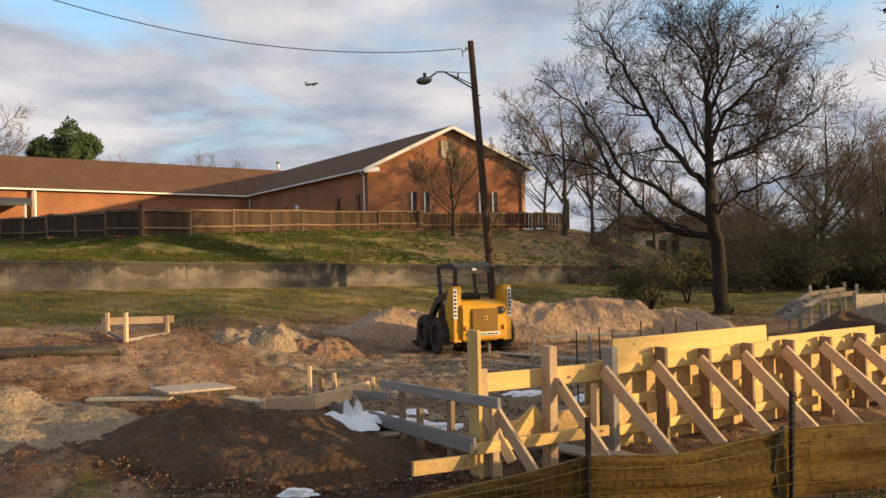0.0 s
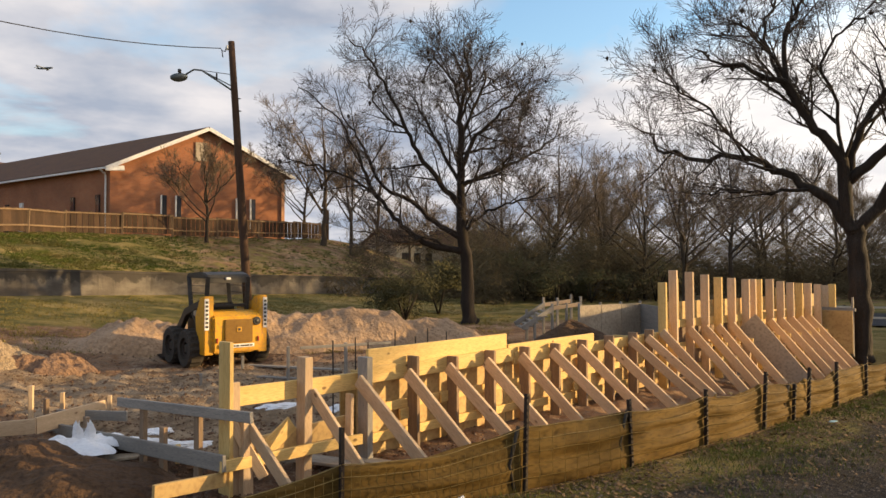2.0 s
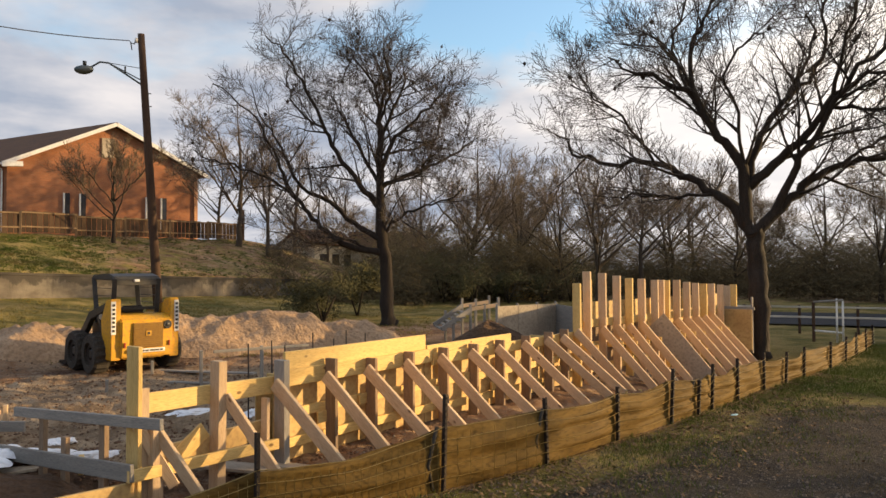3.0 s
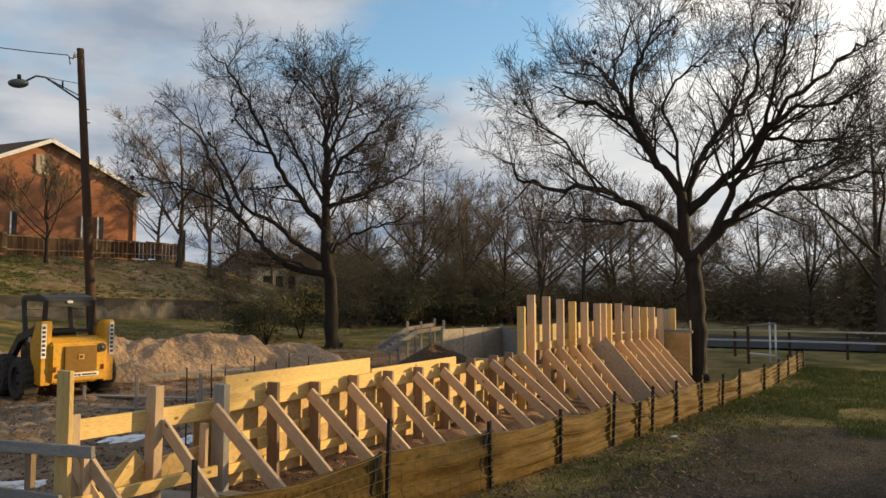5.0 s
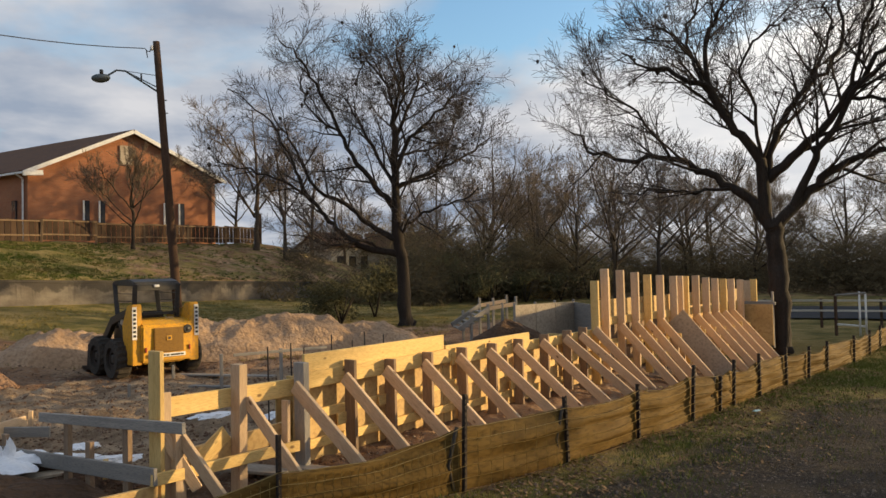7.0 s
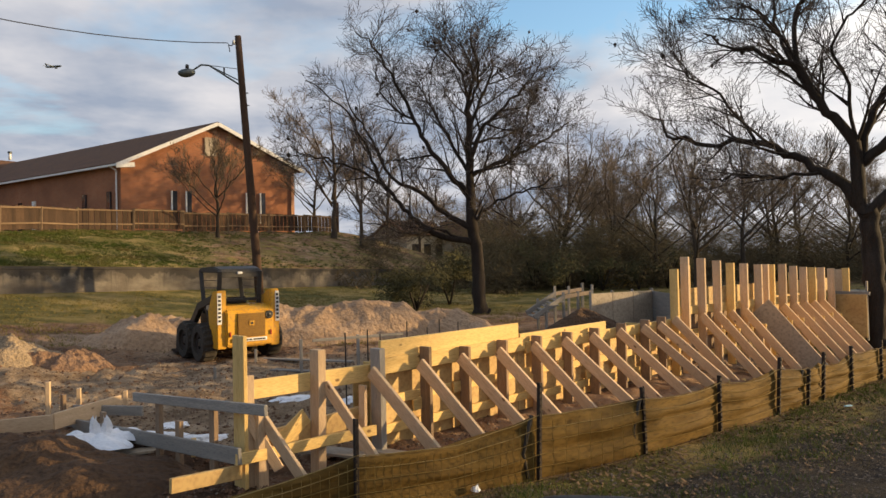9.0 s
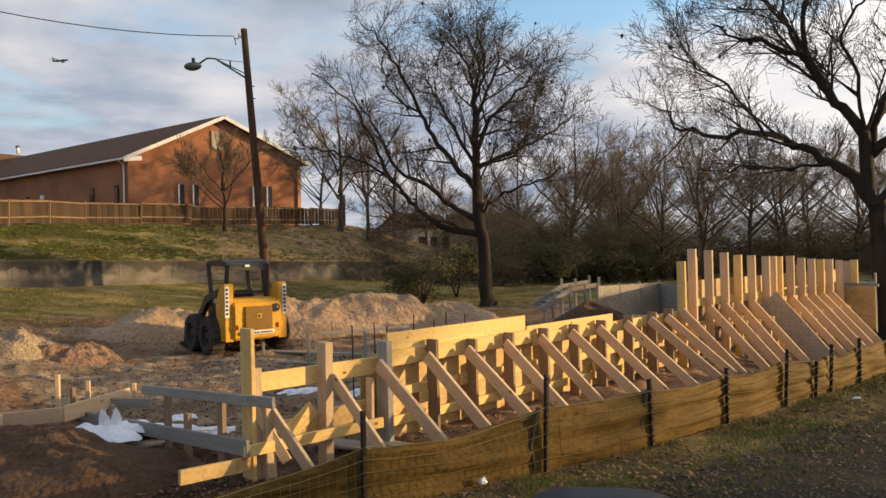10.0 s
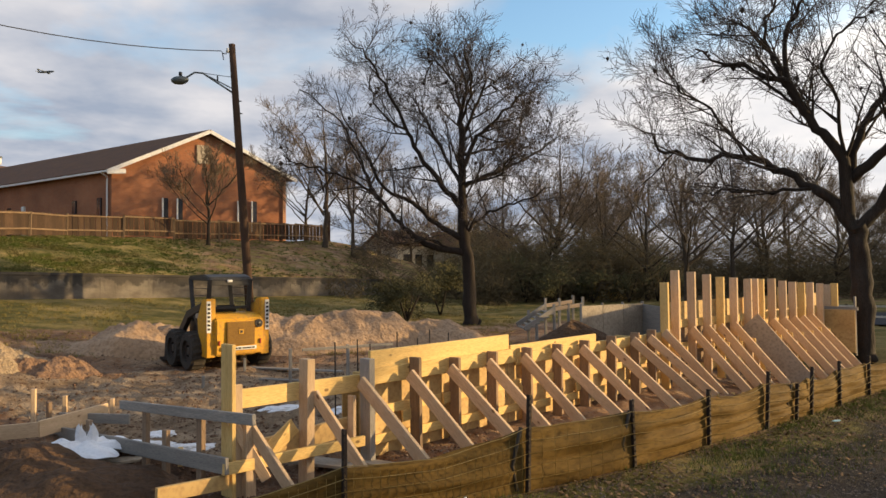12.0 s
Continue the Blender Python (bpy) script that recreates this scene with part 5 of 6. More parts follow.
def smooth_line(ctrl, per=4):
    """A soft line through the control points."""
    P = [Vector(c) for c in ctrl]
    P = [P[0] * 2 - P[1]] + P + [P[-1] * 2 - P[-2]]
    out = []
    for i in range(1, len(P) - 2):
        for k in range(per):
            t = k / per
            a, b, c, d = P[i - 1], P[i], P[i + 1], P[i + 2]
            out.append(0.5 * ((2 * b) + (c - a) * t + (2 * a - 5 * b + 4 * c - d) * t * t + (3 * b - a - 3 * c + d) * t ** 3))
    out.append(P[-2])
    return out


def tree_meshes(out, mats):
    return [mesh_of(n, out[n][0], out[n][1], m, n == "limb") for n, m in zip(("limb", "twig"), mats)]


def bare_tree(at, label, limbs, spec, seed, mats=("bark", "twig"), flare=1.0, pods=0):
    """limbs: (start radius, end radius, control points in the tree's own metres); the first is the trunk."""
    rnd = random.Random(seed)
    out = {"limb": ([], []), "twig": ([], [])}
    for k, (r0, r1, ctrl) in enumerate(limbs):
        pts = smooth_line(ctrl)
        for i in range(1, len(pts)):
            pts[i] = pts[i] + Vector((rnd.gauss(0, 1), rnd.gauss(0, 1), rnd.gauss(0, 1))) * (0.03 if k == 0 else 0.02 + 0.05 * i / len(pts))
        if k == 0:
            n = len(pts)
            radii = [r0 + (r1 - r0) * (i / (n - 1)) for i in range(n)]
            radii[0] *= 1.45 * flare
            radii[1] *= 1.12
            vv, ff = tube(pts, radii, 14, False, 0)
            for v in range(len(vv)):
                vv[v] = vv[v] + Vector((noise.noise(vv[v] * 3), noise.noise(vv[v] * 3 + Vector((5, 0, 0))), 0)) * r0 * 0.22
            out["limb"][0].extend(vv); out["limb"][1].extend(ff)
            if spec.get("trunk_kids"):
                top = pts[len(pts) // 3:]
                grow(out, top, r0 * 0.8, r1, 0, rnd, spec)
        else:
            grow(out, pts, r0, r1, 0, rnd, spec)
    e = thing("tree", at, label, "tree", "bare trees")
    for n, me in zip(("trunk", "crown"), tree_meshes(out, mats)):
        put(new(n, me), e, Matrix.Translation(at))
    if pods:
        V, Fc = [], []
        tips = [v for v in out["twig"][0] if v.z > 5.0]
        for _ in range(pods):
            p, b, r = tips[rnd.randrange(len(tips))], len(V), rnd.uniform(0.035, 0.085)
            V += [p + Vector(d) * r * rnd.uniform(0.6, 1.2) for d in ((1, 0, 0), (0, 1, 0), (-1, 0, 0), (0, -1, 0), (0, 0, 1), (0, 0, -1.3))]
            Fc += [(b + i, b + (i + 1) % 4, b + 4) for i in range(4)] + [(b + (i + 1) % 4, b + i, b + 5) for i in range(4)]
        tagged(put(new("seed_cluster", mesh_of("seed_cluster", V, Fc, "bark")), e, Matrix.Translation(at)), "dark dried seed clusters", kind="stuff")
    return e


BIG = dict(levels=4, split=2, kids=[12, 7, 5, 3], first=[0.16, 0.12, 0.12, 0.1], angle=(26, 56), lift=0.12, len=[1.95, 1.1, 0.56, 0.32], short=0.42,
           wander=0.085, rad=[0.045, 0.02, 0.010, 0.006], thin=0.0044)
# the spreading tree at the end of the wall
t2 = polar(48.6, 18.7, -0.05)
ux2, uy2 = polar(48.6 + 90, 1), polar(48.6, 1)
T2 = lambda u, z, d=0.0: ux2 * u + uy2 * d + Vector((0, 0, z))
bare_tree(t2, "large spreading bare tree with dark forked trunk", [
    (0.215, 0.2, [T2(0.05, -0.25, 0.0), T2(0.03, 0.07, 0.0), T2(0.01, 1.35, 0.0), T2(-0.05, 2.24, 0.0), T2(-0.1, 2.97, 0.0)]),
    (0.16, 0.018, [T2(-0.09, 2.75, 0.0), T2(-0.48, 3.49, 0.11), T2(-1.0, 3.88, 0.21), T2(-1.77, 4.36, 0.32), T2(-2.69, 4.74, 0.42), T2(-3.9, 4.83, 0.53), T2(-4.64, 5.37, 0.63), T2(-5.12, 5.78, 0.74)]),
    (0.05, 0.018, [T2(-0.95, 3.85, 0.2), T2(-1.79, 3.77, -0.12), T2(-2.71, 3.9, -0.45), T2(-3.13, 3.81, -0.77)]),
    (0.16, 0.018, [T2(-0.26, 3.07, 0.05), T2(-0.31, 4.4, -0.11), T2(-0.86, 5.18, -0.28), T2(-1.4, 6.1, -0.44), T2(-1.96, 6.53, -0.6), T2(-2.72, 6.82, -0.76), T2(-3.32, 7.12, -0.92)]),
    (0.07, 0.018, [T2(-1.33, 5.98, -0.42), T2(-1.46, 7.18, -0.37), T2(-1.13, 7.98, -0.33), T2(-0.72, 8.64, -0.28), T2(-0.33, 8.77, -0.24)]),
    (0.075, 0.018, [T2(-0.75, 5.03, -0.25), T2(-1.17, 5.97, -0.07), T2(-1.83, 7.22, 0.11), T2(-2.57, 8.02, 0.28), T2(-2.86, 7.91, 0.46)]),
    (0.115, 0.018, [T2(-0.27, 3.36, 0.01), T2(-0.09, 4.62, 0.15), T2(0.34, 5.62, 0.28), T2(0.78, 6.24, 0.42), T2(1.52, 6.99, 0.55), T2(1.59, 8.34, 0.69), T2(2.06, 8.64, 0.82)]),
    (0.13, 0.018, [T2(-0.18, 3.97, 0.08), T2(0.52, 4.58, -0.1), T2(1.16, 5.22, -0.28), T2(1.59, 5.86, -0.47), T2(2.41, 6.56, -0.65), T2(3.31, 7.4, -0.83), T2(3.64, 7.5, -1.01)]),
    (0.055, 0.018, [T2(1.44, 5.64, -0.41), T2(2.18, 5.54, -0.22), T2(3.24, 5.62, -0.03), T2(3.64, 5.58, 0.16)]),
    (0.15, 0.018, [T2(-0.09, 2.79, 0.0), T2(0.7, 3.65, 0.15), T2(1.33, 4.18, 0.31), T2(1.85, 4.46, 0.46), T2(2.73, 4.57, 0.61), T2(3.86, 4.82, 0.77), T2(4.36, 4.95, 0.92)]),
    (0.11, 0.018, [T2(0.33, 3.24, 0.08), T2(0.83, 4.34, -0.16), T2(1.37, 5.21, -0.4), T2(1.9, 6.06, -0.64), T2(2.98, 6.29, -0.88), T2(3.46, 6.46, -1.12)]),
    (0.05, 0.018, [T2(0.69, 6.12, 0.39), T2(1.13, 6.91, 0.7), T2(1.27, 8.04, 1.02), T2(1.17, 8.39, 1.33)]),
    (0.06, 0.018, [T2(-1.12, 5.62, -0.36), T2(-1.61, 6.6, 0.06), T2(-1.93, 7.83, 0.48), T2(-1.56, 8.87, 0.89), T2(-1.61, 9.21, 1.31)]),
    (0.045, 0.018, [T2(-2.35, 4.6, 0.38), T2(-2.92, 5.62, 0.09), T2(-3.75, 6.42, -0.21), T2(-4.31, 6.72, -0.5)]),
    (0.05, 0.018, [T2(-0.23, 3.61, 0.04), T2(-0.42, 5.33, -0.42), T2(-0.61, 6.5, -0.88), T2(-0.15, 7.16, -1.34), T2(0.27, 7.0, -1.8)]),
    (0.045, 0.018, [T2(1.85, 4.46, 0.46), T2(2.55, 4.91, 0.19), T2(3.32, 5.07, -0.07), T2(3.64, 5.0, -0.34)]),
    (0.05, 0.018, [T2(1.59, 5.86, -0.47), T2(1.82, 6.84, -0.84), T2(2.06, 7.83, -1.21), T2(2.02, 8.34, -1.58)])], BIG, 21, pods=50)
# the taller tree behind the sand heaps
t1 = polar(20.75, 26.0, 0.26)
ux1, uy1 = polar(20.75 + 90, 1), polar(20.75, 1)
T1 = lambda u, z, d=0.0: ux1 * u + uy1 * d + Vector((0, 0, z))
MID = dict(BIG, trunk_kids=True, kids=[11, 7, 5, 3], angle=(28, 60), lift=0.10, first=[0.10, 0.12, 0.12, 0.1], short=0.42, len=[2.0, 1.15, 0.62, 0.38], thin=0.0054, rad=[0.042, 0.02, 0.011, 0.007])
bare_tree(t1, "tall bare tree with dense fine twigs and dark trunk", [
    (0.27, 0.07, [T1(-0.009999999999999998, -0.25, 0.0), T1(-0.03, 0.14, 0.0), T1(-0.09, 1.8, 0.0), T1(-0.26, 3.19, 0.0), T1(-0.31, 4.31, 0.0), T1(-0.28, 5.57, 0.0), T1(-0.3, 6.83, 0.0), T1(-0.3, 7.6, 0.0)]),
    (0.13, 0.018, [T1(-0.15, 2.29, 0.0), T1(-1.41, 2.57, -0.07), T1(-2.1, 3.07, -0.14), T1(-2.66, 3.56, -0.22), T1(-3.19, 4.22, -0.29), T1(-3.78, 5.32, -0.36), T1(-4.23, 6.45, -0.43), T1(-4.84, 7.3, -0.51), T1(-6.1, 8.29, -0.58)]),
    (0.06, 0.018, [T1(-3.16, 4.18, -0.29), T1(-3.78, 4.69, -0.53), T1(-4.7, 5.12, -0.77), T1(-5.9, 5.41, -1.02), T1(-6.39, 5.8, -1.26)]),
    (0.12, 0.018, [T1(-0.21, 2.81, 0.0), T1(-1.26, 3.41, 0.19), T1(-2.1, 4.18, 0.39), T1(-3.22, 4.82, 0.58), T1(-3.92, 6.23, 0.78), T1(-4.55, 7.16, 0.97), T1(-5.09, 8.61, 1.17)]),
    (0.12, 0.018, [T1(-0.3, 4.03, 0.0), T1(-0.98, 4.73, -0.16), T1(-1.81, 5.86, -0.33), T1(-2.37, 6.99, -0.49), T1(-2.93, 8.27, -0.65), T1(-3.64, 9.27, -0.82), T1(-4.24, 9.75, -0.98)]),
    (0.05, 0.018, [T1(-2.23, 6.71, -0.45), T1(-3.07, 7.28, -0.12), T1(-3.64, 8.42, 0.22), T1(-3.4, 9.75, 0.55)]),
    (0.1, 0.018, [T1(-0.3, 4.66, 0.0), T1(0.69, 5.14, 0.17), T1(1.8, 5.62, 0.35), T1(2.78, 6.16, 0.52), T1(3.14, 6.64, 0.7)]),
    (0.1, 0.018, [T1(-0.29, 5.29, 0.0), T1(0.28, 6.47, -0.15), T1(0.98, 7.09, -0.3), T1(1.82, 7.92, -0.46), T1(2.17, 8.34, -0.61)]),
    (0.075, 0.018, [T1(-0.29, 6.41, 0.0), T1(0.29, 7.8, 0.25), T1(0.71, 8.78, 0.5), T1(0.99, 8.36, 0.75)]),
    (0.06, 0.018, [T1(-0.3, 7.53, 0.0), T1(-0.55, 8.38, -0.14), T1(-1.24, 9.23, -0.28), T1(-1.59, 8.47, -0.42)]),
    (0.08, 0.018, [T1(-0.3, 4.73, 0.0), T1(-1.11, 6.28, 0.5), T1(-1.81, 7.69, 1.0), T1(-2.02, 8.47, 1.5)]),
    (0.07, 0.018, [T1(-0.24, 3.01, 0.0), T1(0.41, 3.61, -0.26), T1(1.03, 3.88, -0.53), T1(2.07, 4.22, -0.79), T1(2.62, 4.53, -1.05)]),
    (0.06, 0.018, [T1(-0.28, 5.85, 0.0), T1(0.7, 6.12, 0.42), T1(1.53, 6.46, 0.83), T1(1.92, 6.67, 1.25)]),
    (0.06, 0.018, [T1(-0.3, 7.39, 0.0), T1(-0.13, 8.51, 0.22), T1(-0.54, 9.65, 0.45), T1(-0.82, 9.06, 0.67)]),
    (0.055, 0.018, [T1(-0.3, 7.11, 0.0), T1(0.08, 8.23, -0.33), T1(-0.12, 9.5, -0.67), T1(-0.01, 8.91, -1.0)]),
    (0.05, 0.018, [T1(-0.62, 2.4, -0.03), T1(-1.41, 2.78, -0.28), T1(-2.38, 2.65, -0.54), T1(-3.36, 2.93, -0.79), T1(-3.85, 3.0, -1.05)]),
    (0.045, 0.018, [T1(0.19, 4.9, 0.08), T1(1.11, 5.13, -0.44), T1(1.67, 6.39, -0.97), T1(1.75, 6.88, -1.5)])], MID, 33, pods=130)


def plain_limbs(h, rnd, spread=0.35):
    """A trunk and a handful of rising limbs for a tree of height h."""
    limbs = [(0.016 * h + 0.03, 0.02, [Vector((0, 0, -0.3)), Vector((rnd.gauss(0, 0.1), rnd.gauss(0, 0.1), h * 0.3)), Vector((rnd.gauss(0, 0.25), rnd.gauss(0, 0.25), h * 0.62)), Vector((rnd.gauss(0, 0.5), rnd.gauss(0, 0.5), h))])]
    for k in range(7):
        a, z = rnd.uniform(0, 6.28), h * rnd.uniform(0.2, 0.5)
        o = Vector((math.cos(a), math.sin(a), 0))
        limbs.append((0.008 * h, 0.012, [Vector((0, 0, z)), o * h * spread * 0.45 + Vector((0, 0, z + h * 0.16)), o * h * spread * 0.85 + Vector((0, 0, z + h * 0.32)), o * h * spread * rnd.uniform(0.9, 1.3) + Vector((0, 0, z + h * rnd.uniform(0.4, 0.55)))]))
    return limbs


FAR = dict(levels=3, split=1, kids=[8, 7, 5, 0], first=[0.35, 0.2, 0.1, 0.1], angle=(25, 58), lift=0.2, len=[2.2, 1.1, 0.6, 0.3], short=0.4, wander=0.2,
           rad=[0.045, 0.02, 0.012, 0.009], thin=0.008, trunk_kids=True)
protos = [bare_tree(Vector((0, 0, 0)), "slender bare tree at the wood's edge", plain_limbs(h, random.Random(s), sp), FAR, s, ("hazed_far_bark", "hazed_far_twig")) for h, s, sp in ((9.5, 51, 0.36), (8.0, 52, 0.42), (11.0, 53, 0.30), (8.5, 54, 0.5))]


def plant(proto, az, r, scale=1.0, turn=0.0, z=None):
    p = polar(az, r)
    z = on_ground(p.x, p.y) if z is None else z
    e = copy_thing(proto, Matrix.Translation((p.x, p.y, z - 0.1)) @ pose(0, 0, 0, 0, 0, turn) @ Matrix.Scale(scale, 4))
    e.matrix_basis = Matrix.Translation((p.x, p.y, z - 0.1)) @ pose(0, 0, 0, 0, 0, turn) @ Matrix.Scale(scale, 4)
    return e


rt = random.Random(77)
for i, (az, r, sc) in enumerate(((9.2, 47.0, 0.85), (7.8, 49.5, 0.75), (11.5, 46, 0.8), (13.5, 50, 0.9), (27.0, 44.0, 0.95), (29.5, 46.0, 1.0), (31.5, 48.0, 0.9), (35.0, 44.0, 0.9), (37.0, 38.0, 0.8),
                                 (39.5, 46.0, 0.95), (42.0, 42.0, 1.0), (44.0, 52.0, 1.0), (46.0, 47.0, 0.9), (50.0, 52.0, 1.0), (52.5, 45.0, 0.85), (55.0, 36.0, 0.72), (57.5, 50.0, 1.0), (60.5, 26.5, 0.85), (63.0, 48.0, 0.95),
                                 (24.5, 54.0, 0.85), (22.0, 58.0, 0.85), (17.0, 58.0, 0.85), (19.5, 62.0, 0.9), (33.2, 58.0, 1.0), (48.5, 62.0, 1.1), (66.0, 40.0, 0.9), (70.0, 45.0, 1.0), (26.0, 43.0, 0.8),
                                 (-17.6, 88.0, 1.15), (-34.0, 80.0, 1.25), (-24.5, 92.0, 1.1), (-19.5, 98.0, 1.1))):
    if az > 14:
        az, r, sc = az + rt.uniform(-1.2, 1.2), r + rt.uniform(-3, 9), sc * rt.uniform(0.75, 1.15)
    plant(protos[rt.randrange(len(protos))], az, r, sc, rt.uniform(0, 360))
for k in range(18):
    plant(protos[rt.randrange(len(protos))], rt.uniform(20, 72), rt.uniform(46, 78), rt.uniform(0.6, 1.1), rt.uniform(0, 360))
# trees added on the sunward side, out of view, to shade the near ground
for i, (q, s) in enumerate(((5.0, 27.0), (1.5, 29.0), (-3.0, 28.0), (-8.0, 30.0), (3.0, 33.0))):
    x, y = 0.242 * q + 0.970 * s, 0.970 * q - 0.242 * s
    plant(protos[i % 3], math.degrees(math.atan2(x, y)), math.hypot(x, y), 0.75, i * 70.0, 0.0)
for p in protos:
    for o in (*p.children_recursive, p):
        bpy.data.objects.remove(o)
# the small tree on the bank in front of the gable
SMALL = dict(FAR, kids=[9, 7, 5, 0], len=[1.3, 0.75, 0.42, 0.2], thin=0.008, angle=(20, 45), lift=0.3)
bare_tree(polar(0.6, 42.0, ground_z(0.6, 42.0) - 0.05), "small bare vase-shaped tree on the bank", plain_limbs(5.2, random.Random(4), 0.38), SMALL, 61, ("bark", "hazed_far_twig"))


# ---------------------------------------------------------------- brush and evergreens
def leaf_cloud(name, blobs, size, count, mat, seed, parent=None, flat=0.6):
    """Many small leaf clumps scattered through soft blobs (centre, radii); uneven edge with gaps."""
    rnd = random.Random(seed)
    V, Fc = [], []
    total = sum(b[1][0] * b[1][1] * b[1][2] for b in blobs)
    for c, rad in blobs:
        for _ in range(int(count * rad[0] * rad[1] * rad[2] / total)):
            d = Vector((rnd.gauss(0, 1), rnd.gauss(0, 1), rnd.gauss(0, 1))).normalized() * rnd.random() ** 0.45
            p = Vector((c[0] + d.x * rad[0], c[1] + d.y * rad[1], c[2] + d.z * rad[2]))
            if noise.noise(p * 0.9) < -0.12:
                continue
            u = Vector((rnd.gauss(0, 1), rnd.gauss(0, 1), rnd.gauss(0, 1))).normalized()
            w = u.orthogonal().normalized()
            s = size * rnd.uniform(0.5, 1.3)
            b = len(V)
            V += [p - u * s, p + w * s * flat * 0.5, p + u * s, p - w * s * flat * 0.5]
            Fc.append((b, b + 1, b + 2, b + 3))
    return mesh_of(name, V, Fc, mat)


# hedge out of view, added to shade the gravel verge and dark mound
rb = random.Random(12)
blobs = []
for k in range(26):
    q, s = -13 + 19.0 * (k + 0.5) / 26, 28 + rb.uniform(-2, 2)
    blobs.append(((0.242 * q + 0.970 * s, 0.970 * q - 0.242 * s, 2.0), (1.5, 1.5, 2.5)))
tagged(new("hedgerow", leaf_cloud("hedgerow", blobs, 0.16, 42000, "brush", 40)), "dense brown hedge added out of view to shade the near ground", "brush", kind="stuff")
# mostly unseen hedge, added to shade the ground around the rail fence
shade_belt = []
for k in range(16):
    q, s = 16.2 + 10.8 * (k + 0.5) / 16, 27 + rb.uniform(-2.0, 2.0)
    shade_belt.append(((0.242 * q + 0.970 * s, 0.970 * q - 0.242 * s, 1.7), (1.3, 1.3, 2.0)))
tagged(new("hedgerow", leaf_cloud("hedgerow", shade_belt, 0.16, 34000, "brush", 41)), "dark olive hedge beyond the lane, added mostly out of view for shade", "brush", kind="stuff")
for lab, az0, az1, r0, r1, n, h, size, cnt in (
        ("dark tangled winter brush under the trees", 20, 68, 43, 56, 60, (1.8, 3.8), 0.42, 90000),
        ("dense dark thicket behind the tall tree", 22, 34, 41, 48, 24, (2.2, 4.2), 0.4, 40000),
        ("distant brown woodland edge", 13, 95, 60, 84, 90, (2.8, 5.2), 0.6, 140000),
        ("tangled brush at the end of the bank", 11, 23, 36, 46, 18, (0.8, 1.7), 0.4, 8000)):
    blobs = []
    for k in range(n):
        az, r = az0 + (az1 - az0) * (k + rb.random()) / n, rb.uniform(r0, r1)
        hh = rb.uniform(*h)
        p = polar(az, r)
        blobs.append(((p.x, p.y, on_ground(p.x, p.y) + hh * 0.5), (hh * 0.95, hh * 0.95, hh * 0.75)))
    tagged(new("brush", leaf_cloud("brush", blobs, size, cnt, "brush", n, flat=0.075)), lab, "brush", kind="stuff")
    tagged(new("undergrowth", leaf_cloud("undergrowth", [((c[0], c[1], c[2] * 0.5), (q[0], q[1], q[2] * 0.6)) for c, q in blobs], 0.16, cnt // 2, "brush", n + 1)), lab + ", dead leaves", "brush", kind="stuff")


def bush(at, rad, label, mat, size, count, seed, name="bush"):
    e = thing(name, at, label, name)
    rnd = random.Random(seed)
    blobs = [((rnd.uniform(-0.6, 0.6) * rad[0], rnd.uniform(-0.6, 0.6) * rad[1], rad[2] * rnd.uniform(0.45, 1.2)), (rad[0] * 0.6, rad[1] * 0.6, rad[2] * 0.5)) for _ in range(8)]
    put(new("foliage", leaf_cloud("foliage", blobs, size, count, mat, seed)), e, Matrix.Translation(at))
    for k in range(5):
        a = rnd.uniform(0, 6.28)
        tube_ob("stem", [Vector(at), Vector(at) + Vector((math.cos(a) * rad[0] * 0.4, math.sin(a) * rad[1] * 0.4, rad[2]))], [0.05, 0.015], "bark", e, 5)
    return e


g = polar(15.6, 27.0)
bush((g.x, g.y, on_ground(g.x, g.y) - 0.05), (1.5, 1.5, 1.15), "dark olive bush beside the sand heap", "olive_leaf", 0.075, 8000, 5)
g = polar(18.3, 30.0)
bush((g.x, g.y, on_ground(g.x, g.y) - 0.05), (1.3, 1.3, 1.6), "dark olive bush under the tall tree", "olive_leaf", 0.08, 7000, 6)
g = polar(-27.7, 88.0)
ev = thing("evergreen_tree", (g.x, g.y, 3.8), "dense dark green evergreen behind the hall roof", "tree")
tube_ob("trunk", [(g.x, g.y, 3.6), (g.x, g.y, 16.5)], [0.35, 0.1], "bark", ev)
re_ = random.Random(9)
put(new("crown", leaf_cloud("crown", [((re_.uniform(-2.9, 2.6), re_.uniform(-2, 2), re_.uniform(8.0, 12.0)), (1.5, 1.5, 1.1)) for _ in range(16)] + [((0.4, 0, 13.6), (0.9, 0.9, 1.2)), ((0, 0, 9), (3.8, 2.5, 2.8)), ((-1.7, 0, 11.2), (2.3, 2.0, 1.7)), ((1.9, 0, 11.4), (2.0, 2.0, 1.7)), ((0.3, 0, 12.4), (1.9, 1.6, 1.3)), ((-1.2, 0, 10.5), (2.6, 2.0, 1.6))], 0.24, 46000, "green_leaf", 15)), ev, Matrix.Translation((g.x, g.y, 3.8)))


# ---------------------------------------------------------------- loose things on the site
def site(az, r, z=0.0):
    p = polar(az, r)
    return Vector((p.x, p.y, on_ground(p.x, p.y) + z))


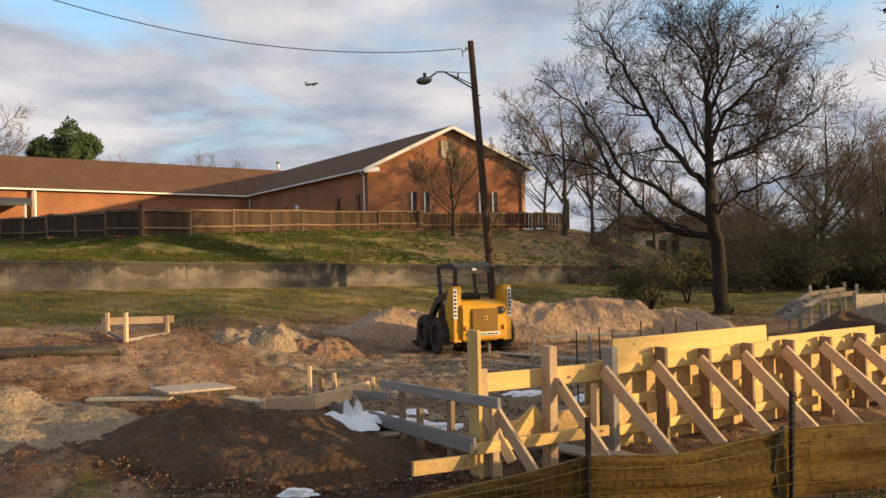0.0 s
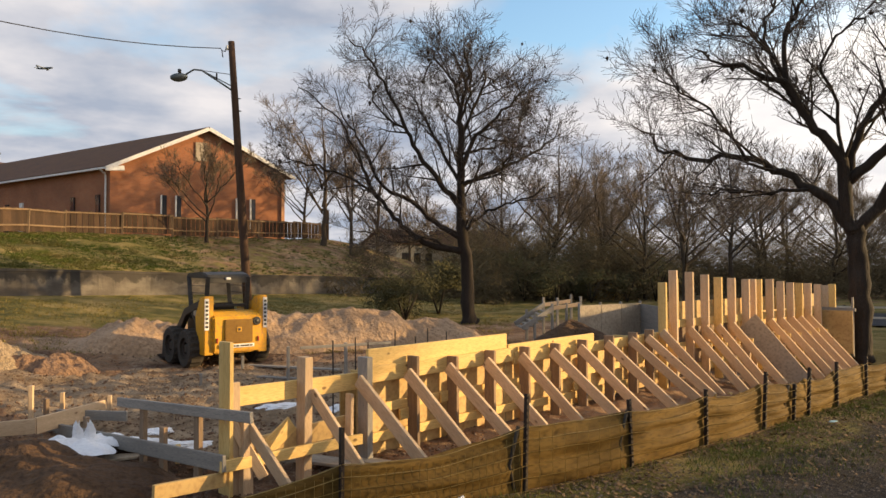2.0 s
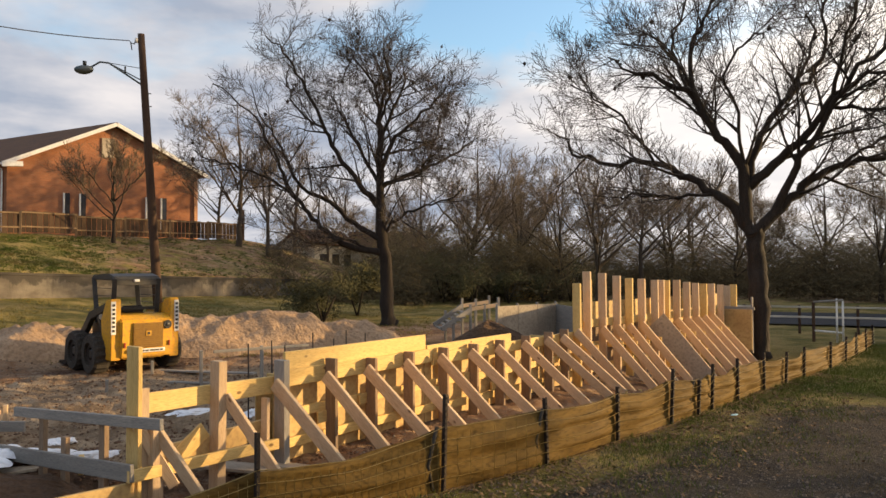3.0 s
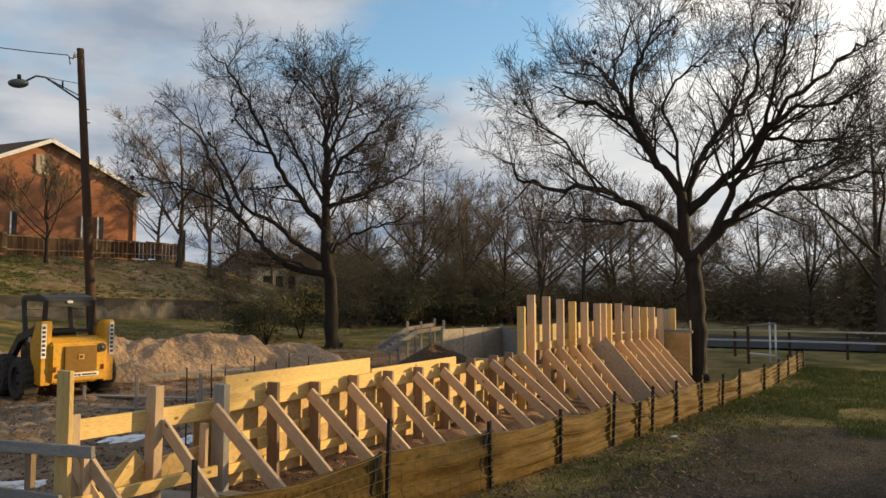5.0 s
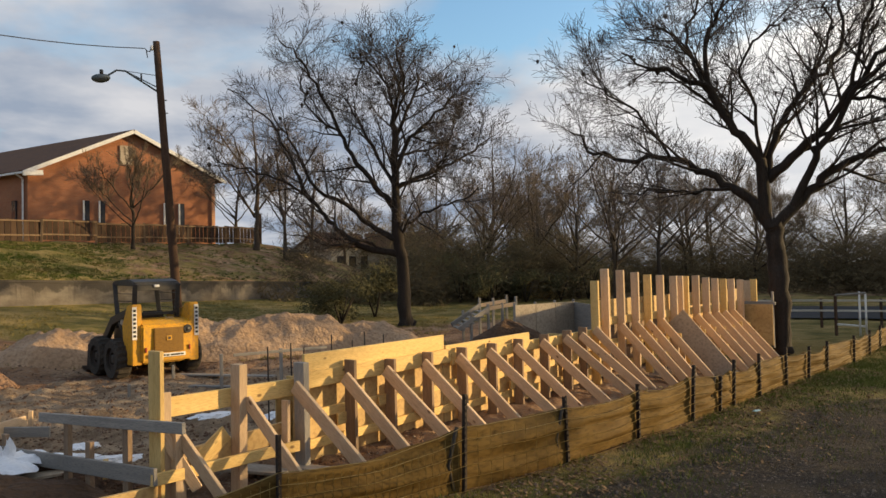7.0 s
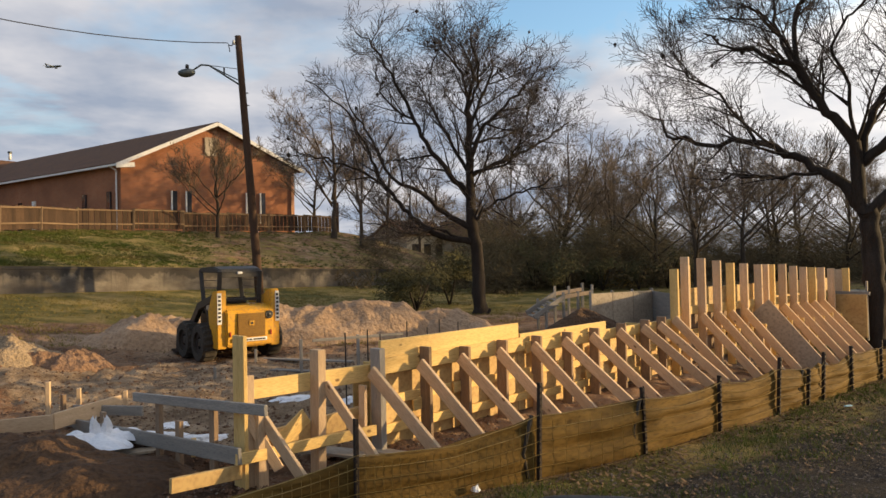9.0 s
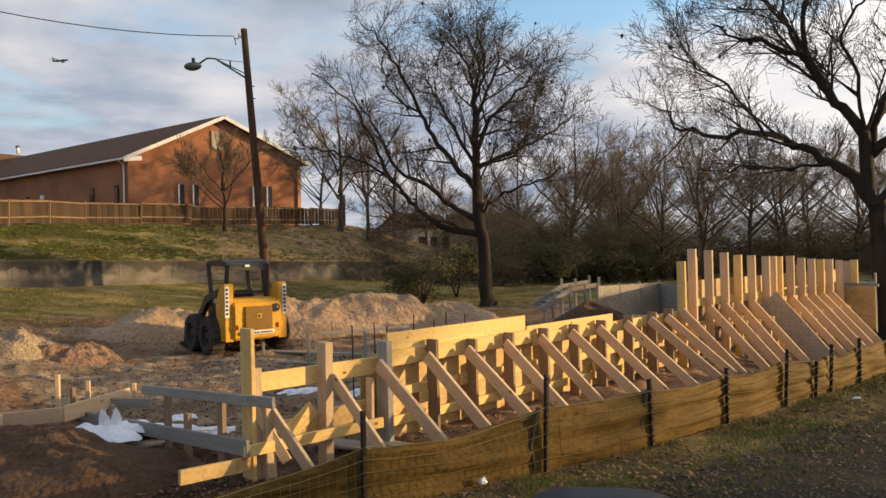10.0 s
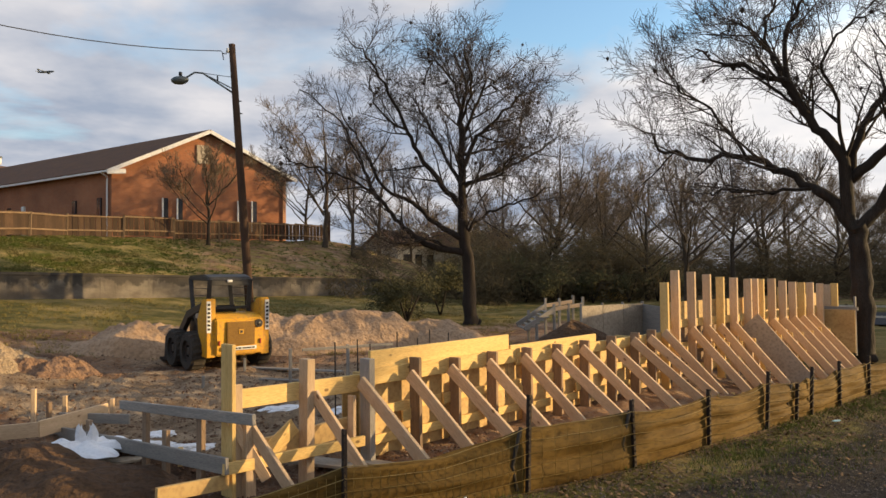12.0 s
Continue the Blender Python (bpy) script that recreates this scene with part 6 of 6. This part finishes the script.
def make_site_clutter():
    # far batter board
    bt = thing("batter_board", site(-23.5, 16.0), "small pale batter board on three stakes", "formwork")
    a, b, c = site(-25.2, 16.3), site(-24.0, 15.4), site(-21.2, 16.3)
    for p, h in ((a, 0.48), (b, 0.60), (c, 0.42)):
        timber("stake", p - Vector((0, 0, 0.15)), p + Vector((0, 0, h)), 0.06, 0.09, "brace", bt)
    timber("board", a + Vector((-0.15, 0.05, 0.30)), c + Vector((0.12, 0.05, 0.33)), 0.035, 0.15, "brace", bt)
    timber("board", a + Vector((0, 0, 0.08)), b + Vector((0, 0, 0.05)), 0.035, 0.06, "grey_lumber", bt)
    timber("board", b + Vector((0, 0, 0.06)), c + Vector((0, 0, 0.04)), 0.035, 0.06, "grey_lumber", bt)
    pipe = tube_ob("drain_pipe", [site(-24.6, 14.2, 0.08), site(-28.2, 14.2, 0.09), site(-31.8, 14.3, 0.08), site(-39, 14.8, 0.08)], 0.095, "pipe", None, 14)
    tagged(pipe, "black corrugated drain pipe lying on the soil", "pipe")
    pipe2 = tube_ob("drain_pipe", [site(-26.0, 14.6, 0.05), site(-31.8, 14.7, 0.06), site(-39, 15.2, 0.05)], 0.07, "pipe", None, 12)
    tagged(pipe2, "thin black drain pipe lying on the soil", "pipe")
    # plywood sheet and offcuts behind the dark mound
    for name, p, q, w, lab, mt in (
            ("plywood_sheet", site(-21.9, 10.1, 0.28), site(-17.2, 10.5, 0.30), 0.62, "worn plywood sheet lying on soil", "pale_ply"),
            ("plank", site(-26.5, 10.4, 0.16), site(-21.0, 10.0, 0.2), 0.18, "pale plank lying on soil", "pale_ply"),
            ("plank", site(-16.8, 10.4, 0.16), site(-13.4, 10.0, 0.1), 0.2, "pale plank lying on soil", "pale_ply"),
            ("plank", site(-11.5, 8.5, 0.05), site(-7.0, 8.35, 0.05), 0.22, "pale plank under plastic", "pale_ply"),
            ("plank", site(-6.8, 8.15, 0.04), site(-3.8, 8.2, 0.04), 0.2, "pale plank on soil", "pale_ply"),
            ("plank", site(6.8, 7.55, 0.06), site(11.5, 7.2, 0.05), 0.25, "broken pale plank beside the form", "pale_ply"),
            ("plank", site(11.0, 7.45, 0.05), site(16.5, 7.0, 0.05), 0.16, "broken pale plank beside the form", "pale_ply"),
            ("plank", site(3.4, 15.2, 0.04), site(10.5, 14.0, 0.05), 0.15, "grey plank on the pad", "grey_lumber"),
            ("plank", site(4.4, 13.4, 0.05), site(12.0, 12.4, 0.05), 0.15, "grey plank on the pad", "grey_lumber")):
        ob = timber(name, p, q, w, 0.03, mt)
        tagged(ob, lab, "plank")
    eb = thing("edge_form", site(-12, 9.9), "low pine edge boards staked on the soil", "formwork")
    p0, p1, p2 = site(-14.6, 9.8, 0.14), site(-10.6, 9.65, 0.16), site(-6.3, 10.3, 0.2)
    timber("board", p0, p1, 0.035, 0.17, "brace", eb)
    timber("board", p1, p2, 0.035, 0.19, "brace", eb)
    timber("board", p1 + Vector((0.1, 0.7, 0.0)), p1 + Vector((0.95, 0.25, 0.0)), 0.035, 0.12, "grey_lumber", eb)
    for p, h in ((site(-10.9, 10.3), 0.54), (site(-14.4, 9.7), 0.22), (site(-9.0, 10.9), 0.34), (site(-6.0, 10.6), 0.3)):
        timber("stake", p - Vector((0, 0, 0.1)), p + Vector((0, 0, h)), 0.05, 0.09, "brace", eb)
    # survey stakes and rods on the pad
    fr = thing("batter_board", site(8.5, 13.2), "grey batter board beyond the corner", "formwork")
    for az, r, h in ((6.6, 12.9, 0.62), (11.0, 13.6, 0.6), (3.2, 14.5, 0.3), (2.0, 12.0, 0.26), (0.2, 13.0, 0.2)):
        p = site(az, r)
        timber("stake", p - Vector((0, 0, 0.1)), p + Vector((0, 0, h)), 0.05, 0.09, "grey_lumber", fr)
    timber("board", site(7.5, 13.3, 0.55), site(14.5, 13.9, 0.56), 0.03, 0.05, "grey_lumber", fr)
    rr = random.Random(31)
    for k in range(7):
        p = F1(0.22 + k * 0.3 + rr.uniform(-0.1, 0.1), -0.62 - rr.uniform(0, 0.25), -0.1)
        rod = tube_ob("rebar", [p, p + Vector((rr.uniform(-0.02, 0.02), 0, 1.24 + rr.uniform(-0.06, 0.08)))], 0.008, "steel", None, 6)
        tagged(rod, "rusty steel reinforcing rod standing in soil", "rod", "rods behind the form")


make_site_clutter()
heap("soil_mound", tuple(F1(2.05, -1.15)), 1.1, 0.5, 0.98, 28, "topsoil", "dark backfill soil behind the form", rough=0.06, seed=12, ridge=0.7, power=1.6, cat="mound")


def crumpled(name, at, size, label, seed, peak=0.0, mat="plastic"):
    """A crumpled plastic sheet or bag."""
    bm = bmesh.new()
    bmesh.ops.create_icosphere(bm, subdivisions=4, radius=1.0)
    off = Vector((seed * 3.3, seed, 0))
    for v in bm.verts:
        c = v.co.copy()
        k = 1 + 0.45 * noise.noise(c * 1.3 + off) + 0.28 * abs(noise.noise(c * 3.1 + off)) + 0.12 * noise.noise(c * 8 + off)
        z = c.z * size[2] * k * 0.5
        if c.z < 0:
            z *= 0.15
        tuft = peak * max(0.0, 1 - math.hypot(c.x - 0.15, c.y) * 3.2) ** 0.7 if c.z > 0 else 0
        v.co = Vector((c.x * size[0] * k * 0.5, c.y * size[1] * k * 0.5, z + tuft * (0.75 + 0.5 * noise.noise(c * 14 + off))))
    me = bpy.data.meshes.new(name)
    bm.to_mesh(me); bm.free()
    me.materials.append(M[mat])
    ob = new(name, me)
    ob.matrix_basis = Matrix.Translation(at)
    return tagged(ob, label, "plastic")


def plastic_bag(at, label):
    """A torn carrier bag: a folded, star-edged sheet with its two handles standing up."""
    V, Fc = [], []
    rings, seg = 16, 90
    for i in range(rings + 1):
        f = i / rings
        for k in range(seg):
            an = 2 * math.pi * k / seg
            star = 0.62 + 0.24 * math.cos(5 * an + 0.4) + 0.16 * noise.noise(Vector((math.cos(an) * 2, math.sin(an) * 2, 3)))
            x, y = math.cos(an) * f * star * 1.08, math.sin(an) * f * star * 0.55
            crease = abs(noise.noise(Vector((x * 5, y * 5, 1)))) * 0.10 + abs(math.sin(an * 4.5 + f * 2)) * 0.05 * f
            V.append(Vector((x, y, 0.10 * (1 - f) ** 0.8 + crease * (1 - 0.5 * f) + 0.01)))
    for i in range(rings):
        for k in range(seg):
            k2 = (k + 1) % seg
            Fc.append((i * seg + k, (i + 1) * seg + k, (i + 1) * seg + k2, i * seg + k2))
    for x0, lean in ((0.01, -0.03), (0.075, 0.03)):
        b = len(V)
        for i in range(9):
            f = i / 8
            w = 0.062 * (1 - f) + 0.014
            c = Vector((x0 + lean * math.sin(f * 2.6), 0.02 * math.sin(f * 5), 0.08 + 0.21 * f))
            for k in range(8):
                a = 2 * math.pi * k / 8
                pinch = 1 + 0.5 * noise.noise(Vector((a, f * 3, x0 * 9)))
                V.append(c + Vector((math.cos(a) * w * pinch, math.sin(a) * w * 0.35 * pinch, 0.02 * math.cos(a * 2))))
        for i in range(8):
            for k in range(8):
                k2 = (k + 1) % 8
                Fc.append((b + i * 8 + k, b + i * 8 + k2, b + i * 8 + 8 + k2, b + i * 8 + 8 + k))
    ob = new("plastic_bag", mesh_of("plastic_bag", V, Fc, "plastic"))
    ob.matrix_basis = Matrix.Translation(at)
    return tagged(ob, label, "plastic")


plastic_bag((-1.16, 8.3, 0.11), "crumpled white plastic bag on dark soil")
crumpled("plastic_sheet", (-0.2, 8.4, 0.03), (0.55, 0.3, 0.14), "scrap of white plastic sheet", 2)
crumpled("plastic_sheet", (1.1, 10.4, 0.03), (0.6, 0.35, 0.10), "white plastic sheet on the pad", 3)
crumpled("plastic_sheet", (1.85, 9.9, 0.03), (0.5, 0.36, 0.15), "white plastic sheet on the pad", 4)
crumpled("plastic_sheet", (-0.45, 9.2, 0.03), (0.35, 0.25, 0.12), "scrap of white plastic sheet", 5)
crumpled("plastic_bottle", (-1.28, 6.05, 0.04), (0.3, 0.13, 0.1), "crushed white plastic bottle on soil", 6)
crumpled("paper_cup", (2.05, 5.62, 0.05), (0.06, 0.06, 0.08), "crushed pale cup by the wire", 7)
crumpled("plastic_wrapper", (7.55, 7.1, 0.02), (0.13, 0.05, 0.03), "pale blue wrapper on the grass", 8, mat="blue_wrap")


# ---------------------------------------------------------------- far right: rail fence, goal, road
def make_rail_fence():
    fence = thing("rail_fence", polar(52, 24.5), "pale grey two-rail timber fence", "fence")
    az = [44 + 3.6 * k for k in range(11)]
    pts = [polar(a, 24.5, on_ground(*polar(a, 24.5)[:2])) for a in az]
    for p, q in zip(pts, pts[1:]):
        timber("post", p - Vector((0, 0, 0.1)), p + Vector((0, 0, 0.86)), 0.06, 0.06, "fence_wood", fence)
        for z in (0.80, 0.50):
            timber("rail", p + Vector((0, 0, z)) - p.normalized() * 0.06, q + Vector((0, 0, z)) - q.normalized() * 0.06, 0.04, 0.055, "pale_rail", fence)


make_rail_fence()
rv, rf = [], []
for k in range(36):
    for r in (27.5, 33.5):
        p = polar(38 + k * 1.5, r)
        rv.append((p.x, p.y, on_ground(p.x, p.y) + 0.06))
    if k:
        rf.append((2 * k - 2, 2 * k - 1, 2 * k + 1, 2 * k))
tagged(new("road", mesh_of("road", rv, [tuple(reversed(f)) for f in rf], "asphalt")), "grey lane beyond the rail fence", "road", kind="structure")


def make_goal():
    at = polar(53.4, 21.8)
    gl = thing("goal_frame", at, "white plastic pipe frame on the grass", "goal")
    side = polar(53.4 + 90, 1)
    a, b = at - side * 0.5, at + side * 0.05
    timber("post", a, a + Vector((0, 0, 1.05)), 0.06, 0.06, "fence_wood", gl)
    for k, h in ((0.0, 1.16), (0.14, 1.12)):
        q = b + side * k
        tube_ob("pipe", [q, q + Vector((0, 0, h))], 0.025, "white", gl)
    tube_ob("crossbar", [a + Vector((0, 0, 1.06)), b + side * 0.16 + Vector((0, 0, 1.12))], 0.03, "grey_lumber", gl)
    tube_ob("bottom_bar", [a + Vector((0, 0, 0.3)), b + side * 0.16 + Vector((0, 0, 0.25))], 0.025, "white", gl)


make_goal()


def make_far_house(at, w, d, h, rz, wall, label, windows=0, roof="roof", eave=0.3):
    e = thing("house", at, label, "house", rz=rz)
    W = parent_world(e)
    put(new("wall", box_mesh(w, d, h, wall, 0.02)), e, W @ Matrix.Translation((0, 0, h / 2)))
    for s in (-1, 1):
        slab("roof", [W @ Vector((-w / 2 - eave, s * (d / 2 + eave), h - 0.1)), W @ Vector((w / 2 + eave, s * (d / 2 + eave), h - 0.1)), W @ Vector((w / 2 + eave, 0, h + d * 0.3)), W @ Vector((-w / 2 - eave, 0, h + d * 0.3))], 0.4 * eave, e, roof)
    for s in (-1, 1):
        g = prism([(-d / 2, 0.0), (d / 2, 0.0), (0.0, d * 0.3)], -0.03, 0.03, 0)
        part("gable", g, wall, e, "", W @ pose(s * (w / 2 - 0.04), 0, h - 0.1, 0, 0, 90))
    for k in range(windows):
        put(new("window", box_mesh(0.8, 0.06, 1.1, "glass", 0)), e, W @ Matrix.Translation((-w / 2 + (k + 0.7) * w / (windows + 0.4), -d / 2 - 0.02, h * 0.62)))


M["cream"] = material("cream_siding", ((0.52, 0.46, 0.34), (0.60, 0.54, 0.41), (0.42, 0.37, 0.28)), 1.0, 0.8, 0.1, (1, 1, 8))
M["ochre"] = material("ochre_siding", ((0.62, 0.40, 0.11), (0.70, 0.48, 0.16), (0.46, 0.28, 0.08)), 1.2, 0.8, 0.1, (1, 1, 8))
p = polar(15.3, 64.0, 0.4)
make_far_house(p, 5.0, 4.0, 3.9, 30, "cream", "pale house seen through bare trees", 3)
p = polar(20.5, 66.0, 0.4)
make_far_house(p, 6.0, 5.0, 3.6, -20, "cream", "low pale house behind the brush", 2)
p = polar(31.35, 42.6, 0.0)
make_far_house(p, 1.6, 1.6, 1.25, -60, "ochre", "small ochre shed among brush", 0, "roof", 0.12)


for az, r, sd, rad in ((30.2, 39.0, 17, 1.1), (32.9, 40.0, 18, 1.3), (27.5, 38.0, 19, 1.5), (25.0, 40.0, 20, 1.7), (29.0, 42.0, 21, 1.8), (35.0, 41.0, 22, 1.6)):
    g = polar(az, r)
    bush((g.x, g.y, on_ground(g.x, g.y)), (rad, rad, rad), "loose olive-brown winter bush before the woods", "olive_leaf", 0.08, 3200, sd)


# ---------------------------------------------------------------- aircraft and the parked car's mirror
def make_aircraft():
    el = 0.247
    at = polar(-10.3, 1500.0, 1.95 + el * 1500)
    e = thing("airliner", at, "dark distant airliner low in the evening sky", "aircraft", rz=-28)
    W = parent_world(e)
    V, Fc = tube([Vector((x, 0, 0)) for x in (-17, -13, -6, 8, 14, 17)], [0.4, 1.5, 2.0, 2.0, 1.6, 0.3], 12)
    put(new("fuselage", mesh_of("fuselage", V, Fc, "lampgrey", True)), e, W)
    for s in (-1, 1):
        timber("wing", W @ Vector((3, 0, -0.8)), W @ Vector((-5, 16 * s, 1.2)), 3.6, 0.5, "lampgrey", e)
        timber("tailplane", W @ Vector((-14, 0, 0.8)), W @ Vector((-17, 6 * s, 1.4)), 2.0, 0.3, "lampgrey", e)
        V, Fc = tube([Vector((2.5, 5.5 * s, -1.8)), Vector((-1.5, 5.5 * s, -1.8))], [1.1, 0.8], 10)
        put(new("engine", mesh_of("engine", V, Fc, "lampgrey", True)), e, W)
    timber("fin", W @ Vector((-13.5, 0, 1.0)), W @ Vector((-17.5, 0, 7.0)), 0.4, 2.6, "lampgrey", e)


make_aircraft()


def make_parked_car():
    c = polar(30.0, 1.02)
    car = thing("parked_car", (c.x, c.y, 0.0), "black parked car with a rounded door mirror", "car", rz=-20)
    W = parent_world(car)
    bm = bmesh.new()
    bmesh.ops.create_uvsphere(bm, u_segments=28, v_segments=16, radius=1.0)
    for v in bm.verts:
        f = lambda t, p: math.copysign(abs(t) ** p, t)
        v.co = Vector((f(v.co.x, 0.6) * 0.125, f(v.co.y, 0.7) * 0.07, f(v.co.z, 0.55) * 0.085 + v.co.x * -0.012))
    part("mirror", bm, "gloss_black", car, "glossy black door mirror", W @ Matrix.Translation((0, 0, 1.530)), True)
    part("mirror_foot", prism([(-0.03, 1.25), (0.04, 1.25), (0.03, 1.50), (-0.03, 1.50)], -0.03, 0.03, 0.005), "gloss_black", car, "", W)
    part("door", prism([(-0.55, 0.32), (0.45, 0.32), (0.45, 1.0), (0.1, 1.27), (-0.12, 1.27), (-0.55, 1.05)], -0.06, 0.05, 0.02), "gloss_black", car, "", W)
    part("tyre", cyl(0.33, 0.2, 28), "rubber", car, "", W @ pose(0.5, 0.0, 0.33, 0, 0, 0))


M["gloss_black"] = material("gloss_black", ((0.012, 0.014, 0.018), (0.02, 0.022, 0.028), (0.03, 0.03, 0.032)), 2.0, 0.45, 0.0, spec=0.15)
make_parked_car()


# ---------------------------------------------------------------- grass blades, stones, clods
M["dead_leaf"] = material("dead_leaves", ((0.12, 0.072, 0.035), (0.21, 0.13, 0.065), (0.07, 0.042, 0.022)), 3.0, 0.85, 0.0)
M["clod"] = material("clods", ((0.11, 0.058, 0.034), (0.17, 0.095, 0.056), (0.07, 0.038, 0.024)), 2.0, 0.95, 0.0)


def blades(name, spots, mat, label, seed, hmin, hmax, width, per):
    rnd = random.Random(seed)
    V, Fc = [], []
    for x, y in spots:
        z = on_ground(x, y) - 0.01 + (relief(x, y) if math.hypot(x, y) < 30 and mat != "bank_grass" else 0.0)
        for _ in range(per):
            a = rnd.uniform(0, 6.283)
            bx, by = x + rnd.gauss(0, 0.05), y + rnd.gauss(0, 0.05)
            h = rnd.uniform(hmin, hmax)
            lean = Vector((rnd.gauss(0, 0.45), rnd.gauss(0, 0.45), 0)) * h
            w = Vector((math.cos(a), math.sin(a), 0)) * width
            b = len(V)
            V += [Vector((bx, by, z)) - w, Vector((bx, by, z)) + w, Vector((bx, by, z + h)) + lean]
            Fc.append((b, b + 1, b + 2))
    tagged(new(name, mesh_of(name, V, Fc, mat)), label, "grass", kind="stuff")


def scatter():
    rnd = random.Random(99)
    green, dry, field = [], [], []
    while len(green) < 3600:
        x = rnd.uniform(-3.0, 18.0)
        y = fence_y(x) - abs(rnd.gauss(0.05, 0.55 + 0.06 * max(0, x)))
        if y > 3.5 and noise.noise(Vector((x, y, 0)) * 0.8) > -0.15:
            green.append((x, y))
    while len(green) < 11500:
        az, r = rnd.uniform(44, 68), rnd.uniform(11.5, 21.5)
        p = polar(az, r)
        if p.y < fence_y(p.x) and noise.noise(Vector((p.x, p.y, 2)) * 0.6) > 0.30 - 0.07 * (r - 10):
            green.append((p.x, p.y))
    while len(dry) < 4200:
        az, r = rnd.uniform(-34, 66), 4.2 + 13 * rnd.random() ** 1.6
        p = polar(az, r)
        if p.y < fence_y(p.x) and noise.noise(Vector((p.x, p.y, 4)) * 0.9) > -0.05:
            dry.append((p.x, p.y))
    while len(field) < 9000:
        az, r = rnd.uniform(-34, 24), rnd.uniform(17, 40)
        if r < wall_at(min(az, 15))[0] - 0.4 and noise.noise(polar(az, r) * 0.5) > -0.2:
            p = polar(az, r)
            field.append((p.x, p.y))
    blades("grass", green, "green_grass", "short green grass along the silt fence", 1, 0.03, 0.09, 0.004, 7)
    blades("dry_grass", dry, "dry_grass", "sparse straw-coloured dead grass", 2, 0.015, 0.06, 0.0035, 6)
    blades("field_grass", field[:6500], "field_grass", "worn field grass below the wall", 3, 0.03, 0.09, 0.010, 6)
    litter = []
    while len(litter) < 5200:
        x = rnd.uniform(-2.0, 12.0)
        y = fence_y(x) - 0.05 - abs(rnd.gauss(0.0, 0.8))
        if y > 3.6 and noise.noise(Vector((x, y, 7)) * 1.6) > -0.25:
            litter.append((x, y))
    V, Fc = [], []
    for x, y in litter:
        a, r, z = rnd.uniform(0, 6.283), rnd.uniform(0.012, 0.032), on_ground(x, y) + rnd.uniform(0.004, 0.03)
        u = Vector((math.cos(a), math.sin(a), rnd.uniform(-0.5, 0.5))) * r
        w = Vector((-math.sin(a), math.cos(a), rnd.uniform(-0.6, 0.6))) * r * 0.6
        p, b = Vector((x, y, z)), len(V)
        V += [p - u, p + w, p + u + Vector((0, 0, r * 0.3)), p - w]
        Fc.append((b, b + 1, b + 2, b + 3))
    tagged(new("leaf_litter", mesh_of("leaf_litter", V, Fc, "dead_leaf")), "curled brown dead leaves along the silt fence", "leaves", kind="stuff")
    bank = []
    while len(bank) < 11000:
        az = rnd.uniform(-34, 13)
        R, Rf = wall_at(az)[0], bank_fence_at(az)[0]
        p = polar(az, rnd.uniform(R + 0.3, Rf - 0.2))
        if rnd.random() < 0.75 * smooth01(-9, 3, az + 3 * noise.noise(p * 0.4)):
            continue
        bank.append((p.x, p.y))
    blades("bank_grass", bank, "bank_grass", "rough green grass on the bank", 4, 0.04, 0.10, 0.013, 13)
    for name, mat, n, lab, smin, smax, area in (
            ("stones", "pebble", 8000, "pale stones strewn over the site soil", 0.005, 0.022, "site"),
            ("clods", "clod", 20000, "clods of red-brown soil", 0.007, 0.030, "site"),
            ("gravel", "pebble", 15000, "loose gravel along the lane", 0.004, 0.019, "verge")):
        V, Fc = [], []
        while len(V) < n * 6:
            if area == "site":
                az, r = rnd.uniform(-34, 22), 6.2 + 11 * rnd.random() ** 1.3
            else:
                az, r = rnd.uniform(14, 66), 4.0 + 8 * rnd.random() ** 1.5
            p = polar(az, r)
            if (p.y < fence_y(p.x)) != (area == "verge"):
                continue
            s = smin + (smax - smin) * rnd.random() ** 2.5
            z = on_ground(p.x, p.y) + relief(p.x, p.y) + s * 0.15
            b = len(V)
            for d in ((1, 0, 0), (0, 1, 0), (-1, 0, 0), (0, -1, 0), (0, 0, 0.75), (0, 0, -0.6)):
                V.append(Vector((p.x, p.y, z)) + Vector(d) * s * rnd.uniform(0.6, 1.3))
            Fc += [(b + i, b + (i + 1) % 4, b + 4) for i in range(4)] + [(b + (i + 1) % 4, b + i, b + 5) for i in range(4)]
        tagged(new(name, mesh_of(name, V, Fc, mat)), lab, name, kind="stuff")


scatter()
